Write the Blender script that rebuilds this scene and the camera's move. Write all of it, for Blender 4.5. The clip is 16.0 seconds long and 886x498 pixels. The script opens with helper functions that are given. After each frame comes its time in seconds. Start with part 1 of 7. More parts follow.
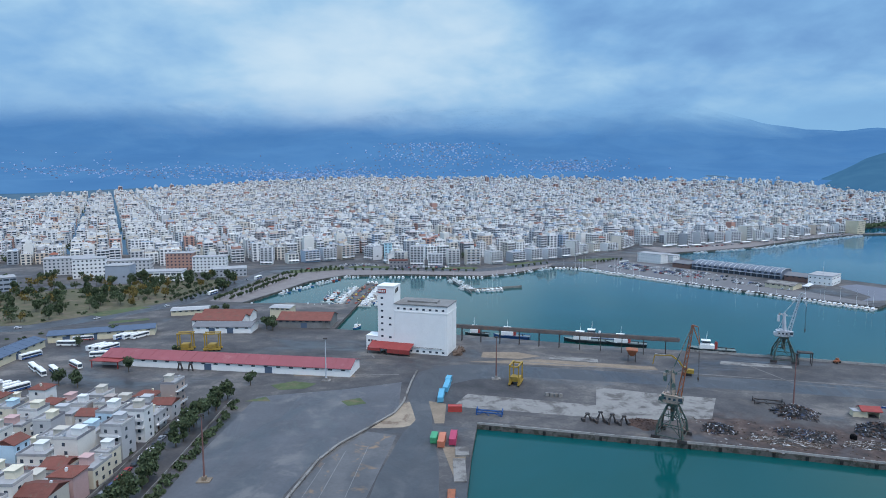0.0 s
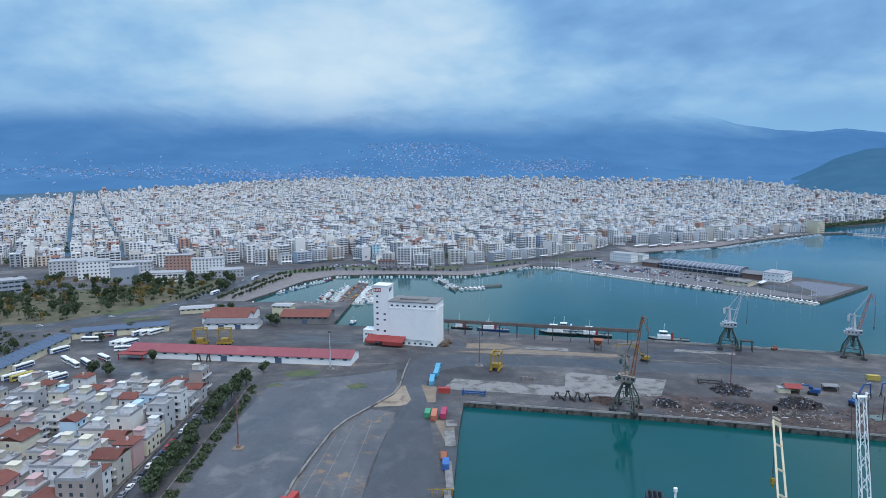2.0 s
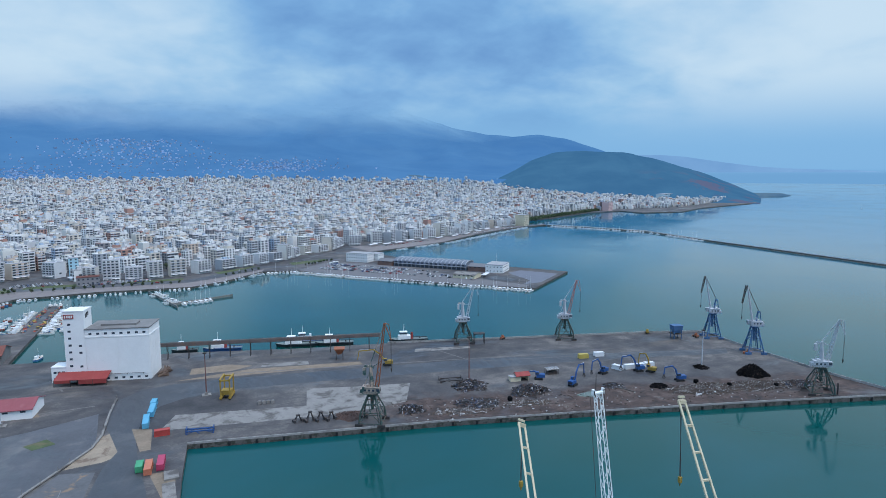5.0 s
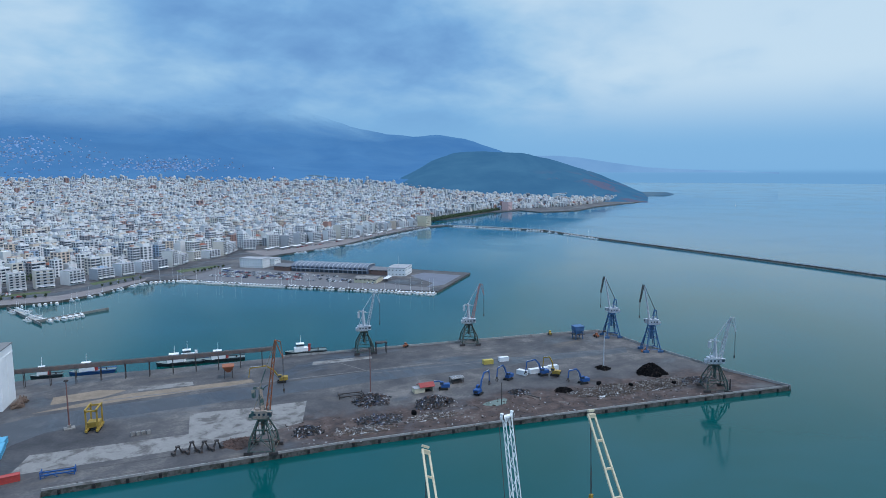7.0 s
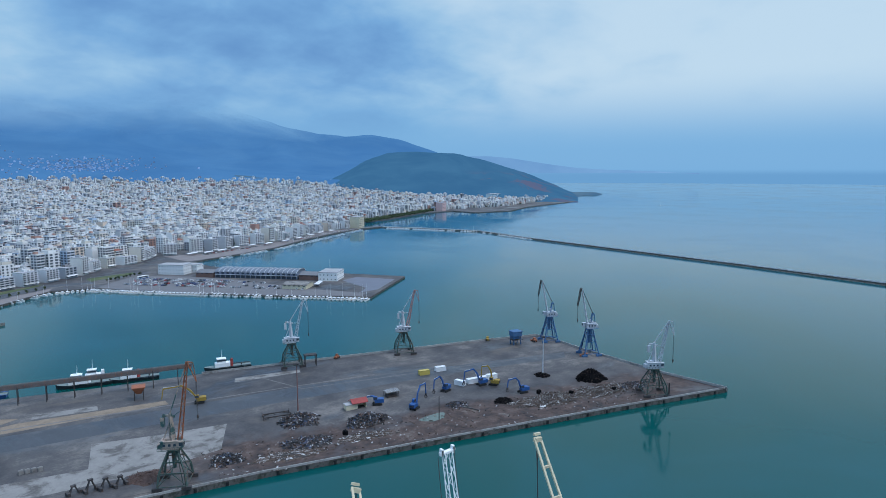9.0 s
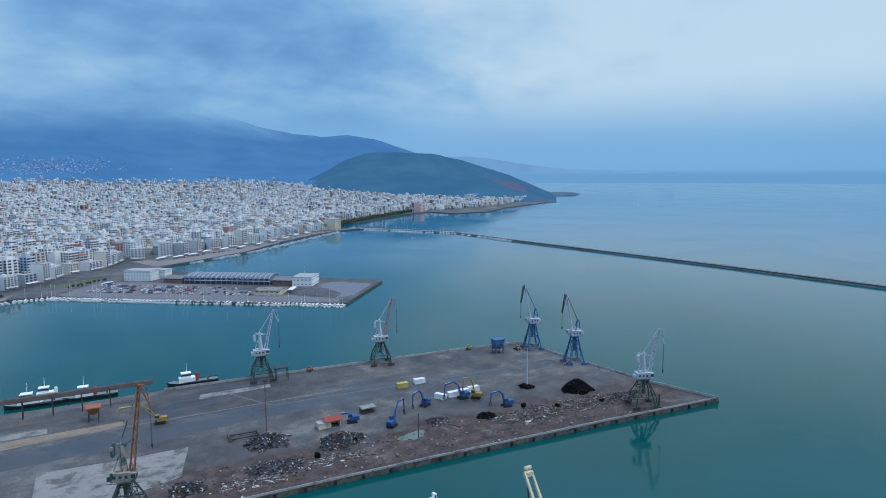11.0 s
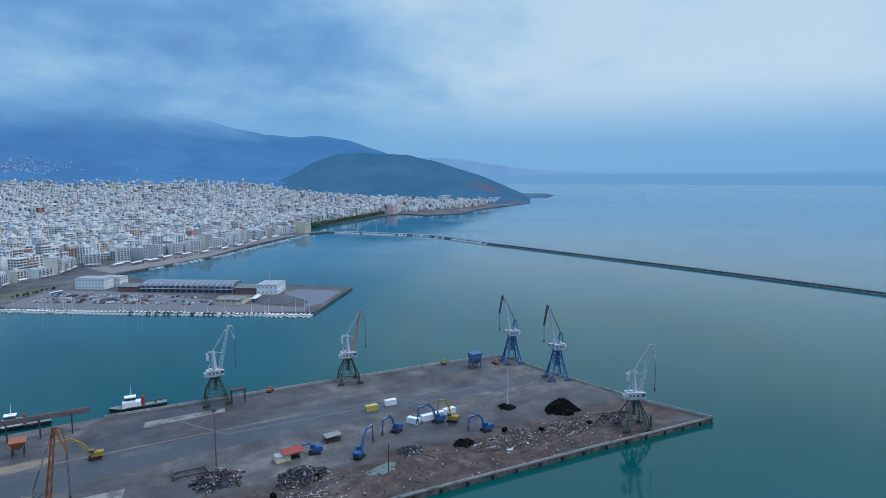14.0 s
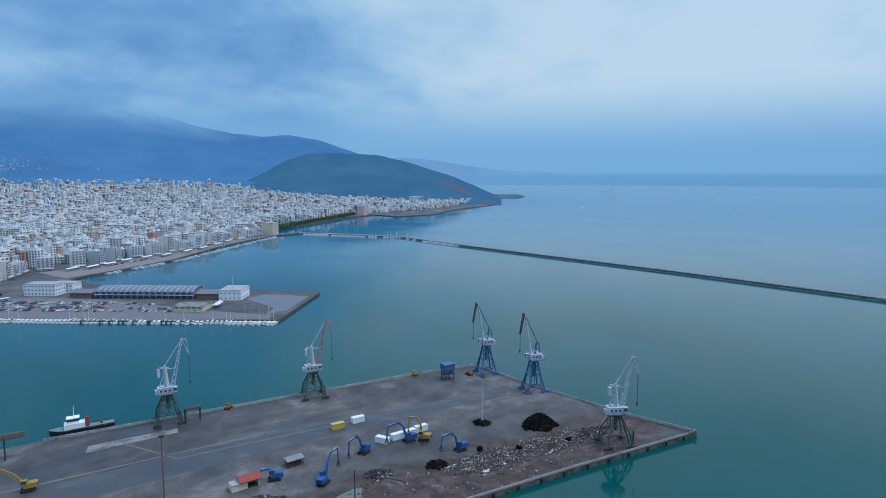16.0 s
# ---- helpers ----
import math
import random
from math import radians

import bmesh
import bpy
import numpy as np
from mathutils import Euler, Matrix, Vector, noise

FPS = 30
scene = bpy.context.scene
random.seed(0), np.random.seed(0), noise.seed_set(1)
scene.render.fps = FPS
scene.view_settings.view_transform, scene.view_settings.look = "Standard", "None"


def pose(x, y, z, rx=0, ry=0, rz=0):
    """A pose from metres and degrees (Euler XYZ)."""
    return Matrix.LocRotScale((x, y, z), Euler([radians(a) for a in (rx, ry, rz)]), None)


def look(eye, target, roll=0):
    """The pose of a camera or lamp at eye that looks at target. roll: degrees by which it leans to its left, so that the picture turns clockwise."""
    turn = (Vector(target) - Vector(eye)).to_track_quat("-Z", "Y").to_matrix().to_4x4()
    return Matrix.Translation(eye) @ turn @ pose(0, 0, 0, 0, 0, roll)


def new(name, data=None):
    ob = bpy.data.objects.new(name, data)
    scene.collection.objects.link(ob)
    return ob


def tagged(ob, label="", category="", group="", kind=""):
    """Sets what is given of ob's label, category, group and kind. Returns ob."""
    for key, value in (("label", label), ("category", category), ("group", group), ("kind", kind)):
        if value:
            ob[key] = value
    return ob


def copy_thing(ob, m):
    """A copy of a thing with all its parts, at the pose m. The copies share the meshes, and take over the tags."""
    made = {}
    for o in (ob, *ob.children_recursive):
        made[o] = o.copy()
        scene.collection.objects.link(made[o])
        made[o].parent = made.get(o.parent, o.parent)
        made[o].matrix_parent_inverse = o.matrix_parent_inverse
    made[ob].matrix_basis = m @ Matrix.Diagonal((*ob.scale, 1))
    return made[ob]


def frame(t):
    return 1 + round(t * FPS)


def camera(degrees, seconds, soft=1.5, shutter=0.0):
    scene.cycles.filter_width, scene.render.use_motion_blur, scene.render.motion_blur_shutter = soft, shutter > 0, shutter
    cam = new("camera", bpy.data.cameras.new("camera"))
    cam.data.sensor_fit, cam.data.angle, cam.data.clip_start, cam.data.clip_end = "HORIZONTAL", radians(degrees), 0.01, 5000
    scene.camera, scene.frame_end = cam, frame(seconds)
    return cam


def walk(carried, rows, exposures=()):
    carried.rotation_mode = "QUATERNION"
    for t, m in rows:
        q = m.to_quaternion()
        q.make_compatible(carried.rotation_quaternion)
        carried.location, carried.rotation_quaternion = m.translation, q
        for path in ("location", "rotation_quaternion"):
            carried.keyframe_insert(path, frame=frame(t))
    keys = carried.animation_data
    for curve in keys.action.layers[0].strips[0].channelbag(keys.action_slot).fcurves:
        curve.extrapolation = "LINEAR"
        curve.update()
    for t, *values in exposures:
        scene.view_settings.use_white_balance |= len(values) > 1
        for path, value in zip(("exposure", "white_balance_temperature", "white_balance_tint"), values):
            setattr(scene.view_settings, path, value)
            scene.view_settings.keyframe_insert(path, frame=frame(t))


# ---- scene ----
cam = camera(70.6, 16.0, 0.9)
ROWS = [
    (0.0, -13.86, -13.40, 104.68, -0.114, -6.810, -0.131),
    (0.1, -13.73, -15.40, 105.09, -0.154, -6.856, -0.128),
    (0.5, -13.21, -27.91, 106.72, -0.314, -7.038, -0.118),
    (1.0, -13.48, -46.09, 111.33, -0.474, -7.024, -0.281),
    (1.4, -17.39, -60.70, 112.66, -1.356, -6.957, -0.217),
    (1.5, -18.37, -62.92, 113.00, -1.576, -6.940, -0.201),
    (2.0, -18.49, -58.11, 113.18, -1.822, -6.955, -0.189),
    (2.5, -18.29, -53.70, 113.06, -2.030, -6.944, -0.170),
    (3.0, -17.00, -49.26, 112.94, -5.742, -6.953, -0.172),
    (3.5, -16.11, -44.51, 112.98, -17.315, -7.017, -0.103),
    (4.0, -14.80, -39.88, 112.80, -21.469, -7.031, -0.118),
    (6.5, -4.40, -21.08, 113.56, -32.837, -7.064, -0.089),
    (7.0, -1.47, -17.67, 113.93, -34.720, -7.077, -0.096),
    (7.5, 1.25, -14.09, 114.33, -36.542, -7.103, -0.077),
    (8.0, 4.26, -10.20, 114.08, -38.198, -7.065, -0.088),
    (8.5, 7.31, -6.84, 114.26, -39.561, -7.074, -0.073),
    (9.0, 9.71, -3.55, 114.39, -40.764, -7.054, -0.050),
    (11.5, 24.72, 13.49, 115.44, -42.966, -7.042, -0.208),
    (12.0, 27.88, 16.84, 115.71, -43.210, -7.041, -0.193),
    (12.5, 31.00, 20.22, 115.60, -43.424, -7.005, -0.170),
    (13.0, 34.63, 23.68, 115.68, -43.648, -7.001, -0.243),
    (13.5, 37.55, 26.88, 115.59, -44.179, -6.963, -0.185),
    (14.0, 40.92, 30.31, 115.49, -45.187, -6.937, -0.129),
    (14.5, 44.01, 33.62, 115.52, -46.048, -6.926, -0.081),
    (15.0, 47.05, 36.97, 115.89, -46.709, -6.951, -0.001),
    (15.5, 49.96, 39.97, 116.13, -47.285, -6.923, 0.122),
    (16.0, 53.92, 42.90, 116.19, -47.833, -6.903, 0.091),
]
walk(cam, [(t, pose(x, y, z, 90 + pitch, 0, yaw) @ pose(0, 0, 0, 0, 0, roll)) for t, x, y, z, yaw, pitch, roll in ROWS], [(0.0, 0.2, 6620, 14), (3.0, 0.18, 6550, 14), (7.0, 0.09, 6350, 13), (12.0, 0.01, 6220, 12), (16.0, -0.02, 6130, 12)])

# ---- sky, sun ----
world = bpy.data.worlds.new("sky")
scene.world = world
world.use_nodes = True


class Nodes:
    """Short hand for a node tree."""

    def __init__(self, tree):
        self.tree = tree
        tree.nodes.clear()

    def add(self, kind, props=None, **inputs):
        n = self.tree.nodes.new(kind)
        for k, v in (props or {}).items():
            setattr(n, k, v)
        for k, v in inputs.items():
            self.put(n, k, v)
        return n

    def put(self, n, k, v):
        sock = n.inputs[int(k[1:])] if k[0] == "i" and k[1:].isdigit() else n.inputs[k.replace("_", " ")]
        if isinstance(v, bpy.types.NodeSocket):
            self.tree.links.new(v, sock)
        else:
            sock.default_value = v

    def math(self, op, a, b=0.0, clamp=False):
        return self.add("ShaderNodeMath", {"operation": op, "use_clamp": clamp}, i0=a, i1=b).outputs[0]

    def vmath(self, op, a, b=(0, 0, 0)):
        n = self.add("ShaderNodeVectorMath", {"operation": op}, i0=a, i1=b)
        return n.outputs["Value"] if op == "DOT_PRODUCT" else n.outputs[0]

    def ramp(self, fac, stops, ease="LINEAR"):
        n = self.add("ShaderNodeValToRGB", Fac=fac)
        n.color_ramp.interpolation = ease
        els = n.color_ramp.elements
        while len(els) < len(stops):
            els.new(0.5)
        for e, (p, c) in zip(els, stops):
            e.position = p
            e.color = (*c, 1) if len(c) == 3 else c
        return n.outputs[0]

    def mix(self, fac, a, b, blend="MIX"):
        n = self.add("ShaderNodeMix", {"data_type": "RGBA", "blend_type": blend}, i0=fac, i6=a, i7=b)
        return n.outputs[2]

    def noise(self, vec, scale, detail=4.0, rough=0.55, dist=0.0):
        return self.add("ShaderNodeTexNoise", Vector=vec, Scale=scale, Detail=detail, Roughness=rough, Distortion=dist).outputs[0]

    def step(self, v, lo, hi):
        return self.add("ShaderNodeMapRange", {"interpolation_type": "SMOOTHSTEP"}, Value=v, i1=lo, i2=hi).outputs[0]


w = Nodes(world.node_tree)
way = w.add("ShaderNodeTexCoord").outputs["Generated"]
up = w.add("ShaderNodeSeparateXYZ", Vector=way).outputs
sky = w.add("ShaderNodeTexSky", {"sky_type": "NISHITA", "sun_disc": False, "sun_elevation": radians(59), "sun_rotation": radians(155), "air_density": 1.4, "dust_density": 0.6})
clear = w.mix(1.0, sky.outputs[0], (0.1, 0.1, 0.1, 1), "MULTIPLY")
height = w.math("MAXIMUM", up[2], 0.0)
# the cloud deck, seen in perspective
flat = w.math("ADD", height, 0.33)
deck = w.add("ShaderNodeCombineXYZ", X=w.math("DIVIDE", up[0], flat), Y=w.math("DIVIDE", up[1], flat), Z=w.math("MULTIPLY", height, 1.5)).outputs[0]
big = w.noise(w.vmath("ADD", deck, (3.1, 0.4, 0.0)), 0.62, 3.0, 0.5, 0.2)
mid = w.noise(w.vmath("ADD", deck, (7.7, 2.0, 1.0)), 1.9, 5.0, 0.5, 0.25)
fine = w.noise(w.vmath("ADD", deck, (1.7, 5.0, 3.0)), 5.2, 5.0, 0.52, 0.2)
cloud = w.math("ADD", w.math("MULTIPLY", big, 0.53), w.math("ADD", w.math("MULTIPLY", mid, 0.34), w.math("MULTIPLY", fine, 0.2)))
# the deck is brighter over the mountains to the north-west and over the open sea to the east
def lobe(az, el, lo, hi):
    d = (math.sin(radians(az)) * math.cos(radians(el)), math.cos(radians(az)) * math.cos(radians(el)), math.sin(radians(el)))
    return w.step(w.vmath("DOT_PRODUCT", way, d), lo, hi)


cloud = w.math("ADD", cloud, w.math("MULTIPLY", lobe(-18, 14, 0.87, 1.0), 0.11))
cloud = w.math("ADD", cloud, w.math("MULTIPLY", lobe(64, 13, 0.78, 1.0), 0.19))
cloud = w.math("SUBTRACT", cloud, w.math("MULTIPLY", lobe(22, 10, 0.94, 1.0), 0.06))
tone = w.ramp(w.step(cloud, 0.37, 0.77), [(0.0, (0.1, 0.25, 0.52)), (0.3, (0.18, 0.39, 0.66)), (0.6, (0.3, 0.52, 0.73)), (1.0, (0.51, 0.68, 0.8))])
low = w.ramp(w.step(w.vmath("DOT_PRODUCT", way, (0.8, 0.6, 0.0)), 0.5, 1.0), [(0.0, (0.12, 0.31, 0.6)), (1.0, (0.18, 0.42, 0.69))])
tone = w.mix(w.step(height, 0.03, 0.15), low, tone)
# an overcast sky is brightest overhead
tone = w.mix(w.step(height, 0.3, 0.75), tone, (0.7, 1.0, 1.4, 1))
# below the skyline lies more sea, out to where it melts into the air
tone = w.mix(w.step(up[2], -0.006, 0.004), (0.13, 0.34, 0.6, 1), tone)
mixed = w.mix(0.95, clear, tone)
out = w.add("ShaderNodeOutputWorld", Surface=w.add("ShaderNodeBackground", Color=mixed, Strength=1.0).outputs[0])

sun = new("sun", bpy.data.lights.new("sun", "SUN"))
sun.data.energy, sun.data.angle, sun.data.color = 1.5, radians(20), (1.0, 0.97, 0.92)
sun.matrix_world = look((0, 0, 500), (-0.3 * 500, 0.45 * 500, 0))

# ---- materials ----
def material(name, color, rough=0.8, metal=0.0, vary=0.25, size=3.0, fine=0.4, bump=0.3, spread=None, stain=None, per_piece=0.0, spec=0.4, palette=None, damp=0.0):
    """A surface with grain at two scales (size and fine in metres), optional stains, and a spread of tints from object to object."""
    m = bpy.data.materials.new(name)
    m.use_nodes = True
    n = Nodes(m.node_tree)
    co = n.add("ShaderNodeNewGeometry").outputs["Position"]
    if palette:
        pick = n.add("ShaderNodeObjectInfo").outputs["Random"] if spread == "object" else n.add("ShaderNodeNewGeometry").outputs["Random Per Island"]
        base = n.ramp(pick, palette, "CONSTANT")
    else:
        base = n.add("ShaderNodeRGB").outputs[0]
        base.default_value = (*color, 1)
    a = n.noise(co, 1.0 / size, 5.0, 0.6)
    b = n.noise(co, 1.0 / fine, 3.0, 0.6)
    value = n.math("ADD", n.math("MULTIPLY", n.math("SUBTRACT", a, 0.5), 2.2 * vary), n.math("MULTIPLY", n.math("SUBTRACT", b, 0.5), 1.2 * vary))
    shade = n.math("ADD", value, 1.0)
    if per_piece:
        r = n.add("ShaderNodeObjectInfo").outputs["Random"] if spread == "object" else n.add("ShaderNodeNewGeometry").outputs["Random Per Island"]
        shade = n.math("MULTIPLY", shade, n.math("ADD", 1.0 - per_piece / 2, n.math("MULTIPLY", r, per_piece)))
    col = n.mix(1.0, base, n.add("ShaderNodeCombineColor", i0=shade, i1=shade, i2=shade).outputs[0], "MULTIPLY")
    if stain:
        tint, scale, lo, hi = stain
        col = n.mix(n.step(n.noise(n.vmath("ADD", co, (31, 17, 5)), 1.0 / scale, 5.0, 0.65, 0.4), lo, hi), col, (*tint, 1))
    if damp:
        pool = n.step(n.noise(n.vmath("ADD", n.vmath("MULTIPLY", co, (1.0, 0.45, 1.0)), (70, 3, 0)), 0.06, 6, 0.65, 0.8), 0.46, 0.62)
        col = n.mix(n.math("MULTIPLY", pool, 0.45), col, (0.03, 0.033, 0.04, 1))
        rough = n.math("SUBTRACT", rough, n.math("MULTIPLY", pool, damp))
    bsdf = n.add("ShaderNodeBsdfPrincipled", Base_Color=col, Roughness=rough, Metallic=metal)
    bsdf.inputs["Specular IOR Level"].default_value = spec
    if bump:
        n.put(bsdf, "Normal", n.add("ShaderNodeBump", Strength=bump, Distance=0.1, Height=b).outputs[0])
    n.add("ShaderNodeOutputMaterial", Surface=bsdf.outputs[0])
    return m


TOWN_WALLS = [(0.0, (0.77, 0.76, 0.75)), (0.34, (0.54, 0.54, 0.55)), (0.48, (0.66, 0.6, 0.52)), (0.61, (0.38, 0.4, 0.43)), (0.7, (0.7, 0.68, 0.64)), (0.84, (0.66, 0.53, 0.42)), (0.9, (0.4, 0.5, 0.62)), (0.93, (0.44, 0.25, 0.2)), (0.965, (0.26, 0.25, 0.26))]
M_CONCRETE = material("concrete", (0.2, 0.195, 0.19), 0.85, vary=0.3, size=9, fine=1.2, stain=((0.13, 0.12, 0.11), 14, 0.5, 0.75))
M_PALE = material("pale_concrete", (0.23, 0.218, 0.205), 0.85, vary=0.25, size=7, fine=0.8, stain=((0.1, 0.09, 0.085), 8, 0.46, 0.64))
M_QUAY = material("quay_wall", (0.12, 0.11, 0.1), 0.8, vary=0.4, size=3, fine=0.6, stain=((0.05, 0.05, 0.04), 2.5, 0.45, 0.6))
M_WHITE = material("white_paint", (0.8, 0.8, 0.79), 0.7, vary=0.08, size=6, fine=0.7, stain=((0.55, 0.53, 0.5), 5, 0.62, 0.85))
M_WALL = material("painted_wall", (0.8, 0.8, 0.8), 0.85, vary=0.1, size=5, fine=0.8, spread="object", palette=TOWN_WALLS)
M_TOWN = material("town_wall", (0.8, 0.8, 0.8), 0.85, vary=0.1, size=9, fine=2.5, palette=TOWN_WALLS, bump=0)
M_SLAB = material("balcony_white", (0.66, 0.66, 0.67), 0.8, vary=0.1, size=4, fine=1, bump=0)
M_FLATROOF = material("flat_roof", (0.45, 0.44, 0.44), 0.9, vary=0.25, size=5, fine=1, palette=[(0, (0.48, 0.47, 0.46)), (0.35, (0.34, 0.34, 0.35)), (0.6, (0.64, 0.63, 0.61)), (0.84, (0.22, 0.22, 0.24)), (0.93, (0.3, 0.13, 0.09))], bump=0)
M_TILE = material("clay_tiles", (0.17, 0.058, 0.044), 0.85, vary=0.3, size=2.5, fine=0.4, per_piece=0.35, spread="object", stain=((0.14, 0.08, 0.06), 3, 0.52, 0.7))
M_REDROOF = material("red_sheet_roof", (0.27, 0.07, 0.08), 0.6, vary=0.15, size=12, fine=1.0, stain=((0.38, 0.16, 0.16), 12, 0.55, 0.8))
M_RED = material("red_paint", (0.29, 0.045, 0.04), 0.6, vary=0.2, size=4, fine=0.5, stain=((0.3, 0.07, 0.05), 3, 0.55, 0.7))
M_GLASS = material("window_glass", (0.05, 0.065, 0.085), 0.15, vary=0.3, size=2, fine=0.5, bump=0, spec=0.6)
M_DARK = material("dark_opening", (0.035, 0.035, 0.04), 0.9, vary=0.3, bump=0)
M_ASPHALT_ROAD = material("road_asphalt", (0.062, 0.066, 0.074), 0.62, vary=0.25, size=12, fine=1.0, stain=((0.1, 0.1, 0.104), 16, 0.5, 0.7), damp=0.25)
M_STEEL_GREEN = material("green_crane_steel", (0.05, 0.085, 0.075), 0.65, vary=0.4, size=2, fine=0.3, stain=((0.14, 0.08, 0.05), 1.6, 0.5, 0.65))
M_STEEL_BLUE = material("blue_crane_steel", (0.05, 0.125, 0.25), 0.6, vary=0.3, size=3, fine=0.4, stain=((0.12, 0.1, 0.09), 2, 0.6, 0.75))
M_STEEL_GREY = material("grey_crane_steel", (0.47, 0.49, 0.52), 0.6, vary=0.25, size=3, fine=0.4, stain=((0.25, 0.16, 0.11), 2, 0.6, 0.75))
M_STEEL_RUST = material("rusty_orange_steel", (0.33, 0.11, 0.055), 0.7, vary=0.3, size=2, fine=0.3, stain=((0.18, 0.09, 0.05), 2, 0.5, 0.7))
M_BLACKSTEEL = material("dark_steel", (0.05, 0.045, 0.045), 0.7, vary=0.4, size=2, fine=0.3, stain=((0.11, 0.07, 0.05), 2, 0.5, 0.7))
M_YELLOW = material("yellow_paint", (0.34, 0.22, 0.04), 0.65, vary=0.3, size=2, fine=0.4, stain=((0.2, 0.14, 0.06), 2, 0.55, 0.7))
M_BLUE = material("blue_paint", (0.022, 0.085, 0.25), 0.5, vary=0.2, size=2, fine=0.3)
M_BLUEROOF = material("blue_grey_sheet_roof", (0.075, 0.11, 0.17), 0.6, vary=0.2, size=5, fine=0.7)
M_TREE = material("foliage", (0.06, 0.085, 0.042), 0.9, vary=0.5, size=1.5, fine=0.4, per_piece=0.8, bump=0)
M_GROVE = material("grove_foliage", (0.09, 0.12, 0.06), 0.9, vary=0.5, size=6, fine=1.5, per_piece=0.9, bump=0)
M_TREE_AUTUMN = material("autumn_foliage", (0.16, 0.12, 0.035), 0.9, vary=0.5, size=1.5, fine=0.4, per_piece=0.8, bump=0)
M_BARK = material("bark", (0.12, 0.09, 0.06), 0.9, vary=0.4, size=0.5, fine=0.1)
M_RUBBER = material("tyre_rubber", (0.02, 0.02, 0.02), 0.9, vary=0.2, bump=0)
M_GRASS = material("dry_grass", (0.1, 0.095, 0.055), 0.95, vary=0.5, size=8, fine=0.8, stain=((0.17, 0.13, 0.095), 12, 0.5, 0.7))


def ground_material():
    """Worn harbour asphalt and concrete: damp dark patches, pale dust and brown earth."""
    m = bpy.data.materials.new("harbour_ground")
    m.use_nodes = True
    n = Nodes(m.node_tree)
    co = n.add("ShaderNodeNewGeometry").outputs["Position"]
    stretched = n.vmath("MULTIPLY", co, (0.55, 1.0, 1.0))
    big = n.noise(stretched, 0.02, 6, 0.66, 0.9)
    mid = n.noise(co, 0.09, 6, 0.62, 0.3)
    fine = n.noise(co, 0.9, 4, 0.6)
    tone = n.math("ADD", n.math("MULTIPLY", big, 0.55), n.math("ADD", n.math("MULTIPLY", mid, 0.35), n.math("MULTIPLY", fine, 0.15)))
    col = n.ramp(tone, [(0.37, (0.028, 0.027, 0.03)), (0.46, (0.049, 0.046, 0.049)), (0.55, (0.084, 0.077, 0.076)), (0.64, (0.17, 0.152, 0.138))])
    dust = n.step(n.noise(n.vmath("ADD", stretched, (50, 9, 0)), 0.035, 6, 0.66, 0.5), 0.56, 0.72)
    col = n.mix(n.math("MULTIPLY", dust, 0.6), col, (0.15, 0.12, 0.095, 1))
    x, y, _ = n.add("ShaderNodeSeparateXYZ", Vector=co).outputs
    shore = n.math("MULTIPLY", n.math("SUBTRACT", y, n.math("SUBTRACT", 234.6, n.math("MULTIPLY", x, 0.2936))), 0.959)
    shore = n.math("ADD", shore, n.math("MULTIPLY", n.math("SUBTRACT", mid, 0.5), 34.0))
    earth = n.math("MULTIPLY", n.step(n.math("ADD", x, n.math("MULTIPLY", n.math("SUBTRACT", mid, 0.5), 60.0)), 70.0, 105.0), n.math("MULTIPLY", n.step(shore, 1.0, 7.0), n.math("SUBTRACT", 1.0, n.step(shore, 30.0, 44.0))))
    soil = n.ramp(n.noise(co, 0.16, 6, 0.7, 0.4), [(0.34, (0.018, 0.012, 0.011)), (0.48, (0.052, 0.029, 0.023)), (0.58, (0.088, 0.054, 0.042)), (0.7, (0.15, 0.13, 0.118))])
    col = n.mix(n.math("MULTIPLY", earth, 0.93), col, soil)
    wet = n.step(n.noise(n.vmath("ADD", stretched, (9, 90, 0)), 0.03, 5, 0.6, 0.5), 0.5, 0.68)
    rough = n.math("SUBTRACT", 0.8, n.math("MULTIPLY", wet, 0.5))
    col = n.mix(n.math("MULTIPLY", wet, 0.6), col, (0.024, 0.027, 0.034, 1))
    bsdf = n.add("ShaderNodeBsdfPrincipled", Base_Color=col, Roughness=rough)
    n.put(bsdf, "Normal", n.add("ShaderNodeBump", Strength=0.25, Distance=0.1, Height=fine).outputs[0])
    n.add("ShaderNodeOutputMaterial", Surface=bsdf.outputs[0])
    return m


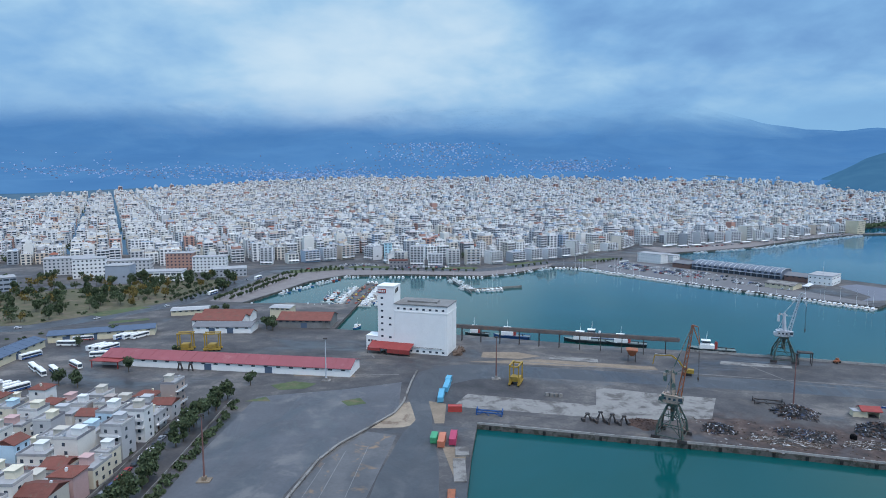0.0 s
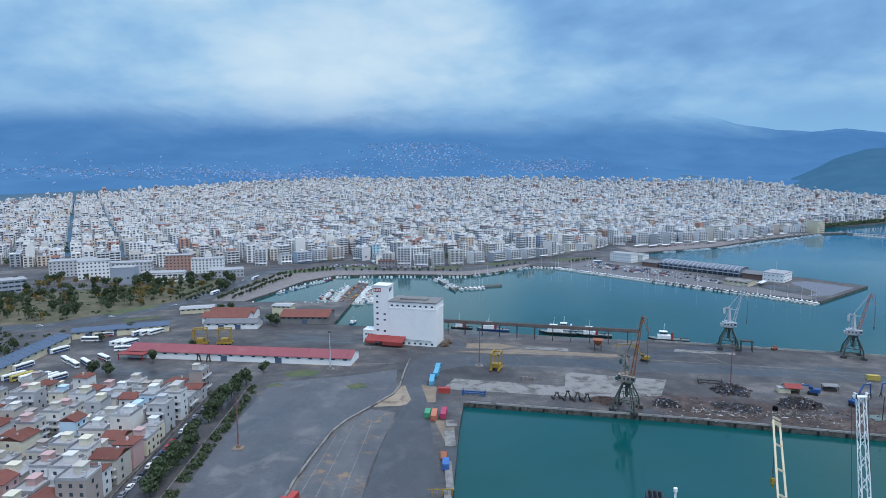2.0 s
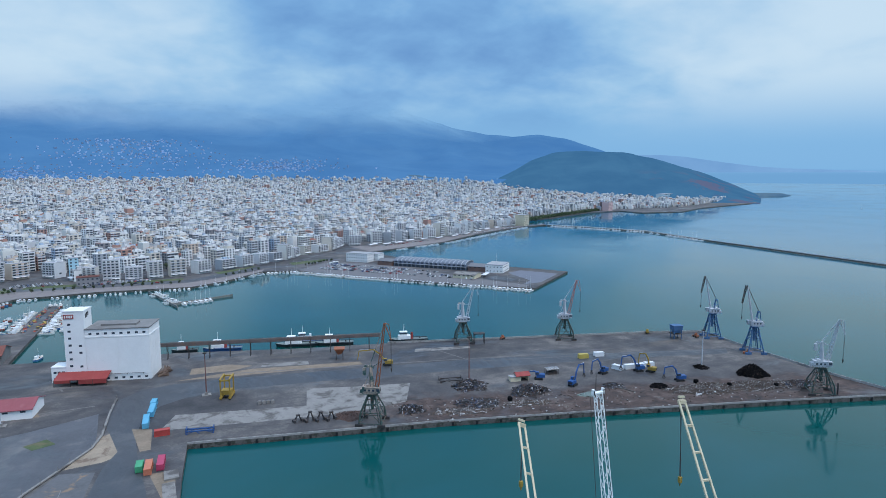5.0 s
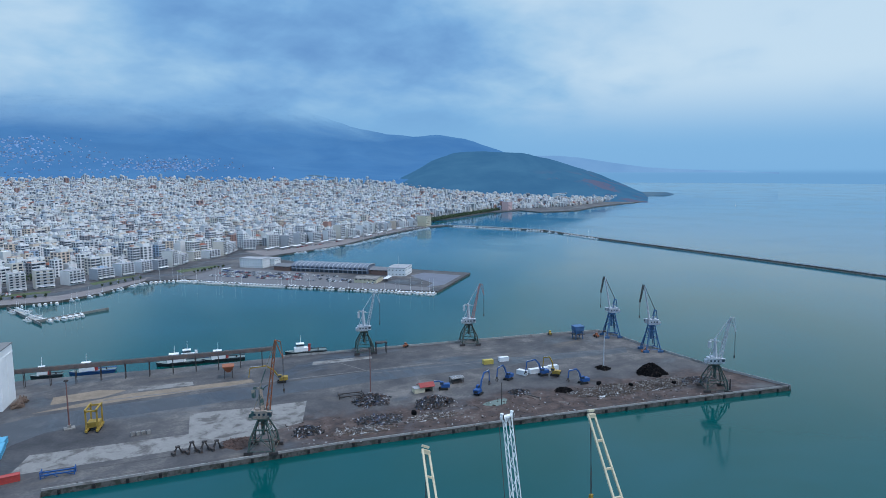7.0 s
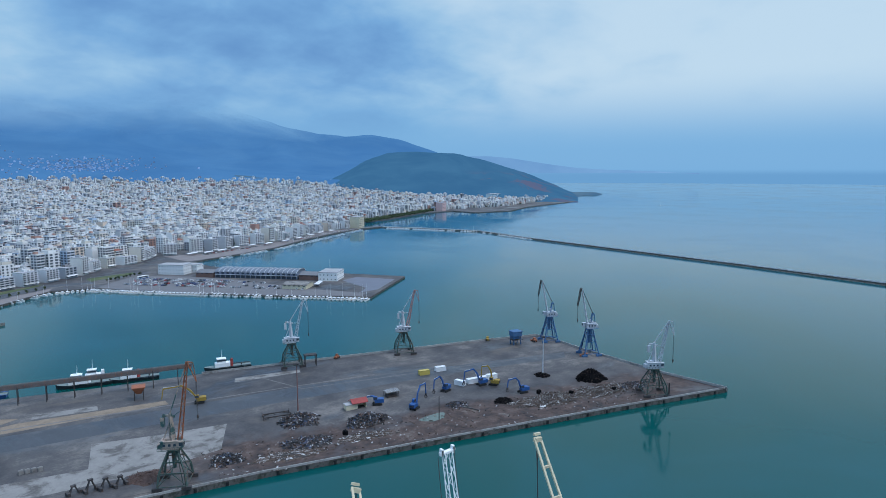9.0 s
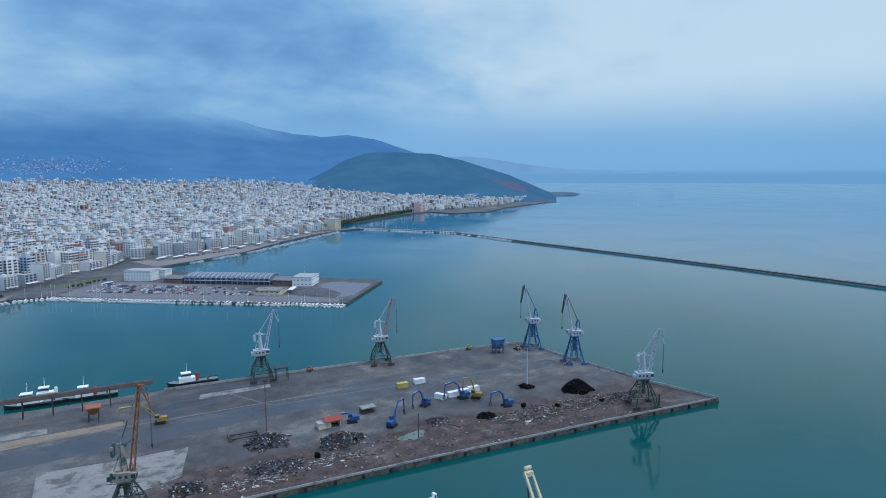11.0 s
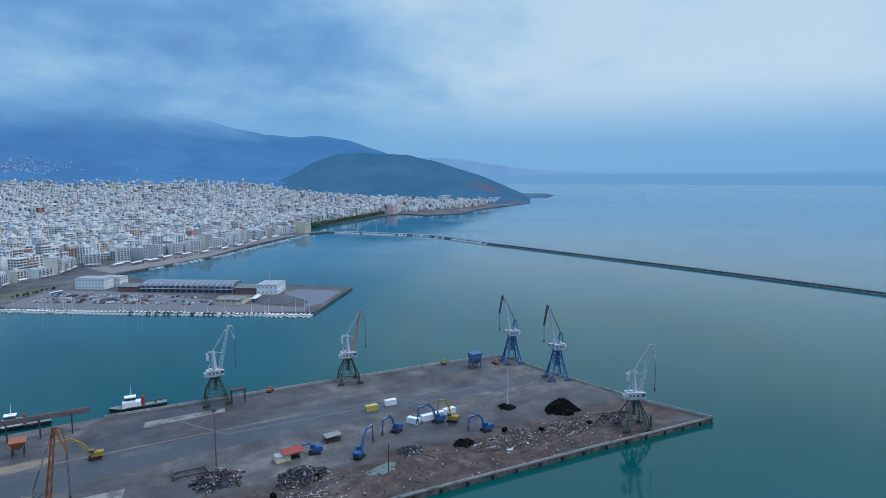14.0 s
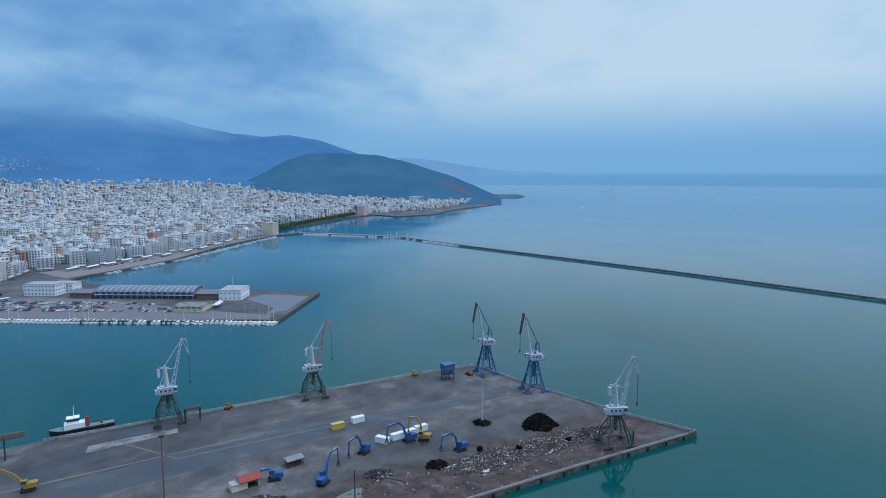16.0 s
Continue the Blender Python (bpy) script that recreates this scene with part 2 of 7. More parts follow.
def water_material():
    m = bpy.data.materials.new("harbour_water")
    m.use_nodes = True
    n = Nodes(m.node_tree)
    co = n.add("ShaderNodeNewGeometry").outputs["Position"]
    a = n.noise(n.vmath("MULTIPLY", co, (0.5, 1.0, 1.0)), 0.9, 4, 0.6)
    b = n.noise(n.vmath("MULTIPLY", co, (0.6, 1.0, 1.0)), 0.12, 4, 0.6)
    c = n.noise(co, 0.006, 4, 0.6, 0.6)
    h = n.math("ADD", n.math("MULTIPLY", a, 0.35), n.math("MULTIPLY", b, 0.8))
    # green water in the basins, bluer with distance out into the bay
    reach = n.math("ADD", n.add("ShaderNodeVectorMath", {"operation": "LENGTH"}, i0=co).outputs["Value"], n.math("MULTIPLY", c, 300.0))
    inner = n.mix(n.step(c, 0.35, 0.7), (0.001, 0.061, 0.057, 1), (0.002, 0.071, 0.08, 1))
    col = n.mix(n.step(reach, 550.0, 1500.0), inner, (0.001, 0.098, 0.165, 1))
    bsdf = n.add("ShaderNodeBsdfPrincipled", Base_Color=col, Roughness=n.math("ADD", 0.06, n.math("MULTIPLY", n.step(c, 0.4, 0.65), 0.07)), IOR=1.33)
    bsdf.inputs["Specular IOR Level"].default_value = 0.36
    n.put(bsdf, "Normal", n.add("ShaderNodeBump", Strength=0.06, Distance=0.4, Height=h, Normal=(0.0, 0.0, 1.0)).outputs[0])
    n.add("ShaderNodeOutputMaterial", Surface=bsdf.outputs[0])
    return m


def hazed_far_material(name, color, haze_glow, scale, cloud=False, quarry=False):
    """Far wooded slopes of the backdrop, blue haze painted in as emission; the highest run up into the cloud."""
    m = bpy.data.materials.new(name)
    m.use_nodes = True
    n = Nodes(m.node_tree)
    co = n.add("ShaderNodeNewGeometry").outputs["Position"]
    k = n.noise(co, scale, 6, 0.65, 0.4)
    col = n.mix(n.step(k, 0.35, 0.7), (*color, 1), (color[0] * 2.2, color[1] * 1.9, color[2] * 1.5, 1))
    # distance haze, emitted in two blues instead of coming from the lighting
    haze = n.mix(n.step(n.noise(n.vmath("MULTIPLY", co, (1, 1, 2.5)), scale * 0.6, 5, 0.6, 0.5), 0.3, 0.75), (*haze_glow, 1), (haze_glow[0] * 1.4, haze_glow[1] * 1.25, haze_glow[2] * 1.15, 1))
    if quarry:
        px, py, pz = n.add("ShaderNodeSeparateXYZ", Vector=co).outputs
        # bare quarry faces, mixed into the emitted haze colour
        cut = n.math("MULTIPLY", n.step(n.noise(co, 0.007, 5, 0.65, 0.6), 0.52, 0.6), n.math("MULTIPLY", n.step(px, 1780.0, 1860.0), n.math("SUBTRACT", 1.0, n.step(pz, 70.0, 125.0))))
        haze = n.mix(n.math("MULTIPLY", cut, 0.8), haze, (0.11, 0.115, 0.2, 1))
    bsdf = n.add("ShaderNodeBsdfPrincipled", Base_Color=col, Roughness=1.0, Emission_Color=haze, Emission_Strength=1.0)
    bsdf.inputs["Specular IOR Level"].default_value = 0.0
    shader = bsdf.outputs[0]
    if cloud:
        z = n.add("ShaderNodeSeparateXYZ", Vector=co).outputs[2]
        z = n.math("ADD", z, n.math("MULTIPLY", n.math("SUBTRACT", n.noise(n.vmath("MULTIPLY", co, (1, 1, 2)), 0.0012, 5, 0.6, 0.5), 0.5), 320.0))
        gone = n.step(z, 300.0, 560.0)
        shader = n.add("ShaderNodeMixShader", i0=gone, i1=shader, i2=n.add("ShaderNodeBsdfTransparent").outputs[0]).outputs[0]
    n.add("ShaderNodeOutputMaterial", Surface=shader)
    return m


M_GROUND = ground_material()
M_WATER = water_material()
# the second colour of each is the haze blue it emits
M_MOUNTAIN = hazed_far_material("far_mountain", (0.008, 0.014, 0.016), (0.046, 0.165, 0.4), 0.003, True)
# near-black base; the hill's hazy blue is all painted as emission
M_HILL = hazed_far_material("wooded_hill", (0.004, 0.008, 0.012), (0.034, 0.125, 0.255), 0.008, False, True)
M_FARCOAST = hazed_far_material("far_coast", (0.02, 0.03, 0.03), (0.13, 0.285, 0.53), 0.002)
M_SLOPE = hazed_far_material("town_slope", (0.03, 0.038, 0.036), (0.03, 0.095, 0.2), 0.01)

# ---- mesh helpers ----
class Geo:
    """Collects faces, then becomes one mesh."""

    def __init__(self):
        self.v, self.f, self.m, self.smooth = [], [], [], False

    def quad(self, pts, mi=0):
        k = len(self.v)
        self.v += [tuple(p) for p in pts]
        self.f.append(tuple(range(k, k + len(pts))))
        self.m.append(mi)
        return self

    def box(self, x0, y0, z0, x1, y1, z1, mi=0, top=None, bottom=True, turn=None):
        k = len(self.v)
        pts = [(x0, y0, z0), (x1, y0, z0), (x1, y1, z0), (x0, y1, z0), (x0, y0, z1), (x1, y0, z1), (x1, y1, z1), (x0, y1, z1)]
        if turn is not None:
            pts = [tuple(turn @ Vector(p)) for p in pts]
        self.v += pts
        fs = [(0, 1, 5, 4), (1, 2, 6, 5), (2, 3, 7, 6), (3, 0, 4, 7), (4, 5, 6, 7)] + ([(3, 2, 1, 0)] if bottom else [])
        self.f += [tuple(k + i for i in q) for q in fs]
        self.m += [mi, mi, mi, mi, mi if top is None else top] + ([mi] if bottom else [])
        return self

    def beam(self, a, b, w, h=None, mi=0):
        """A square bar from a to b."""
        a, b = Vector(a), Vector(b)
        h = h or w
        d = (b - a)
        turn = Matrix.Translation(a) @ d.to_track_quat("Z", "Y").to_matrix().to_4x4()
        return self.box(-w / 2, -h / 2, 0, w / 2, h / 2, d.length, mi, turn=turn)

    def tube(self, a, b, r0, r1=None, n=8, mi=0):
        a, b = Vector(a), Vector(b)
        r1 = r0 if r1 is None else r1
        q = (b - a).to_track_quat("Z", "Y").to_matrix()
        k = len(self.v)
        for c, r in ((a, r0), (b, r1)):
            for i in range(n):
                self.v.append(tuple(c + q @ Vector((r * math.cos(2 * math.pi * i / n), r * math.sin(2 * math.pi * i / n), 0))))
        for i in range(n):
            j = (i + 1) % n
            self.f.append((k + i, k + j, k + n + j, k + n + i))
        self.f += [tuple(k + i for i in reversed(range(n))), tuple(k + n + i for i in range(n))]
        self.m += [mi] * (n + 2)
        return self

    def lattice(self, a, b, w0, w1, bays, t, mi=0):
        """A square lattice boom from a (width w0) to b (width w1)."""
        a, b = Vector(a), Vector(b)
        q = (b - a).to_track_quat("Z", "Y").to_matrix()
        corner = lambda s, c: a.lerp(b, s) + q @ Vector((c[0], c[1], 0)) * (w0 + (w1 - w0) * s) / 2
        cs = [(-1, -1), (1, -1), (1, 1), (-1, 1)]
        for c in cs:
            self.beam(corner(0, c), corner(1, c), t, mi=mi)
        for i in range(bays):
            s0, s1 = i / bays, (i + 1) / bays
            for k in range(4):
                p, r = cs[k], cs[(k + 1) % 4]
                if i % 2:
                    p, r = r, p
                self.beam(corner(s0, p), corner(s1, r), t * 0.6, mi=mi)
        return self

    def prism(self, outline, z0, z1, mi=0, top=None):
        n, k = len(outline), len(self.v)
        self.v += [(x, y, z0) for x, y in outline] + [(x, y, z1) for x, y in outline]
        for i in range(n):
            j = (i + 1) % n
            self.f.append((k + i, k + j, k + n + j, k + n + i))
            self.m.append(mi)
        self.f.append(tuple(range(k + n, k + 2 * n)))
        self.m.append(mi if top is None else top)
        return self

    def gable(self, x0, y0, x1, y1, z, rise, over=0.5, along="x", mi=0, thick=0.25):
        """A pitched roof with thickness and eaves over a rectangle."""
        if along == "x":
            ym = (y0 + y1) / 2
            ring = [(y0 - over, z), (ym, z + rise), (y1 + over, z), (y1 + over, z - thick), (ym, z + rise - thick), (y0 - over, z - thick)]
            ends = [[(x, p, q) for p, q in ring] for x in (x0 - over, x1 + over)]
        else:
            xm = (x0 + x1) / 2
            ring = [(x0 - over, z), (xm, z + rise), (x1 + over, z), (x1 + over, z - thick), (xm, z + rise - thick), (x0 - over, z - thick)]
            ends = [[(p, y, q) for p, q in ring] for y in (y0 - over, y1 + over)]
        for i in range(6):
            j = (i + 1) % 6
            self.quad([ends[0][i], ends[1][i], ends[1][j], ends[0][j]], mi)
        for e in ends:
            self.quad([e[0], e[1], e[4], e[5]], mi).quad([e[1], e[2], e[3], e[4]], mi)
        return self

    def hip(self, x0, y0, x1, y1, z, rise, over=0.5, mi=0):
        x0, y0, x1, y1 = x0 - over, y0 - over, x1 + over, y1 + over
        r = min(x1 - x0, y1 - y0) / 2
        if x1 - x0 > y1 - y0:
            p, q = (x0 + r, (y0 + y1) / 2, z + rise), (x1 - r, (y0 + y1) / 2, z + rise)
            self.quad([(x0, y0, z), (x1, y0, z), q, p], mi).quad([(x1, y1, z), (x0, y1, z), p, q], mi)
            self.quad([(x1, y0, z), (x1, y1, z), q], mi).quad([(x0, y1, z), (x0, y0, z), p], mi)
        else:
            p, q = ((x0 + x1) / 2, y0 + r, z + rise), ((x0 + x1) / 2, y1 - r, z + rise)
            self.quad([(x0, y0, z), (x1, y0, z), p], mi).quad([(x1, y1, z), (x0, y1, z), q], mi)
            self.quad([(x1, y0, z), (x1, y1, z), q, p], mi).quad([(x0, y1, z), (x0, y0, z), p, q], mi)
        return self.box(x0, y0, z - 0.25, x1, y1, z - 0.004, mi)

    def mesh(self, name, *mats):
        me = bpy.data.meshes.new(name)
        me.from_pydata(self.v, [], self.f)
        for m in mats:
            me.materials.append(m)
        if len(mats) > 1:
            me.polygons.foreach_set("material_index", self.m)
        if self.smooth:
            me.polygons.foreach_set("use_smooth", [True] * len(self.f))
        me.update()
        return me


def part(name, geo, mats, parent, label="", at=None):
    """One mesh object under a thing or a part."""
    mats = mats if isinstance(mats, (list, tuple)) else (mats,)
    ob = new(name, geo if isinstance(geo, bpy.types.Mesh) else geo.mesh(name, *mats))
    ob.parent = parent
    if at is not None:
        ob.matrix_basis = at
    return tagged(ob, label)


def thing(name, label, category, at=None, group="", kind=""):
    """An empty at the base of a thing, to hold its parts."""
    ob = new(name)
    ob.empty_display_size = 0.5
    if at is not None:
        ob.matrix_basis = at
    return tagged(ob, label, category, group, kind)


def solid(name, geo, mats, label, category, at=None, group="", kind=""):
    """A thing that is one mesh."""
    mats = mats if isinstance(mats, (list, tuple)) else (mats,)
    ob = new(name, geo if isinstance(geo, bpy.types.Mesh) else geo.mesh(name, *mats))
    if at is not None:
        ob.matrix_basis = at
    return tagged(ob, label, category, group, kind)


def turned(x, y, z=2.0, deg=0.0):
    return pose(x, y, z, 0, 0, deg)

# ---- land, sea, hills ----
COAST_TOWN = np.array([(-4000, 900), (-900, 640), (-260, 600), (-60, 690), (180, 730), (300, 820), (700, 1060), (880, 1210), (1210, 1350), (1500, 1360), (2120, 1620)], float)


def inland(x, y):
    """Metres inland from the town's shore line (0 on the water side)."""
    x, y = np.broadcast_arrays(np.asarray(x, float), np.asarray(y, float))
    best, side = np.full(x.shape, 1e9), np.zeros(x.shape)
    for (ax, ay), (bx, by) in zip(COAST_TOWN[:-1], COAST_TOWN[1:]):
        dx, dy = bx - ax, by - ay
        s = np.clip(((x - ax) * dx + (y - ay) * dy) / (dx * dx + dy * dy), 0, 1)
        d = np.hypot(x - ax - s * dx, y - ay - s * dy)
        left = dx * (y - ay) - dy * (x - ax)
        side = np.where(d < best, np.sign(left), side)
        best = np.minimum(d, best)
    return np.where(side > 0, best, 0.0)


def rise(x, y):
    """Height of the ground in and behind the town."""
    s = np.clip(inland(x, y) - 120.0, 0, None)
    return 1.2 + 62.0 * np.interp(x, [-1500, 0, 700, 1300, 1800], [0.95, 1.5, 1.9, 2.7, 2.2]) * (s / 2000.0) ** 1.35


def ridge(az):
    """Height of the skyline ridge, in thousandths of its distance, by compass angle from north in degrees."""
    return np.interp(az, [-75, -40, -15, 0, 12, 20, 24, 28, 32, 34.5, 37, 39, 41, 45, 50, 54, 60], [150, 165, 170, 170, 165, 145, 112, 80, 60, 66, 58, 45, 33, 18, 5, -20, -30])


QUAY = [(-14, -420), (-9.9, 140), (-7, 166), (-3.2, 205), (0.6, 234.6), (104, 209.5), (177, 187.5), (262, 160.3), (327.5, 138.0), (325.5, 172), (329.5, 227), (335, 262), (334, 274),
        (297, 288.5), (247, 304.5), (175, 327.5), (129, 342), (76, 355), (3, 379), (-66, 392), (-86, 397), (-81, 474), (-75, 557), (-79, 574), (-86, 574), (-91, 536), (-93, 478),
        (-135, 484), (-154, 481), (-175, 484), (-160, 528), (-142, 587), (-114, 622), (-52, 627), (29, 616), (62, 634), (109, 682), (145, 672), (182, 618), (222, 566), (269, 513), (324, 461),
        (415, 530), (378, 586), (335, 640), (290, 715), (275, 785), (296, 802), (345, 821), (424, 860), (520, 939), (620, 1003), (690, 1040), (752, 1050), (756, 1064), (690, 1072),
        (780, 1172), (875, 1205), (1075, 1322), (1212, 1345), (1208, 1252), (1340, 1240), (1525, 1340), (1927, 1466), (2105, 1585), (2130, 1615), (2200, 1760), (2500, 2450),
        (2900, 3400), (-2500, 3600), (-4300, 1500), (-4300, -420)]
land = Geo().prism(QUAY, -3.0, 2.0, 1, 0)
ground = solid("ground", land, (M_GROUND, M_QUAY), "worn grey asphalt harbour ground with damp and dusty patches", "ground", kind="structure")
bm = bmesh.new()
bm.from_mesh(ground.data)
bmesh.ops.triangulate(bm, faces=[f for f in bm.faces if len(f.verts) > 4])
bmesh.ops.recalc_face_normals(bm, faces=bm.faces)
bm.to_mesh(ground.data)
bm.free()


def polar_sheet(name, radii, angles, height, mat, label, kind="structure", category="ground"):
    g = Geo()
    A, R = np.meshgrid(np.radians(angles), radii)
    X, Y = R * np.sin(A), R * np.cos(A)
    Z = height(X, Y, R, np.degrees(A))
    g.v = list(zip(X.ravel().tolist(), Y.ravel().tolist(), Z.ravel().tolist()))
    n = len(angles)
    for i in range(len(radii) - 1):
        for j in range(n - 1):
            k = i * n + j
            g.f.append((k, k + n, k + n + 1, k + 1))
            g.m.append(0)
    g.smooth = True
    return solid(name, g, mat, label, category, kind=kind)


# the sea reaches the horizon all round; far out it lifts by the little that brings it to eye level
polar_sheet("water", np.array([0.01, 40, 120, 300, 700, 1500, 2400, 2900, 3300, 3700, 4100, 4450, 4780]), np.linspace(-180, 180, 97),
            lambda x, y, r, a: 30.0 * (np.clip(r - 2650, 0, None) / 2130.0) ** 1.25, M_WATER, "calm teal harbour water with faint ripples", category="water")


def bumps(x, y, scale, seed):
    out = np.zeros(x.shape)
    for i, (a, b) in enumerate(zip(x.ravel(), y.ravel())):
        out.ravel()[i] = noise.fractal(Vector((a / scale + seed, b / scale, seed)), 0.9, 2.1, 5)
    return out


def slope_height(x, y, r, a):
    return np.where(inland(x, y) > 100, rise(x, y), -6.0)


polar_sheet("town_hillside", np.linspace(620, 3150, 60), np.linspace(-78, 56, 90), slope_height, M_SLOPE, "built-up slope in painted blue haze rising inland behind the town")


def mountain_height(x, y, r, a):
    s = np.clip((r - 2700.0) / 1900.0, 0, 1)
    top = 113.0 + 4600.0 * ridge(a) / 1000.0 * 0.9
    z = 78.0 + (top - 78.0) * (0.12 * s + 0.88 * s ** 2.9)
    knoll = 95.0 * np.exp(-((x + 60) / 420.0) ** 2 - ((y - 3650) / 330.0) ** 2)
    z = z + knoll + bumps(x, y, 900.0, 3.0) * 90.0 * s * np.clip(ridge(a) / 80.0, 0.1, 1)
    return np.where(r < 2750, 40.0, z) * np.clip((51.5 - a) / 7.0, 0, 1) - 12.0 * (a > 50)


polar_sheet("mountain_backdrop", np.linspace(2700, 4620, 44), np.linspace(-80, 52.5, 170), mountain_height, M_MOUNTAIN, "dark wooded mountain slopes in painted blue haze running up into low cloud", category="mountain")


def hill_height(x, y, r, a):
    z = np.interp(a, [29, 31.7, 33.8, 36, 38.6, 41.7, 44.2, 47.3, 49.4, 51.4, 52.6, 53.4], [25, 100, 165, 198, 212, 204, 172, 129, 82, 38, 12, -4])
    s = np.clip((r - 2350.0) / 700.0, 0, 1)
    z = z * (np.sin(s * np.pi / 2) ** 1.15) + bumps(x, y, 260.0, 8.0) * 14.0 * s * np.clip(z / 100.0, 0, 1)
    return np.where(r < 2360, -4.0, z)


polar_sheet("wooded_hill", np.linspace(2340, 3150, 24), np.linspace(26, 53.4, 70), hill_height, M_HILL, "dark green pine-covered coastal hill in painted blue haze with bare reddish quarry faces", category="hill")
polar_sheet("far_coast", np.array([4640, 4700]), np.linspace(40, 63, 60), lambda x, y, r, a: np.where(r > 4660, 114 + 4650 * np.interp(a, [40, 45, 47, 50, 53, 56, 60, 66, 72], [26, 27, 24, 14, 6, 2.5, 0, -9, -12]) / 1107.0 + bumps(x, y, 500.0, 1.0) * 4, 104.0), M_FARCOAST, "faint far coast across the gulf in painted blue haze", category="backdrop")

# the long rubble breakwater across the bay
bw = Geo()
BW = [(752, 1047), (792, 968), (836, 850), (812, 690), (792, 490), (776, 330), (758, 202), (747, 125), (735, 60)]
for (ax, ay), (bx, by) in zip(BW[:-1], BW[1:]):
    d = Vector((bx - ax, by - ay, 0)).normalized()
    s = Vector((-d.y, d.x, 0))
    a, b = Vector((ax, ay, 0)), Vector((bx, by, 0))
    ring = [(-3.6, -1), (-2.2, 0.7), (-1.5, 0.8), (-1.5, 2.2), (0.9, 2.2), (0.9, 0.8), (3.2, -1)]
    for (p, z), (q, u) in zip(ring[:-1], ring[1:]):
        bw.quad([a + s * p + Vector((0, 0, z)), b + s * p + Vector((0, 0, z)), b + s * q + Vector((0, 0, u)), a + s * q + Vector((0, 0, u))])
solid("breakwater", bw, M_QUAY, "long low stone breakwater with a concrete parapet in the bay", "breakwater", kind="structure")
cap = Geo()
for a, b in zip(BW[:-1], BW[1:]):
    cap.beam((*a, 2.3), (*b, 2.3), 0.2, 2.2)
solid("breakwater_walkway", cap, M_SLAB, "pale concrete walkway along the top of the breakwater", "breakwater", kind="structure")
solid("breakwater_head", Geo().prism([(746, 130), (760, 128), (764, 108), (740, 106)], -2, 2.6), M_CONCRETE, "low concrete breakwater head", "breakwater", kind="structure")

# ---- the town behind: thousands of blocks, joined ----
rng = random.Random(5)


def add_block(g, x, y, z, w, d, storeys, ang, rng):
    """A flat-roofed block with recessed storeys' balcony slabs, parapet and stair hut. Slots: 0 wall, 1 slab, 2 window, 3 roof."""
    h = storeys * 3.1 + 0.9
    T = Matrix.Translation((x, y, z)) @ Matrix.Rotation(ang, 4, "Z")
    g.box(-w / 2, -d / 2, -3, w / 2, d / 2, h, 0, top=3, bottom=False, turn=T)
    hx = rng.uniform(-w / 4, w / 4)
    style, cap = rng.random(), rng.random()
    if cap < 0.12 and storeys < 5:
        e = [T @ Vector(p) for p in ((-w / 2 - 0.4, -d / 2 - 0.4, h), (w / 2 + 0.4, -d / 2 - 0.4, h), (w / 2 + 0.4, d / 2 + 0.4, h), (-w / 2 - 0.4, d / 2 + 0.4, h), (-w / 4, 0, h + 2.2), (w / 4, 0, h + 2.2))]
        g.quad([e[0], e[1], e[5], e[4]], 4).quad([e[2], e[3], e[4], e[5]], 4).quad([e[1], e[2], e[5]], 4).quad([e[3], e[0], e[4]], 4)
    else:
        if cap > 0.55:
            g.box(-w / 2 + 1.2, -d / 2 + 2.2, h, w / 2 - rng.uniform(1, 5), d / 2 - 0.8, h + 2.9, 0, top=3, bottom=False, turn=T)
            h += 2.9
        g.box(hx - 1.6, -1, h, hx + 1.8, 2.4, h + 2.5, 0, top=3, bottom=False, turn=T)
        if cap > 0.3:
            kx = rng.uniform(-w / 3, w / 3)
            g.box(kx - 0.8, -d / 4 - 1, h, kx + 0.8, -d / 4, h + 1.2, 1, bottom=False, turn=T)
        g.box(-w / 2, -d / 2, h if cap <= 0.55 else h - 2.9, w / 2, -d / 2 + 0.25, (h if cap <= 0.55 else h - 2.9) + 0.9, 0, bottom=False, turn=T)
    far_off = math.hypot(x, y) > 1500
    for k in range(1, storeys + 1):
        zz = k * 3.1 - 2.2
        if style < 0.7:
            g.box(-w / 2 + 0.4, -d / 2 - 1.1, zz + 2.1, w / 2 - 0.4, -d / 2, zz + 3.1, 1, bottom=not far_off, turn=T)
        for side in (0, 1, 2, 3):
            span, off = (w, d / 2) if side % 2 == 0 else (d, w / 2)
            if side and style > 0.85:
                continue
            n = max(1, int(span / (4.2 if not far_off else 8.0)))
            U = T @ Matrix.Rotation(side * math.pi / 2, 4, "Z")
            yy, part_ = -off - 0.03, (0.4 if style < 0.7 else 0.3) * (1.0 if side == 0 else 0.7)
            for i in range(n):
                cx = -span / 2 + (i + 0.5) * span / n
                ww = span / n * part_
                g.quad([U @ Vector(p) for p in ((cx - ww, yy, zz + 0.2), (cx + ww, yy, zz + 0.2), (cx + ww, yy, zz + 2.1), (cx - ww, yy, zz + 2.1))], 2)


M_TILE_TOWN = material("town_tiles", (0.27, 0.1, 0.065), 0.9, vary=0.3, size=6, fine=1.5, per_piece=0.5, bump=0)


def town_zone(name, cells, label):
    g = Geo()
    for c in cells:
        add_block(g, *c, rng)
    return solid(name, g, (M_TOWN, M_SLAB, M_GLASS, M_FLATROOF, M_TILE_TOWN), label, "buildings", kind="stuff")


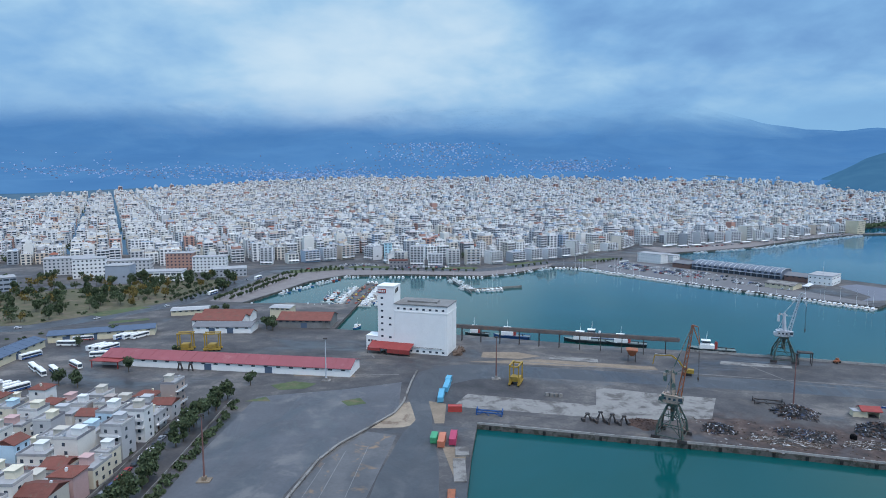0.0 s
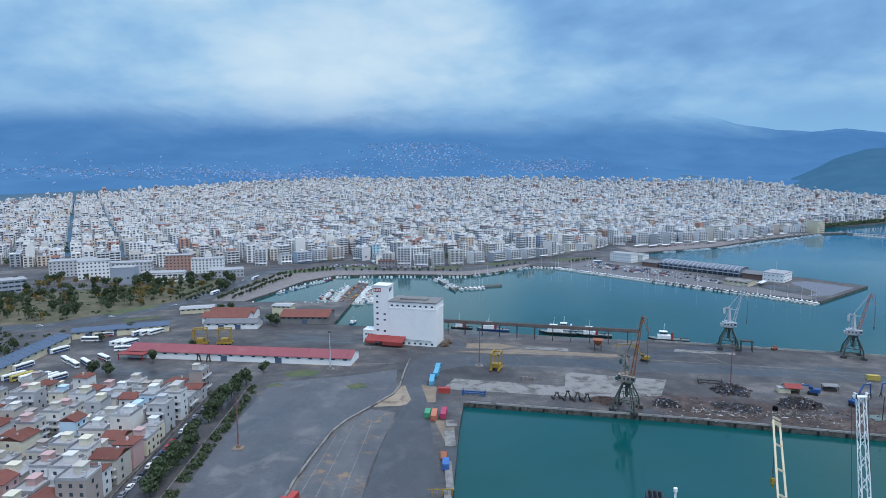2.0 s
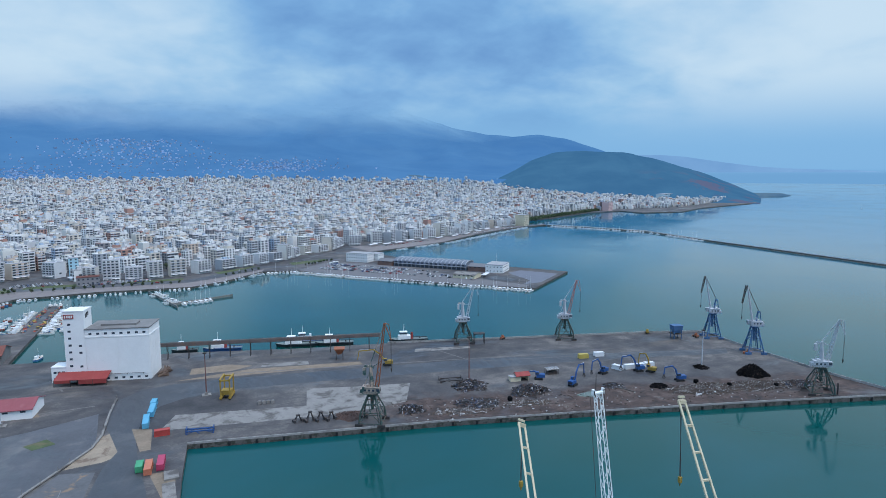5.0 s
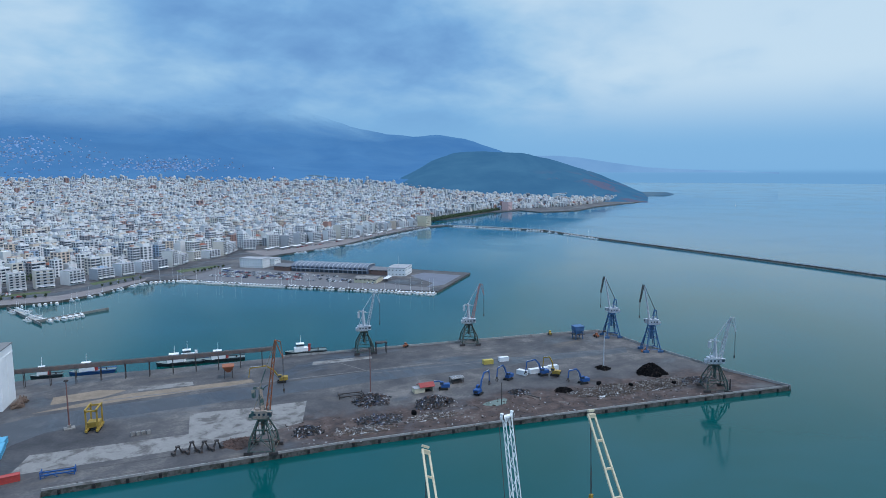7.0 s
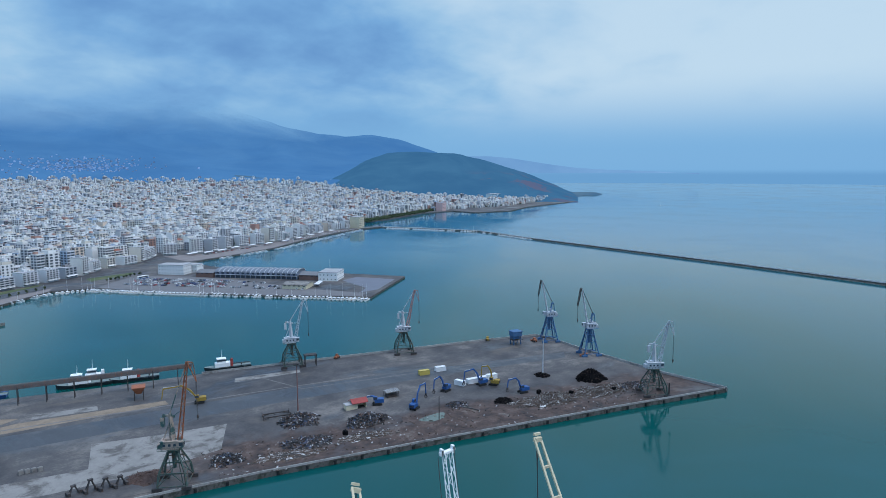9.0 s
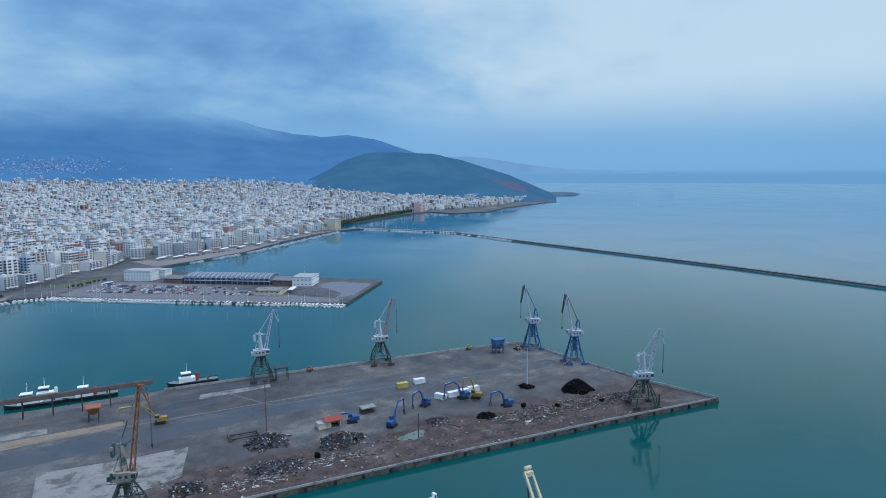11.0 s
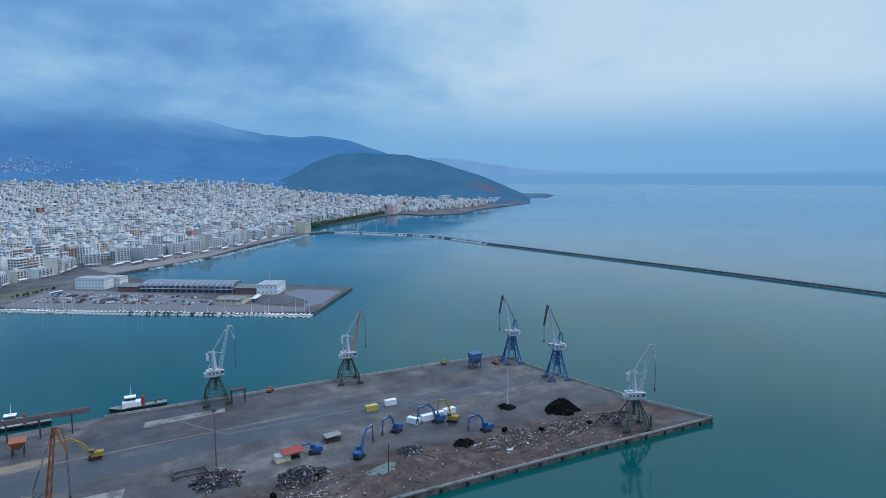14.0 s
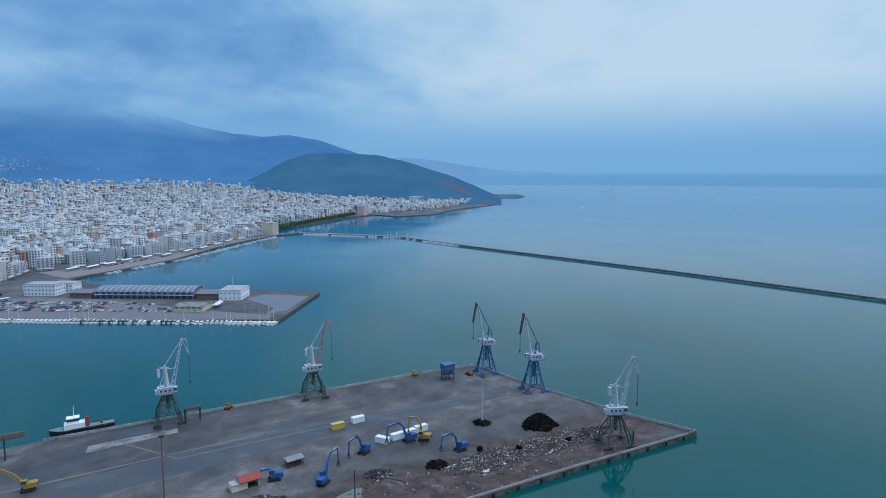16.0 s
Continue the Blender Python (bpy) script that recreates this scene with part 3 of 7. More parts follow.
SEAFRONT = np.array([(-300, 690), (-235, 694), (-157, 726), (-117, 750), (-72, 690), (33, 690), (111, 735), (178, 797), (262, 880), (330, 868), (442, 923), (584, 1022), (690, 1066), (780, 1172), (875, 1205), (1075, 1322), (1212, 1345)], float)


def front_gap(x, y):
    """Metres behind the seafront's building line; below zero in front of it."""
    i = int(np.argmin(np.hypot(SEAFRONT[:, 0] - x, SEAFRONT[:, 1] - y)))
    best, side = 1e9, 1
    for k in (max(i - 1, 0), min(i, len(SEAFRONT) - 2)):
        (ax, ay), (bx, by) = SEAFRONT[k], SEAFRONT[k + 1]
        dx, dy = bx - ax, by - ay
        s = min(1, max(0, ((x - ax) * dx + (y - ay) * dy) / (dx * dx + dy * dy)))
        d = math.hypot(x - ax - s * dx, y - ay - s * dy)
        if d < best:
            best, side = d, 1 if dx * (y - ay) - dy * (x - ax) > 0 else -1
    return best * side if x < 690 else best * side + 50


near, far, outer = [], [], []
street = radians(28)
cs, sn = math.cos(street), math.sin(street)
for i in range(-190, 230):
    for j in range(-12, 230):
        u, v = i * 14.2 + (i // 4) * 7.0, j * 13.2 + (j // 2) * 6.5
        x, y = u * cs - v * sn, u * sn + v * cs + 560
        s = float(inland(x, y))
        if s < 45 or front_gap(x, y) < 29 or s > 2700 or x < -2600 or x > 2000:
            continue
        r, az = math.hypot(x, y), math.degrees(math.atan2(x, y))
        if az < -48 or az > 51.5 or r > 3100:
            continue
        if x < -260 and y < 690 - 0.25 * (x + 260) * 0.2:
            continue
        edge = np.interp(az, [-48, -34, -20, -5, 10, 52], [2050, 2150, 2550, 2800, 2850, 2700])
        if r > edge + rng.uniform(-250, 150):
            continue
        if rng.random() < (0.05 if r < 2100 else 0.05 + 0.5 * (r - 2100) / 900):
            continue
        x, y = x + rng.uniform(-1.5, 1.5), y + rng.uniform(-1.5, 1.5)
        st = max(2, min(8, round(rng.gauss(4.9 if r < 1300 else 4.2 if r < 1900 else 3.2, 1.5))))
        cell = (x, y, float(rise(x, y)), rng.uniform(8.5, 14.5), rng.uniform(8.5, 13), st, street + rng.choice((0, 0, math.pi / 2, math.pi)))
        (near if r < 1150 else far if r < 1900 else outer).append(cell)
town_zone("near_town_blocks", near, "dense pale apartment blocks with balconies and flat roofs")
town_zone("far_town_blocks", far, "dense white apartment blocks of the middle town")
town_zone("outer_town_blocks", outer, "small white houses on the rising outskirts")


greens = Geo()
for c in rng.sample(near + far + outer, min(2000, len(near + far + outer))):
    x, y = c[0] + rng.uniform(7, 11) * rng.choice((-1, 1)), c[1] + rng.uniform(7, 11) * rng.choice((-1, 1))
    k = rng.uniform(2.0, 4.0)
    for _ in range(14):
        d = Vector((rng.gauss(0, 1), rng.gauss(0, 1), rng.gauss(0, 0.9))).normalized() * k * rng.uniform(0.5, 1)
        t = Matrix.Translation(Vector((x, y, c[2] + k + 2)) + d) @ Euler((rng.uniform(0, 3), rng.uniform(0, 3), rng.uniform(0, 6))).to_matrix().to_4x4()
        greens.quad([t @ Vector(p) for p in ((-1.4, -1.0, 0), (1.4, -0.9, 0.2), (1.1, 1.0, 0), (-1.0, 0.9, -0.2))])
solid("town_trees", greens, M_TREE, "scattered dark green trees between the town blocks", "trees", kind="stuff")

# ---- roads, slabs and walls of the harbour yard ----
def sheet(name, outline, z, mat, label, category="pavement"):
    g = Geo()
    g.quad([(x, y, z) for x, y in outline])
    g.v += [(x, y, z - 0.1) for x, y in outline]
    n = len(outline)
    for i in range(n):
        g.f.append((i, n + i, n + (i + 1) % n, (i + 1) % n))
        g.m.append(0)
    ob = solid(name, g, mat, label, category, kind="structure")
    b = bmesh.new()
    b.from_mesh(ob.data)
    bmesh.ops.triangulate(b, faces=[f for f in b.faces if len(f.verts) > 4])
    bmesh.ops.recalc_face_normals(b, faces=b.faces)
    b.to_mesh(ob.data)
    b.free()
    return ob


sheet("road", [(-27, 303), (-31, 275), (-27, 252), (-25, 240), (-30, 225), (-36, 190), (-42, 120), (-60, -200), (-16, -200), (-15, 120), (-15, 200), (-17.5, 225), (-18.5, 250), (-16, 272), (-8, 286), (4, 293), (31, 295), (92, 283), (158, 269), (240, 250), (308, 228), (316, 236), (240, 262), (162, 287), (95, 300), (33, 313), (0, 317), (-16, 314)], 2.008, M_ASPHALT_ROAD, "dark asphalt harbour road", "road")
sheet("concrete_apron", [(-9, 255), (-2, 271), (55, 256), (61, 280), (86, 271), (112, 264), (100, 240), (72, 238), (40, 244)], 2.006, M_PALE, "pale stained concrete yard slab")
sheet("concrete_apron", [(46, 327), (72, 320), (73, 326), (48, 333)], 2.006, M_PALE, "pale concrete slab beside the road")
sheet("concrete_apron", [(137, 316), (172, 308), (174, 313), (140, 322)], 2.006, M_PALE, "pale concrete strip near the quay edge")
sheet("earth_patch", [(-43, 231), (-36, 245), (-31, 259), (-27, 262), (-24, 255), (-24, 236), (-30, 232)], 2.006, material("sandy_earth", (0.3, 0.24, 0.18), 0.95, vary=0.35, size=5, fine=0.8, stain=((0.17, 0.12, 0.09), 6, 0.5, 0.65)), "sandy bare earth verge beside the road", "ground")
sheet("verge", [(0, 322), (40, 326), (100, 312), (100, 306), (30, 317)], 2.006, material("ochre_verge", (0.22, 0.17, 0.125), 0.95, vary=0.45, size=6, fine=0.8), "ochre dusty verge along the harbour road", "ground")
M_YARD = material("yard_asphalt", (0.088, 0.09, 0.1), 0.62, vary=0.4, size=18, fine=1.4, stain=((0.15, 0.145, 0.145), 15, 0.5, 0.68), damp=0.3)
sheet("yard", [(-104, 120), (-104, 205), (-100, 268), (-60, 278), (-34, 288), (-33, 252), (-46, 230), (-55, 214), (-60, 202), (-65, 178), (-69, 120)], 2.005, M_YARD, "open grey asphalt yard with damp patches", "pavement")
sheet("yard", [(-67, 120), (-63, 178), (-57, 203), (-44, 228), (-32, 224), (-39, 170), (-42, 120)], 2.005, material("lorry_park", (0.11, 0.11, 0.115), 0.75, vary=0.35, size=10, fine=1.2, stain=((0.24, 0.165, 0.11), 8, 0.53, 0.66), damp=0.2), "worn grey lorry park with earth stains", "pavement")
sheet("street", [(-126, -100), (-119, -100), (-119.5, 245), (-116, 262), (-122, 262), (-125.5, 240)], 2.006, M_ASPHALT_ROAD, "narrow asphalt street along the houses", "road")
sheet("avenue", [(-420, 395), (-330, 388), (-290, 392), (-255, 425), (-215, 480), (-200, 560), (-190, 640), (-120, 662), (-40, 652), (30, 645), (60, 662), (112, 706), (150, 700), (150, 712), (112, 722), (55, 682), (28, 660), (-40, 668), (-125, 680), (-205, 655), (-218, 560), (-232, 485), (-272, 436), (-300, 408), (-335, 402), (-420, 408)], 2.03, M_ASPHALT_ROAD, "dark asphalt seafront avenue", "road")
sheet("park_ground", [(-420, 410), (-335, 404), (-300, 410), (-274, 438), (-236, 487), (-222, 560), (-230, 600), (-330, 560), (-420, 500)], 2.01, M_GRASS, "patchy dry grass and earth of a park", "ground")
M_PAVE = material("promenade_paving", (0.2, 0.175, 0.17), 0.85, vary=0.2, size=6, fine=0.8, stain=((0.24, 0.22, 0.21), 8, 0.5, 0.7))
sheet("promenade", [(-176, 486), (-161, 529), (-143, 588), (-115, 623), (-52, 628), (29, 617), (61, 635), (108, 683), (114, 700), (60, 660), (30, 643), (-40, 650), (-120, 658), (-178, 630), (-196, 560), (-205, 490)], 2.02, M_PAVE, "pinkish paved seafront promenade", "pavement")
sheet("promenade", [(298, 806), (345, 825), (424, 864), (520, 943), (620, 1007), (688, 1043), (682, 1056), (637, 1040), (584, 1015), (522, 965), (442, 916), (385, 904), (353, 879), (330, 861), (296, 865), (268, 868), (276, 800)], 2.02, M_PAVE, "pale paved quayside promenade along the bay", "pavement")
sheet("pier_parking", [(147, 675), (184, 621), (224, 568), (271, 516), (320, 470), (330, 478), (300, 535), (262, 645), (225, 700), (190, 720)], 2.006, material("parking_asphalt", (0.15, 0.145, 0.15), 0.85, vary=0.25, size=8, fine=1), "grey asphalt car park on the pier", "pavement")
sheet("pier_end", [(345, 500), (326, 484), (349, 486), (396, 522), (372, 560), (350, 552)], 2.006, material("damp_slate_asphalt", (0.14, 0.145, 0.175), 0.6, vary=0.2, size=10, fine=1.2), "dark blue-grey empty asphalt at the pier end", "pavement")

M_SEAM = material("pale_seam", (0.15, 0.14, 0.135), 0.85, vary=0.5, size=4, fine=0.6)
for (ax, ay), (bx, by), w_ in (((150, 318), (160, 283), 0.35), ((160, 283), (255, 254), 0.35), ((255, 254), (322, 232), 0.3), ((30, 322), (128, 297), 0.6), ((128, 297), (205, 277), 0.4), ((-98, 300), (-36, 300), 0.4), ((-60, 352), (-52, 330), 0.5)):
    d_ = Vector((bx - ax, by - ay, 0)).normalized() * w_
    sheet("paving_seam", [(ax - d_.y, ay + d_.x), (bx - d_.y, by + d_.x), (bx + d_.y, by - d_.x), (ax + d_.y, ay - d_.x)], 2.02, M_SEAM, "pale worn joint in the harbour paving", "paving joint")
for outline in ([(8, 330), (30, 327), (42, 332), (30, 340), (10, 341)], [(-20, 262), (-17, 236), (-13, 236), (-12, 258)], [(-14, 214), (-10, 190), (-6, 192), (-5, 212)], [(-92, 306), (-60, 303), (-58, 296), (-90, 298)]):
    sheet("dusty_patch", outline, 2.011, bpy.data.materials["ochre_verge"], "tan dusty bare patch beside the paving", "ground")

lawn = material("green_lawn", (0.075, 0.1, 0.045), 0.95, vary=0.4, size=5, fine=0.6, stain=((0.14, 0.12, 0.07), 6, 0.52, 0.68))
for outline in ([(-98, 284), (-88, 290), (-76, 286), (-80, 279), (-92, 277)], [(-60, 262), (-52, 266), (-48, 259), (-56, 256)], [(-104, 262), (-96, 268), (-92, 262)], [(-172, 634), (-124, 660), (-128, 678), (-178, 656)], [(-118, 672), (-70, 668), (-66, 682), (-114, 688)], [(-30, 666), (24, 662), (26, 674), (-28, 677)], [(62, 684), (104, 718), (110, 730), (60, 700)], [(-262, 436), (-240, 468), (-252, 470), (-280, 442)], [(-246, 412), (-222, 424), (-226, 430), (-248, 420)], [(150, 716), (196, 738), (200, 752), (150, 738)]):
    sheet("lawn", outline, 2.045, lawn, "rough green grass patch", "grass")
white_line = material("road_paint", (0.22, 0.22, 0.22), 0.8, vary=0.6, size=2, fine=0.4)
for (ax, ay), (bx, by) in (((-50, 210), (-57, 140)), ((-42, 214), (-48, 140)), ((-56, 200), (-62, 150)), ((-230, 470), (-208, 560)), ((-200, 640), (-120, 670)), ((-110, 668), (26, 652))):
    d_ = Vector((bx - ax, by - ay, 0)).normalized() * 0.08
    sheet("lane_line", [(ax - d_.y, ay + d_.x), (bx - d_.y, by + d_.x), (bx + d_.y, by - d_.x), (ax + d_.y, ay - d_.x)], 2.05, white_line, "worn white painted lane line", "road marking")

# low white wall along the harbour road, with posts
WALL = [(-27, 305), (-29.2, 287), (-31.4, 259), (-34.4, 247), (-44.5, 230), (-53.6, 215), (-58.6, 202), (-62.9, 178), (-65.9, 159), (-68, 130), (-72, -100)]
wall_mesh = Geo()
for a, b in zip(WALL[:-1], WALL[1:]):
    d = Vector((b[0] - a[0], b[1] - a[1], 0))
    k = max(1, int(d.length / 6))
    for i in range(k):
        p, q = Vector((*a, 2.0)) + d * i / k, Vector((*a, 2.0)) + d * (i + 1) / k
        wall_mesh.beam(p + Vector((0, 0, 0.45)), q + Vector((0, 0, 0.45)), 0.9, 0.5)
        wall_mesh.beam(p, p + Vector((0, 0, 2.4)), 0.14)
solid("boundary_wall", wall_mesh, M_PALE, "low pale concrete wall with thin fence posts", "wall", kind="structure")
verge = Geo()
for a, b in (((-126.5, 120), (-126.8, 242)), ((-109, 120), (-110, 262))):
    verge.beam((*a, 2.12), (*b, 2.12), 0.24, 1.6)
solid("kerb", verge, M_PALE, "pale concrete kerb along the street", "kerb", kind="structure")
quay_edge = Geo()
SOUTH = [(-9.9, 140), (-7, 166), (-3.2, 205), (0.6, 234.6), (104, 209.5), (177, 187.5), (262, 160.3), (327.5, 138.0)]
EAST = [(327.5, 138.0), (325.5, 172), (329.5, 227), (335, 262), (334, 274), (297, 288.5), (247, 304.5), (175, 327.5), (129, 342)]
for line, w0 in ((SOUTH[3:], 1.5), (EAST, 2.4)):
    for a, b in zip(line[:-1], line[1:]):
        d = Vector((b[0] - a[0], b[1] - a[1], 0)).normalized()
        s = Vector((-d.y, d.x, 0)) * (w0 / 2 - 0.25)
        quay_edge.beam(Vector((*a, 2.06)) + s, Vector((*b, 2.06)) + s, 0.32, w0)
solid("quay_coping", quay_edge, material("coping_concrete", (0.34, 0.325, 0.31), 0.85, vary=0.3, size=5, fine=0.8, stain=((0.17, 0.155, 0.145), 6, 0.5, 0.68)), "pale worn concrete coping along the quay edge", "coping", kind="structure")
rail_mat = material("crane_rail", (0.05, 0.042, 0.04), 0.6, vary=0.3, size=3, fine=0.4)
for off in (4.0, 13.5):
    for line in ([(129, 342), (175, 327.5), (247, 304.5), (297, 288.5), (330, 275)], [(0.6, 234.6), (104, 209.5), (177, 187.5), (262, 160.3), (322, 139.5)]):
        sgn = -1 if line[0][0] == 129 else 1
        for a, b in zip(line[:-1], line[1:]):
            d = Vector((b[0] - a[0], b[1] - a[1], 0)).normalized()
            s = Vector((-d.y, d.x, 0)) * off * sgn
            w_ = Vector((-d.y, d.x, 0)) * 0.14
            p, q = Vector((*a, 0)) + s, Vector((*b, 0)) + s
            sheet("crane_rail", [(v.x, v.y) for v in (p - w_, q - w_, q + w_, p + w_)], 2.03, rail_mat, "dark steel crane rail let into the quay", "rail")
# rubber fenders and bollards
def fender_line(pts, step, group):
    proto = None
    for a, b in zip(pts[:-1], pts[1:]):
        d = Vector((b[0] - a[0], b[1] - a[1], 0))
        n = d.normalized()
        out = Vector((n.y, -n.x, 0))
        ang = math.degrees(math.atan2(d.y, d.x))
        for i in range(int(d.length / step)):
            p = Vector((*a, 0)) + n * (step * (i + 0.5)) + out * 0.25
            m = pose(p.x, p.y, 0.3, 0, 0, ang)
            if proto is None:
                proto = solid("fender", Geo().box(-0.5, -0.25, 0, 0.5, 0.25, 1.55).box(-0.25, -0.4, 0.25, 0.25, -0.25, 1.3), M_RUBBER, "black rubber fender on the quay wall", "fender", m, group)
            else:
                copy_thing(proto, m)
            q = Vector((*a, 2.2)) + n * (step * (i + 1)) - out * 0.8
            if i % 2 == 0:
                solid("bollard", BOLLARD, (), "dark iron mooring bollard on the quay edge", "bollard", turned(q.x, q.y, 2.2), "quay bollards")


BOLLARD = Geo().tube((0, 0, 0), (0, 0, 0.55), 0.28, 0.22).tube((0, 0, 0.55), (0, 0, 0.8), 0.38, 0.3).mesh("bollard", M_BLACKSTEEL)
fender_line(SOUTH[3:], 11.0, "quay fenders")

# ---- the grain silo ----
silo = thing("grain_silo", "tall white concrete grain silo with lift tower and red canopy", "silo", turned(-10.8, 332.8, 2, -16.7))
g = Geo().box(-32, 0, 0, 0, 19, 28.2)
part("body", g, M_WHITE, silo)
for x0, x1 in ((-31, -16.3), (-15.7, -1.2)):
    part("panel", Geo().box(x0, -0.18, 3.2, x1, -0.004, 23.6), M_WHITE, silo)
for y0, y1 in ((1, 9.2), (9.8, 18)):
    part("panel", Geo().box(0.004, y0, 3.2, 0.18, y1, 23.6), M_WHITE, silo)
part("cornice", Geo().box(-31.9, -0.25, 23.9, 0.25, -0.004, 24.5).box(0.004, -0.004, 23.9, 0.25, 18.9, 24.5), M_WHITE, silo)
part("roof", Geo().box(-32.3, -0.3, 28.2, 0.3, 19.3, 28.7).box(-26, 6, 28.7, -8, 12, 29.6), M_CONCRETE, silo, "grey flat concrete roof")
tower = part("tower", Geo().box(-42.3, 0, 0, -32.05, 10.5, 38.2).box(-42.5, -0.2, 38.2, -31.9, 10.7, 38.7), M_WHITE, silo)
WIN = Geo().box(-0.75, -0.06, 0, 0.75, 0.1, 1.1).mesh("window", M_GLASS)
for k in range(9):
    part("window", WIN, (), tower, at=pose(-39.6, 0, 4.6 + k * 3.75))
for k in (1, 3, 4):
    part("window", WIN, (), tower, at=pose(-34.6, 0, 4.6 + k * 3.75 - 0.4))
for k in range(8):
    part("window", WIN, (), silo, at=pose(-29.5 + k * 3.85, 0, 25.4))
    part("window", WIN, (), silo, at=pose(-29.5 + k * 3.85, 0, 0.9))
annex = part("annex", Geo().box(-50, 0.5, 0, -42.35, 9, 8.2).box(-50.2, 0.3, 8.2, -42.3, 9.2, 8.6), M_WHITE, silo)
for x in (-48.2, -46.2, -44.2):
    for z in (1.6, 5.0):
        part("window", WIN, (), annex, at=pose(x, 0.5, z))
canopy = Geo()
canopy.quad([(-46, -7.5, 3.6), (-20, -7.5, 3.6), (-20, -0.02, 5.8), (-46, -0.02, 5.8)]).quad([(-46, -7.5, 3.4), (-46, -0.02, 5.6), (-20, -0.02, 5.6), (-20, -7.5, 3.4)])
canopy.box(-46, -7.6, 2.0, -38, -7.4, 3.6).box(-34, -7.6, 1.2, -20, -7.4, 3.6)
part("canopy", canopy, M_RED, silo, "red sheet-metal canopy over the loading bay")
for x in (-45.8, -38, -34, -27, -20.2):
    part("post", Geo().beam((x, -7.5, 0), (x, -7.5, 3.6), 0.25), M_BLACKSTEEL, silo)
part("loading_bay", Geo().box(-37.8, -0.06, 0, -34.2, 0.02, 3.2), M_DARK, silo)
sign = part("sign", Geo().box(-41.9, -0.25, 34.4, -37.0, -0.02, 36.8), M_RED, tower, "red sign panel with pale bars")
for i in range(4):
    part("bar", Geo().box(-41.5 + i * 1.1, -0.32, 34.9, -40.8 + i * 1.1, -0.24, 36.3), M_WHITE, sign)
part("lettering", Geo().box(-32.02, 2, 34.2, -31.9, 3, 36.6).box(-32.02, 3.6, 34.6, -31.9, 4.6, 37.0).box(-32.02, 5.2, 35.0, -31.9, 6.2, 37.3), M_DARK, tower, "dark unreadable bars")
gallery = Geo()
for x in (-22, -12, -4):
    gallery.beam((x, -0.5, 3.2), (x, -0.5, 3.9), 0.2)
gallery.beam((-24, -0.5, 3.8), (-3, -0.5, 3.8), 0.15)
part("pipe", gallery, M_BLACKSTEEL, silo)
mound = Geo()
for i in range(26):
    a, r = rng.uniform(0, 6.28), rng.uniform(0.3, 1.4)
    mound.tube((2 + rng.uniform(0, 5), rng.uniform(2, 18), 0), (2 + rng.uniform(0, 5), rng.uniform(2, 18), 1.5), r, r * 0.3, 6)
solid("rubble_heap", mound, material("brown_rubble", (0.12, 0.08, 0.06), 0.95, vary=0.5, size=1.5, fine=0.3), "heap of brown earth rubble beside the silo", "rubble", turned(-10.8, 332.8, 2, -16.7), kind="stuff")


# ---- warehouses ----
def window_mesh(w, h):
    return Geo().box(-w / 2, -0.06, 0, w / 2, 0.06, h).mesh("window", M_GLASS)


def warehouse(name, label, x, y, deg, length, depth, eave, rise_, roof_mat, wall_mat, doors=(), windows=0, group=""):
    """A long shed: front along +x from its corner, pitched sheet roof."""
    t = thing(name, label, "warehouse", turned(x, y, 2, deg), group)
    g = Geo().box(0, 0, 0, length, depth, eave)
    for xx in (0, length):
        g.quad([(xx, 0, eave), (xx, depth, eave), (xx, depth / 2, eave + rise_)])
    part("wall", g, wall_mat, t)
    part("roof", Geo().gable(0, 0, length, depth, eave + 0.1, rise_, 0.7), roof_mat, t)
    n = int(length / 6) if length > 50 else 0
    for i in range(n):
        xx = (i + 0.5) * length / n
        part("roof_rib", Geo().beam((xx, -0.7, eave + 0.14), (xx, depth / 2, eave + rise_ + 0.14), 0.12).beam((xx, depth + 0.7, eave + 0.14), (xx, depth / 2, eave + rise_ + 0.14), 0.12), roof_mat, t)
    wm = window_mesh(2.2, 0.8)
    for i in range(windows):
        part("window", wm, (), t, at=pose((i + 0.5) * length / windows, 0, eave - 1.3))
    for d in doors:
        part("door", Geo().box(d - 2, -0.1, 0, d + 2, 0.05, 3.4), M_BLUEROOF, t, "pale blue sliding door")
    return t


shed = warehouse("long_warehouse", "long low white warehouse with faded red sheet roof", -199, 318.5, -9.4, 140, 17, 4.4, 2.7, M_REDROOF, M_WHITE, (96, 62), 20)
part("porch", Geo().box(-3, -6, 3.6, 14, 0, 4.0).box(-2.5, -5.6, 0, -2.1, -5.2, 3.6).box(13, -5.6, 0, 13.4, -5.2, 3.6), M_RED, shed, "red lean-to porch roof")
for x in (46, 52):
    solid("grab_bucket", Geo().beam((0, 0, 0), (0.8, 0, 4), 0.6).beam((2.6, 0, 0), (1.8, 0, 4), 0.6).beam((0.6, 0, 3.8), (2.0, 0, 3.8), 0.9), M_BLACKSTEEL, "black steel clamshell grab standing by the warehouse", "grab", turned(-199 + x * 0.987, 318.5 - x * 0.163 - 3, 2, -9))
warehouse("bus_shed", "cream bus depot shed with blue-grey sheet roof", -252.5, 190, 90, 164, 13, 4.6, 2.0, M_BLUEROOF, material("cream_wall", (0.62, 0.55, 0.4), 0.85, vary=0.15, size=5, fine=0.8), (20, 50, 80, 110, 140), 24)
warehouse("bus_shed", "cream bus station shed with blue-grey sheet roof", -256, 362, 19.5, 60, 13, 4.6, 1.8, M_BLUEROOF, bpy.data.materials["cream_wall"], (10, 25, 40), 8)
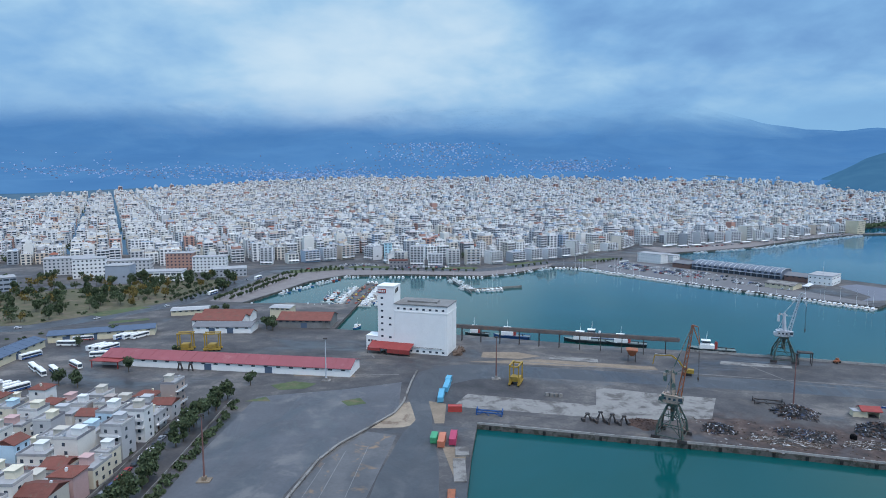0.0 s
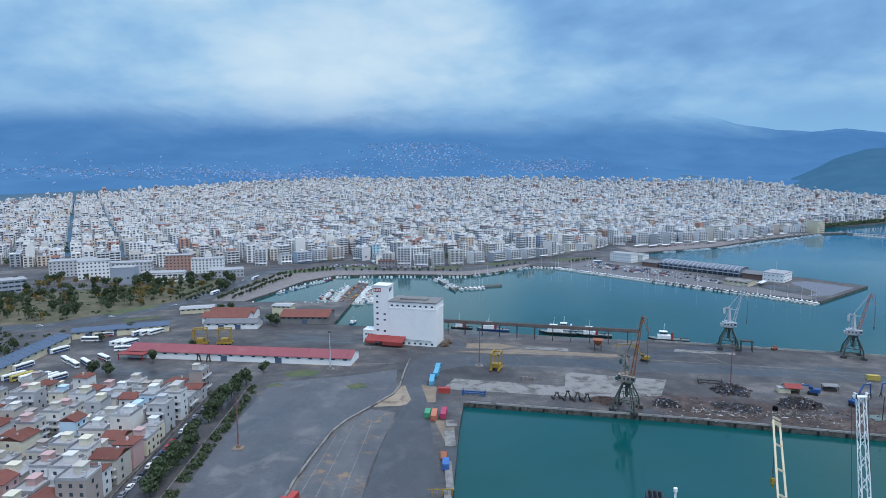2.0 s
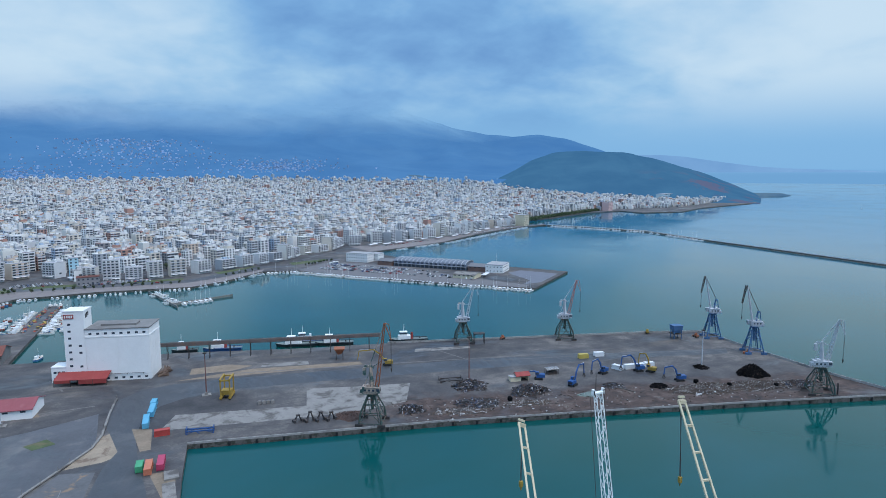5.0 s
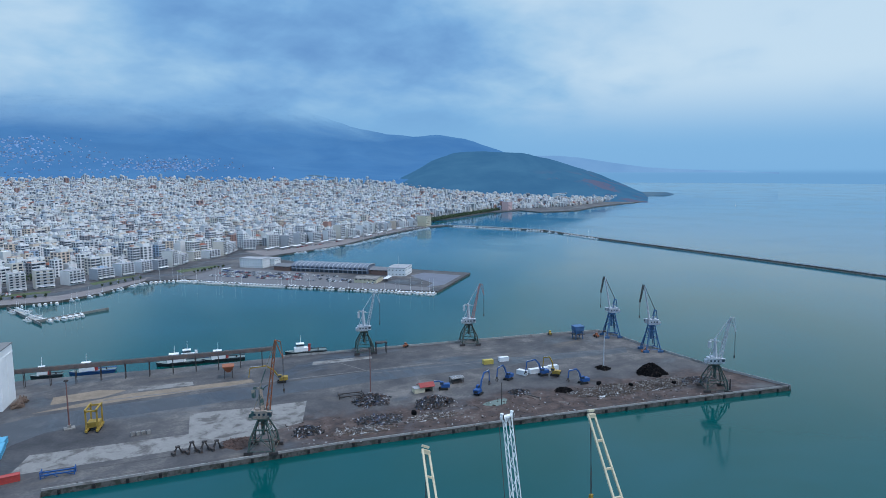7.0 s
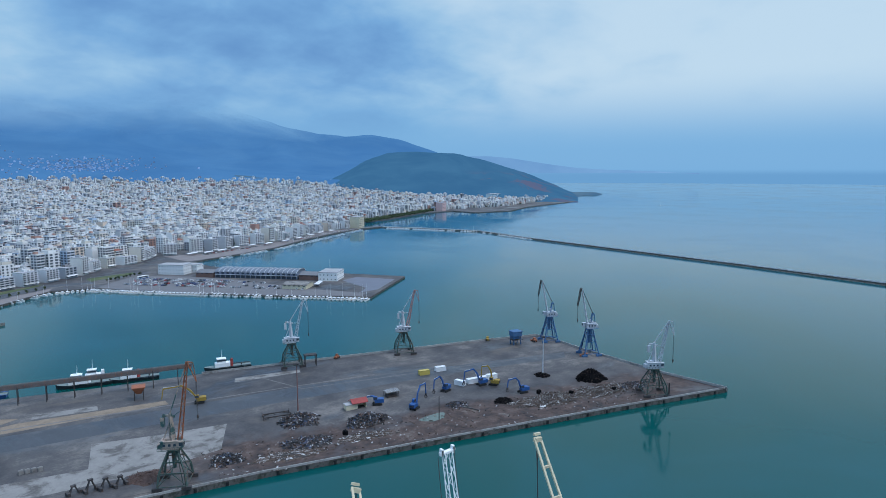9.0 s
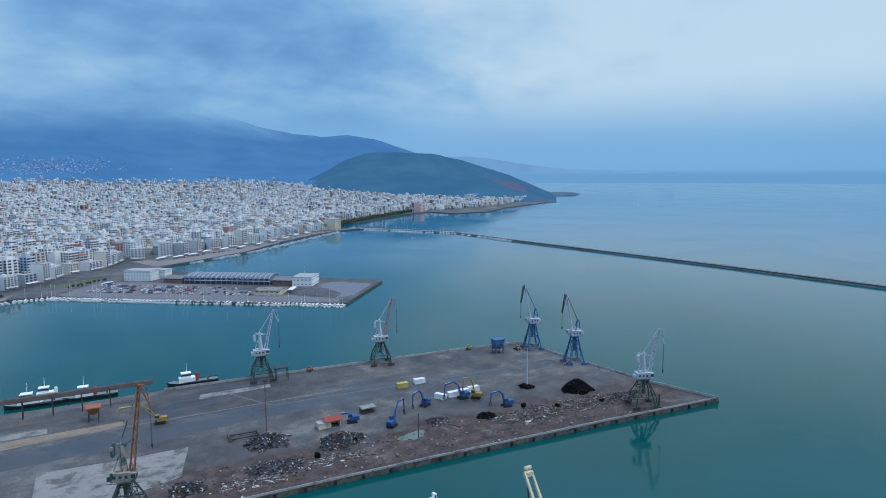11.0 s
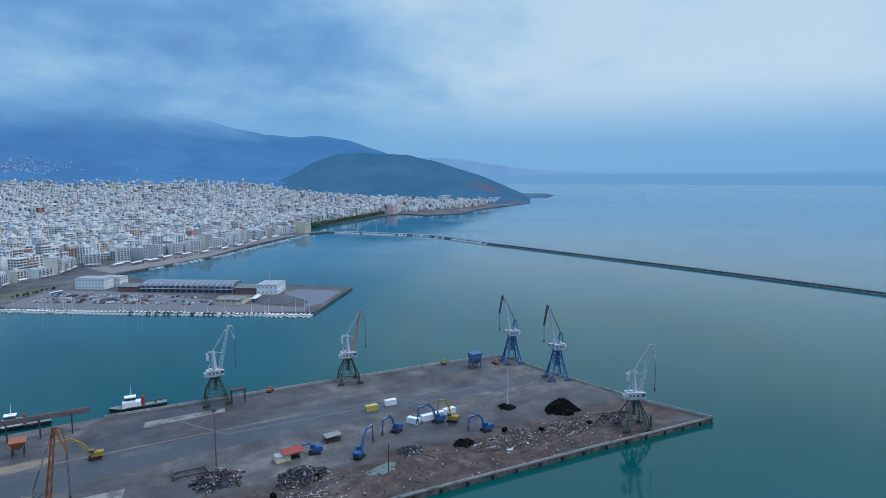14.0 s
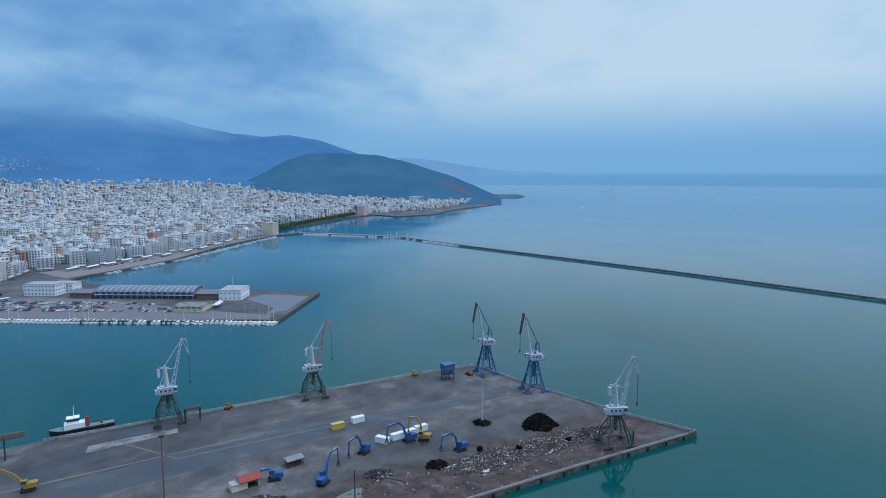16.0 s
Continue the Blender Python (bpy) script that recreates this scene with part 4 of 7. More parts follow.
warehouse("fish_market", "long building with twin clay-red pitched roofs", -183, 402, -3, 34, 14, 5, 3.2, M_TILE, M_WHITE, (), 6)
warehouse("fish_market", "long building with a clay-red pitched roof", -182, 416.5, -3, 34, 14, 5, 3.2, M_TILE, M_WHITE, (), 6)
warehouse("workshop", "low workshop shed with dark grey roof", -176, 386, -1, 38, 14.5, 4.4, 2.0, material("grey_sheet_roof", (0.16, 0.16, 0.17), 0.7, vary=0.25, size=5, fine=0.7), M_WHITE, (12, 24), 6)
warehouse("customs_shed", "brick-red hipped harbour building with arched windows", -125, 401, -4, 36, 21, 5.2, 3.6, M_TILE, M_CONCRETE, (18,), 8)
warehouse("cafe_pavilion", "low pale pavilion with flat grey roof by the avenue", -212, 436, 14, 25, 12, 4.0, 0.6, M_FLATROOF, bpy.data.materials["cream_wall"], (), 6)
warehouse("office_block", "small cream two-storey harbour office", -138, 430, -8, 15, 11, 7.5, 0.5, M_FLATROOF, bpy.data.materials["cream_wall"], (), 4)


# ---- portal cranes ----
def portal_crane(label, x, y, deg, legs, house, jib_mat, jib_tip, height, leg_h=13.0, span=5.2, style=0):
    """Rail crane: four-legged portal, slewing house, mast and luffing jib; jib_tip is the jib's reach and height."""
    c = thing("portal_crane", label, "crane", turned(x, y, 2, deg), "harbour cranes")
    s, top, knee = span, 1.7, 0.42 if style == 0 else 0.6
    corners = [(-1, -1), (1, -1), (1, 1), (-1, 1)]

    def on_leg(q, h):
        """A point of a leg: nearly upright below the knee, leaning in above it."""
        wide = s * (1 - 0.12 * h / knee) if h <= knee else s * 0.88 + (top - s * 0.88) * (h - knee) / (1 - knee)
        if style:
            wide = s + (top - s) * h ** 0.8
        return Vector((q[0] * wide, q[1] * wide, 1.2 + (leg_h - 1.2) * h))

    for cx, cy in corners:
        leg = Geo().beam(on_leg((cx, cy), 0), on_leg((cx, cy), knee), 0.6).beam(on_leg((cx, cy), knee), on_leg((cx, cy), 1), 0.5)
        if style:
            leg.beam(on_leg((cx * 0.72, cy), 0.12), on_leg((cx * 0.9, cy), 0.8), 0.32)
        part("leg", leg, legs, c)
        part("bogie", Geo().box(cx * s - 1.7, cy * s - 0.5, 0.004, cx * s + 1.7, cy * s + 0.5, 1.3).tube((cx * s - 0.9, cy * s - 0.55, 0.4), (cx * s - 0.9, cy * s + 0.55, 0.4), 0.38).tube((cx * s + 0.9, cy * s - 0.55, 0.4), (cx * s + 0.9, cy * s + 0.55, 0.4), 0.38), legs if style else M_BLACKSTEEL, c)
    for k in range(4):
        a_, b_ = corners[k], corners[(k + 1) % 4]
        for h in ((0.02, knee, 0.72) if style == 0 else (0.03, 0.5, 0.82)):
            if style and h < 0.1 and k % 2:
                continue
            part("crossbar", Geo().beam(on_leg(a_, h), on_leg(b_, h), 0.3), legs, c)
        low_mid = (on_leg(a_, knee) + on_leg(b_, knee)) / 2
        part("brace", Geo().beam(low_mid, on_leg(a_, 1), 0.22).beam(low_mid, on_leg(b_, 1), 0.22), legs, c)
        if style == 0:
            part("brace", Geo().beam(on_leg(a_, 0.03), low_mid, 0.2).beam(on_leg(b_, 0.03), low_mid, 0.2), legs, c)
    part("stair_tower", Geo().tube((0, 0, 1.2 + leg_h * 0.4), (0, 0, leg_h), 0.7, 0.9, 8), legs, c)
    part("ladder", Geo().beam(on_leg((0.8, -1), 0.05), on_leg((0.8, -1), 0.98), 0.12, 0.6), legs, c)
    part("turntable", Geo().tube((0, 0, leg_h - 0.4), (0, 0, leg_h + 0.8), 2.2, 2.4, 14), legs, c)
    z = leg_h + 0.8
    h = part("machine_house", Geo().box(-4.0, -1.9, z + 0.1, 2.2, 1.9, z + 3.0).box(-4.2, -2.05, z + 3.0, 2.4, 2.05, z + 3.2).box(-5.2, -1.4, z + 0.3, -4.0, 1.4, z + 2.1).box(-2.6, -1.2, z + 3.2, -0.8, 1.2, z + 3.9), house, c)
    part("house_window", Geo().box(-3.2, -1.96, z + 1.3, -2.3, 1.96, z + 2.2).box(-1.4, -1.96, z + 1.3, -0.5, 1.96, z + 2.2).box(0.4, -1.96, z + 1.3, 1.3, 1.96, z + 2.2), M_GLASS, h)
    part("cabin", Geo().box(2.2, -2.4, z + 0.7, 4.0, -0.6, z + 3.0).box(2.1, -2.5, z + 3.0, 4.2, -0.5, z + 3.15), house, h)
    part("cabin_window", Geo().box(4.0, -2.3, z + 1.5, 4.06, -0.7, z + 2.8).box(2.4, -2.46, z + 1.5, 3.8, -2.4, z + 2.7), M_GLASS, h)
    rail = Geo()
    for yy in (-2.6, 2.6):
        rail.beam((-5, yy, z + 1.1), (2.6, yy, z + 1.1), 0.08)
        for i in range(6):
            rail.beam((-5 + i * 1.5, yy, z), (-5 + i * 1.5, yy, z + 1.1), 0.07)
        rail.box(-5, yy - 0.5 if yy > 0 else yy, z - 0.1, 2.6, yy if yy > 0 else yy + 0.5, z)
    part("walkway", rail, legs, h)
    tip = Vector((jib_tip[0], 0, jib_tip[1]))
    if style == 0:
        mast_top, foot = Vector((-0.6, 0, z + 13.0)), Vector((2.2, 0, z + 2.6))
        part("mast", Geo().tube((-0.2, 0, z + 3.0), mast_top, 1.35, 0.6, 4).beam((-3.4, 0, z + 3.2), mast_top + Vector((0, 0, -2.5)), 0.3), house, c)
        arm = mast_top + Vector((-2.6, 0, -0.6))
        part("counterweight", Geo().beam(mast_top + Vector((1.6, 0, -1.4)), arm, 0.4, 0.9).box(arm.x - 0.7, -0.9, arm.z - 4.2, arm.x + 0.5, 0.9, arm.z - 0.8).beam(arm, arm + Vector((0, 0, -1.2)), 0.3), house, c)
        part("jib", Geo().lattice(foot, tip, 1.5, 0.6, 14, 0.24), jib_mat, c)
        part("strut", Geo().beam(mast_top + Vector((0.4, 0, -1.6)), foot.lerp(tip, 0.4), 0.22), house, c)
        fly = tip + Vector((2.9, 0, -7.5))
        part("fly_jib", Geo().beam(tip + Vector((0, -0.4, 0)), fly, 0.28).beam(tip + Vector((0, 0.4, 0)), fly, 0.28).beam(tip, tip + Vector((2.0, 0, -0.5)), 0.35).beam(tip + Vector((2.0, 0, -0.5)), fly, 0.24), jib_mat, c)
        part("tie", Geo().beam(mast_top, tip, 0.34), house, c)
    else:
        mast_top, foot = Vector((-2.0, 0, z + 9.0)), Vector((1.4, 0, z + 2.6))
        part("mast", Geo().beam((-0.4, -0.9, z + 3.0), mast_top + Vector((0.4, -0.5, 0)), 0.4).beam((-0.4, 0.9, z + 3.0), mast_top + Vector((0.4, 0.5, 0)), 0.4).beam((-3.6, 0, z + 3.0), mast_top + Vector((-0.8, 0, -0.4)), 0.4).beam(mast_top + Vector((-0.8, 0, -0.4)), mast_top + Vector((0.5, 0, 0)), 0.9).beam((-0.8, 0, z + 5.5), (-3.2, 0, z + 5.5), 0.3), legs, c)
        part("counterweight", Geo().box(-1.5, -0.8, z + 3.4, -0.2, 0.8, z + 5.2), house, c)
        part("jib", Geo().tube(foot, foot.lerp(tip, 0.12), 0.9, 0.6, 6).tube(foot.lerp(tip, 0.12), tip, 0.6, 0.35, 6), jib_mat, c)
        fly = tip + Vector((2.6, 0, -10.5))
        part("fly_jib", Geo().lattice(tip + Vector((0.6, 0, 0.6)), fly, 0.9, 0.6, 6, 0.2).beam(tip, tip + Vector((1.6, 0, -2.6)), 0.3), M_BLACKSTEEL, c)
        part("tie", Geo().beam(mast_top, tip, 0.3), M_BLACKSTEEL, c)
    drop = tip.z - (20.0 if style == 0 else 19.0)
    part("rope", Geo().beam(fly, (fly.x, 0, drop), 0.1).beam(fly + Vector((-0.3, 0, 0)), (fly.x - 0.25, 0, drop), 0.08), M_BLACKSTEEL, c)
    part("hook", Geo().box(fly.x - 0.4, -0.3, drop - 1.0, fly.x + 0.2, 0.3, drop).tube((fly.x - 0.1, 0, drop - 1.9), (fly.x - 0.1, 0, drop - 1.0), 0.1, 0.22, 6), M_BLACKSTEEL, c)
    return c


portal_crane("grey portal crane on a rusty dark green portal", 174.5, 322.5, -20, M_STEEL_GREEN, M_STEEL_GREY, M_STEEL_GREY, (7.0, 38.5), 40)
portal_crane("grey portal crane with red jib on a dark portal", 239.5, 300.5, -26, M_STEEL_GREEN, M_STEEL_GREY, material("faded_red_steel", (0.42, 0.2, 0.18), 0.6, vary=0.25, size=3, fine=0.4), (7.0, 39.5), 40)
portal_crane("slim portal crane with blue portal and pale jib", 329.5, 259, 150, M_STEEL_BLUE, M_STEEL_GREY, M_STEEL_GREY, (5.5, 41.0), 42, 16.0, 4.6, 1)
portal_crane("slim blue portal crane with pale jib and cabin", 323.5, 222.5, 150, M_STEEL_BLUE, M_STEEL_GREY, M_STEEL_GREY, (5.5, 41.5), 42, 16.0, 4.6, 1)
portal_crane("weathered grey portal crane on rusty green legs", 291.0, 159.0, -38, M_STEEL_GREEN, M_STEEL_GREY, M_STEEL_GREY, (6.5, 38.0), 39)
portal_crane("dark green portal crane with rusty orange lattice jib", 76.5, 222.5, -32, M_STEEL_GREEN, material("green_house_steel", (0.05, 0.1, 0.095), 0.65, vary=0.4, size=2, fine=0.3, stain=((0.36, 0.28, 0.23), 4, 0.42, 0.52)), M_STEEL_RUST, (6.0, 45.5), 45, 13.0, 5.0)
hopper = thing("loading_hopper", "blue steel loading hopper on four legs", "hopper", turned(307, 268.5, 2, -16))
for cx in (-2.6, 2.6):
    for cy in (-2.2, 2.2):
        part("leg", Geo().beam((cx, cy, 0), (cx, cy, 6), 0.5), M_STEEL_BLUE, hopper)
part("bin", Geo().box(-3.2, -2.8, 5.8, 3.2, 2.8, 8.6).box(-2.2, -1.8, 3.8, 2.2, 1.8, 5.8).box(-3.5, -3.1, 8.6, 3.5, 3.1, 8.9), M_STEEL_BLUE, hopper)
part("platform", Geo().box(-3.6, -3.2, 3.2, 3.6, 3.2, 3.4), M_BLACKSTEEL, hopper)
hop2 = thing("grain_hopper", "rusty steel grain hopper on legs", "hopper", turned(91, 322.5, 2, -16))
for cx in (-2, 2):
    for cy in (-2, 2):
        part("leg", Geo().beam((cx, cy, 0), (cx, cy, 4.2), 0.4), M_BLACKSTEEL, hop2)
g = Geo()
g.quad([(-1, -1, 3), (1, -1, 3), (3, -3, 6.6), (-3, -3, 6.6)]).quad([(1, -1, 3), (1, 1, 3), (3, 3, 6.6), (3, -3, 6.6)]).quad([(1, 1, 3), (-1, 1, 3), (-3, 3, 6.6), (3, 3, 6.6)]).quad([(-1, 1, 3), (-1, -1, 3), (-3, -3, 6.6), (-3, 3, 6.6)]).quad([(-1, 1, 3), (1, 1, 3), (1, -1, 3), (-1, -1, 3)]).box(-3.1, -3.1, 6.4, 3.1, 3.1, 6.8)
part("bin", g, M_STEEL_RUST, hop2)
frame_ = thing("steel_gantry", "dark steel portal frame beside the crane", "gantry", turned(182.5, 315.5, 2, -17))
for cx in (-3.2, 3.2):
    for cy in (-1.6, 1.6):
        part("leg", Geo().beam((cx, cy, 0), (cx, cy, 6.5), 0.4), M_BLACKSTEEL, frame_)
part("top", Geo().box(-3.6, -2, 6.3, 3.6, 2, 6.9), M_BLACKSTEEL, frame_)

# conveyor gallery along the north quay
conv = thing("conveyor_gallery", "long rusty steel conveyor gallery on trestle legs", "conveyor")
A, B = Vector((-6, 368, 10.8)), Vector((120, 330.5, 11.4))
M_CONV = material("conveyor_steel", (0.14, 0.12, 0.115), 0.7, vary=0.4, size=3, fine=0.4, stain=((0.2, 0.13, 0.1), 2, 0.5, 0.7))
d = (B - A).normalized()
s = Vector((-d.y, d.x, 0)) * 1.2
part("gallery", Geo().beam(A, B, 0.5, 2.4).beam(A + s + Vector((0, 0, 1.1)), B + s + Vector((0, 0, 1.1)), 0.16).beam(A - s + Vector((0, 0, 1.1)), B - s + Vector((0, 0, 1.1)), 0.16), M_CONV, conv)
rails = Geo()
for i in range(48):
    p = A.lerp(B, i / 47)
    for q in (s, -s):
        rails.beam(p + q, p + q + Vector((0, 0, 1.1)), 0.1)
part("railing", rails, M_STEEL_RUST, conv)
part("belt", Geo().beam(A + Vector((0, 0, 0.5)), B + Vector((0, 0, 0.5)), 0.4, 1.0), M_BLACKSTEEL, conv)
for i in range(11):
    p = A.lerp(B, (i + 0.4) / 11)
    part("trestle", Geo().beam((p.x + s.x, p.y + s.y, 2), p + s, 0.35).beam((p.x - s.x, p.y - s.y, 2), p - s, 0.35).beam((p.x + s.x, p.y + s.y, 6), (p.x - s.x, p.y - s.y, 9), 0.2), M_BLACKSTEEL, conv)


# ---- lighting masts ----
M_MASTBROWN = material("mast_brown", (0.2, 0.1, 0.09), 0.7, vary=0.3, size=3, fine=0.4)


def light_mast(x, y, h, mat, label, base=True):
    t = thing("light_mast", label, "mast", turned(x, y), "lighting masts")
    part("pole", Geo().tube((0, 0, 0.6), (0, 0, h), 0.36, 0.18, 8), mat, t)
    part("lamp_ring", Geo().tube((0, 0, h - 0.5), (0, 0, h), 0.55, 0.55, 10), M_BLACKSTEEL, t)
    for k in range(6):
        a = k * math.pi / 3
        part("floodlight", Geo().box(-0.25, -0.18, -0.3, 0.25, 0.18, 0.15), M_BLACKSTEEL, t, at=pose(0.75 * math.cos(a), 0.75 * math.sin(a), h - 0.3, 25, 0, math.degrees(a)))
    part("plinth", Geo().box(-2.2, -1.8, 0, 2.2, 1.8, 0.35).box(-0.7, -0.7, 0.35, 0.7, 0.7, 1.6), bpy.data.materials["ochre_verge"] if base else M_PALE, t)
    return t


light_mast(-94.3, 187.5, 23.5, M_MASTBROWN, "tall rusty brown lighting mast on a tan concrete plinth")
light_mast(-72, 290.5, 22, M_STEEL_GREY, "tall grey lighting mast beside the long warehouse", False)
light_mast(13.4, 292.5, 22, M_MASTBROWN, "tall rusty brown lighting mast beside the road", False)
light_mast(141.5, 253, 24.5, M_MASTBROWN, "tall red lighting mast rising from a scrap heap", False)
light_mast(271.5, 215.3, 22, M_STEEL_GREY, "tall grey lighting mast in the yard", False)

# ---- straddle carriers, frames ----
def straddle(x, y, deg, s=1.0):
    t = thing("straddle_carrier", "old yellow container straddle carrier parked in the yard", "straddle carrier", turned(x, y, 2, deg), "straddle carriers")
    for cx in (-4, 4):
        for cy in (-2.2, 2.2):
            part("leg", Geo().beam((cx, cy, 1), (cx, cy, 10.5 * s), 0.6), M_YELLOW, t)
    for cy in (-2.2, 2.2):
        part("sill", Geo().box(-5, cy - 0.5, 0.7, 5, cy + 0.5, 1.6), M_YELLOW, t)
        for cx in (-3.8, -1.3, 1.3, 3.8):
            part("wheel", Geo().tube((cx, cy - 0.35, 0.7), (cx, cy + 0.35, 0.7), 0.7, 0.7, 10), M_RUBBER, t)
        part("beam", Geo().box(-4.6, cy - 0.35, 10.0 * s, 4.6, cy + 0.35, 10.6 * s), M_YELLOW, t)
    for cx in (-4, 4):
        part("crossbeam", Geo().box(cx - 0.3, -2.5, 9.4 * s, cx + 0.3, 2.5, 10.1 * s), M_YELLOW, t)
    part("engine", Geo().box(-2.2, -2.4, 1.7, 2.2, 2.4, 4.0), M_YELLOW, t)


straddle(22.5, 285, 70)
straddle(-165, 347, 5)
straddle(-149, 346.5, 5)


def steel_frame(x, y, deg, l, w, h, mat, label):
    t = thing("spreader_frame", label, "steel frame", turned(x, y, 2, deg))
    for cx in (-l / 2, l / 2):
        for cy in (-w / 2, w / 2):
            part("post", Geo().beam((cx, cy, 0), (cx, cy, h), 0.35), mat, t)
        part("end_beam", Geo().beam((cx, -w / 2, h * 0.8), (cx, w / 2, h * 0.8), 0.4), mat, t)
    for cy in (-w / 2, w / 2):
        part("rail", Geo().beam((-l / 2, cy, h * 0.5), (l / 2, cy, h * 0.5), 0.45), mat, t)
        part("brace", Geo().beam((-l / 2, cy, 0.2), (-l / 6, cy, h * 0.5), 0.2).beam((l / 2, cy, 0.2), (l / 6, cy, h * 0.5), 0.2).beam((-l / 6, cy, h * 0.5), (0, cy, 0.2), 0.2), mat, t)


steel_frame(6.5, 245, -14, 11, 2.6, 2.8, M_BLUE, "blue container spreader frame on the yard")
steel_frame(132.5, 257, -17, 12, 4.5, 2.2, M_BLACKSTEEL, "black steel spreader frame lying on the yard")
for x, y, h in ((47, 238.5, 2.9), (52, 236.5, 4.3), (56.5, 235.2, 3.9), (61, 234, 3.6)):
    t = thing("grab_bucket", "rusty clamshell grab standing open on the quay", "grab", turned(x, y, 2, 10), "grabs on the quay")
    for k in (-1, 1):
        part("jaw", Geo().beam((k * 1.9, -0.9, 0), (k * 0.3, 0, h), 0.35).beam((k * 1.9, 0.9, 0), (k * 0.3, 0, h), 0.35).box(k * 1.9 - 0.5, -1.2, 0, k * 1.9 + 0.5, 1.2, 1.2), M_BLACKSTEEL, t)
    part("head", Geo().box(-0.8, -0.6, h - 0.2, 0.8, 0.6, h + 0.4), M_BLACKSTEEL, t)
for x, y in ((35, 268), (37, 267.5), (39, 267), (41, 266.5)):
    solid("concrete_block", Geo().box(-0.8, -0.6, 0, 0.8, 0.6, 1.5).box(-0.5, -0.3, 1.5, 0.5, 0.3, 1.7), M_PALE, "pale concrete block standing on the yard", "concrete block", turned(x, y, 2, 12), "concrete blocks")


# ---- containers ----
def container_kind(mat, length=6.06):
    g = Geo().box(-1.18, -length / 2 + 0.06, 0.16, 1.18, length / 2 - 0.06, 2.5)
    for cx in (-1, 1):
        for cy in (-1, 1):
            g.box(cx * 1.22 - 0.08, cy * (length / 2 - 0.1) - 0.1, 0, cx * 1.22 + 0.08, cy * (length / 2 - 0.1) + 0.1, 2.59)
        for z in (0.1, 2.5):
            g.box(cx * 1.22 - 0.06, -length / 2, z - 0.08, cx * 1.22 + 0.06, length / 2, z + 0.08)
        n = int(length / 0.3)
        for i in range(n):
            yy = -length / 2 + 0.25 + i * (length - 0.5) / n
            g.box(cx * 1.18, yy, 0.25, cx * 1.215, yy + 0.14, 2.4, bottom=False)
    doors = Geo()
    for cx in (-0.58, 0.58):
        doors.box(cx - 0.52, -length / 2 - 0.02, 0.25, cx + 0.52, -length / 2 + 0.05, 2.4)
        doors.beam((cx - 0.2, -length / 2 - 0.05, 0.3), (cx - 0.2, -length / 2 - 0.05, 2.4), 0.05)
        doors.beam((cx + 0.2, -length / 2 - 0.05, 0.3), (cx + 0.2, -length / 2 - 0.05, 2.4), 0.05)
    return g.mesh("shell", mat), doors.mesh("door", mat)


PAINT = {
    "light blue": material("container_light_blue", (0.1, 0.36, 0.52), 0.5, vary=0.12, size=2, fine=0.4),
    "red": material("container_red", (0.42, 0.06, 0.05), 0.55, vary=0.2, size=2, fine=0.4, stain=((0.2, 0.07, 0.05), 1.5, 0.6, 0.75)),
    "orange": material("container_orange", (0.5, 0.17, 0.1), 0.55, vary=0.2, size=2, fine=0.4),
    "green": material("container_green", (0.06, 0.32, 0.16), 0.55, vary=0.2, size=2, fine=0.4),
    "magenta": material("container_magenta", (0.42, 0.05, 0.11), 0.55, vary=0.2, size=2, fine=0.4),
    "blue": material("container_blue", (0.05, 0.15, 0.38), 0.55, vary=0.2, size=2, fine=0.4),
    "yellow": material("container_yellow", (0.52, 0.4, 0.1), 0.55, vary=0.2, size=2, fine=0.4),
    "white": material("container_white", (0.72, 0.73, 0.74), 0.55, vary=0.12, size=2, fine=0.4),
}
KINDS = {}


def container(colour, x, y, deg, length=6.06, where="standing on the yard"):
    if (colour, length) not in KINDS:
        KINDS[colour, length] = container_kind(PAINT[colour], length)
    shell, doors = KINDS[colour, length]
    t = thing("shipping_container", f"{colour} corrugated steel shipping container {where}", "container", turned(x, y, 2.01, deg), "shipping containers")
    part("shell", shell, (), t)
    part("door", doors, (), t)
    return t


container("light blue", -10.6, 288.5, -12)
container("light blue", -11.6, 279, -8, 12.19)
container("light blue", -14.3, 265.5, -4, 12.19)
container("red", -8.3, 249.5, 88)
container("green", -17, 219, -6)
container("orange", -14, 217, -6, 9.1)
container("magenta", -9.6, 219, -6, 9.1)
container("red", -64.5, 141.5, -14, 12.19)
container("red", -67.2, 138, -14, 12.19)
container("blue", -10.5, 168, -2, 6.06, "on a flat trailer by the quay")
container("yellow", 222.5, 259.5, 75)
container("white", 233.5, 258.5, 75)
container("white", 226, 233.5, 15)
container("white", 236, 231, 78, 12.19, "among the excavators")
container("white", 246, 230, 78, 6.06, "among the excavators")

# quay side concrete steps at the basin's west edge
for x0, y0, x1, y1, z1 in ((-12, 142, -9.4, 149.9, 2.5), (-11, 150, -8.2, 172, 2.35), (-10, 186, -5.6, 203, 2.3), (-9, 205, -4.0, 212, 2.7)):
    solid("quay_platform", Geo().box(x0, y0, 2.0, x1, y1, z1).box(x0 + 0.8, y0 + 0.8, z1, x1 - 0.8, y1 - 1.5, z1 + 0.12), M_PALE, "broken pale concrete platform along the quay", "platform", group="quay platforms")
t = thing("steel_trestle", "yellow steel trestle frame by the quay", "trestle", turned(-13.5, 146.5, 2, 0))
for i in range(6):
    part("post", Geo().beam((-4 + i * 1.7, 0, 0), (-4 + i * 1.7, 0, 2.5), 0.25), M_YELLOW, t)
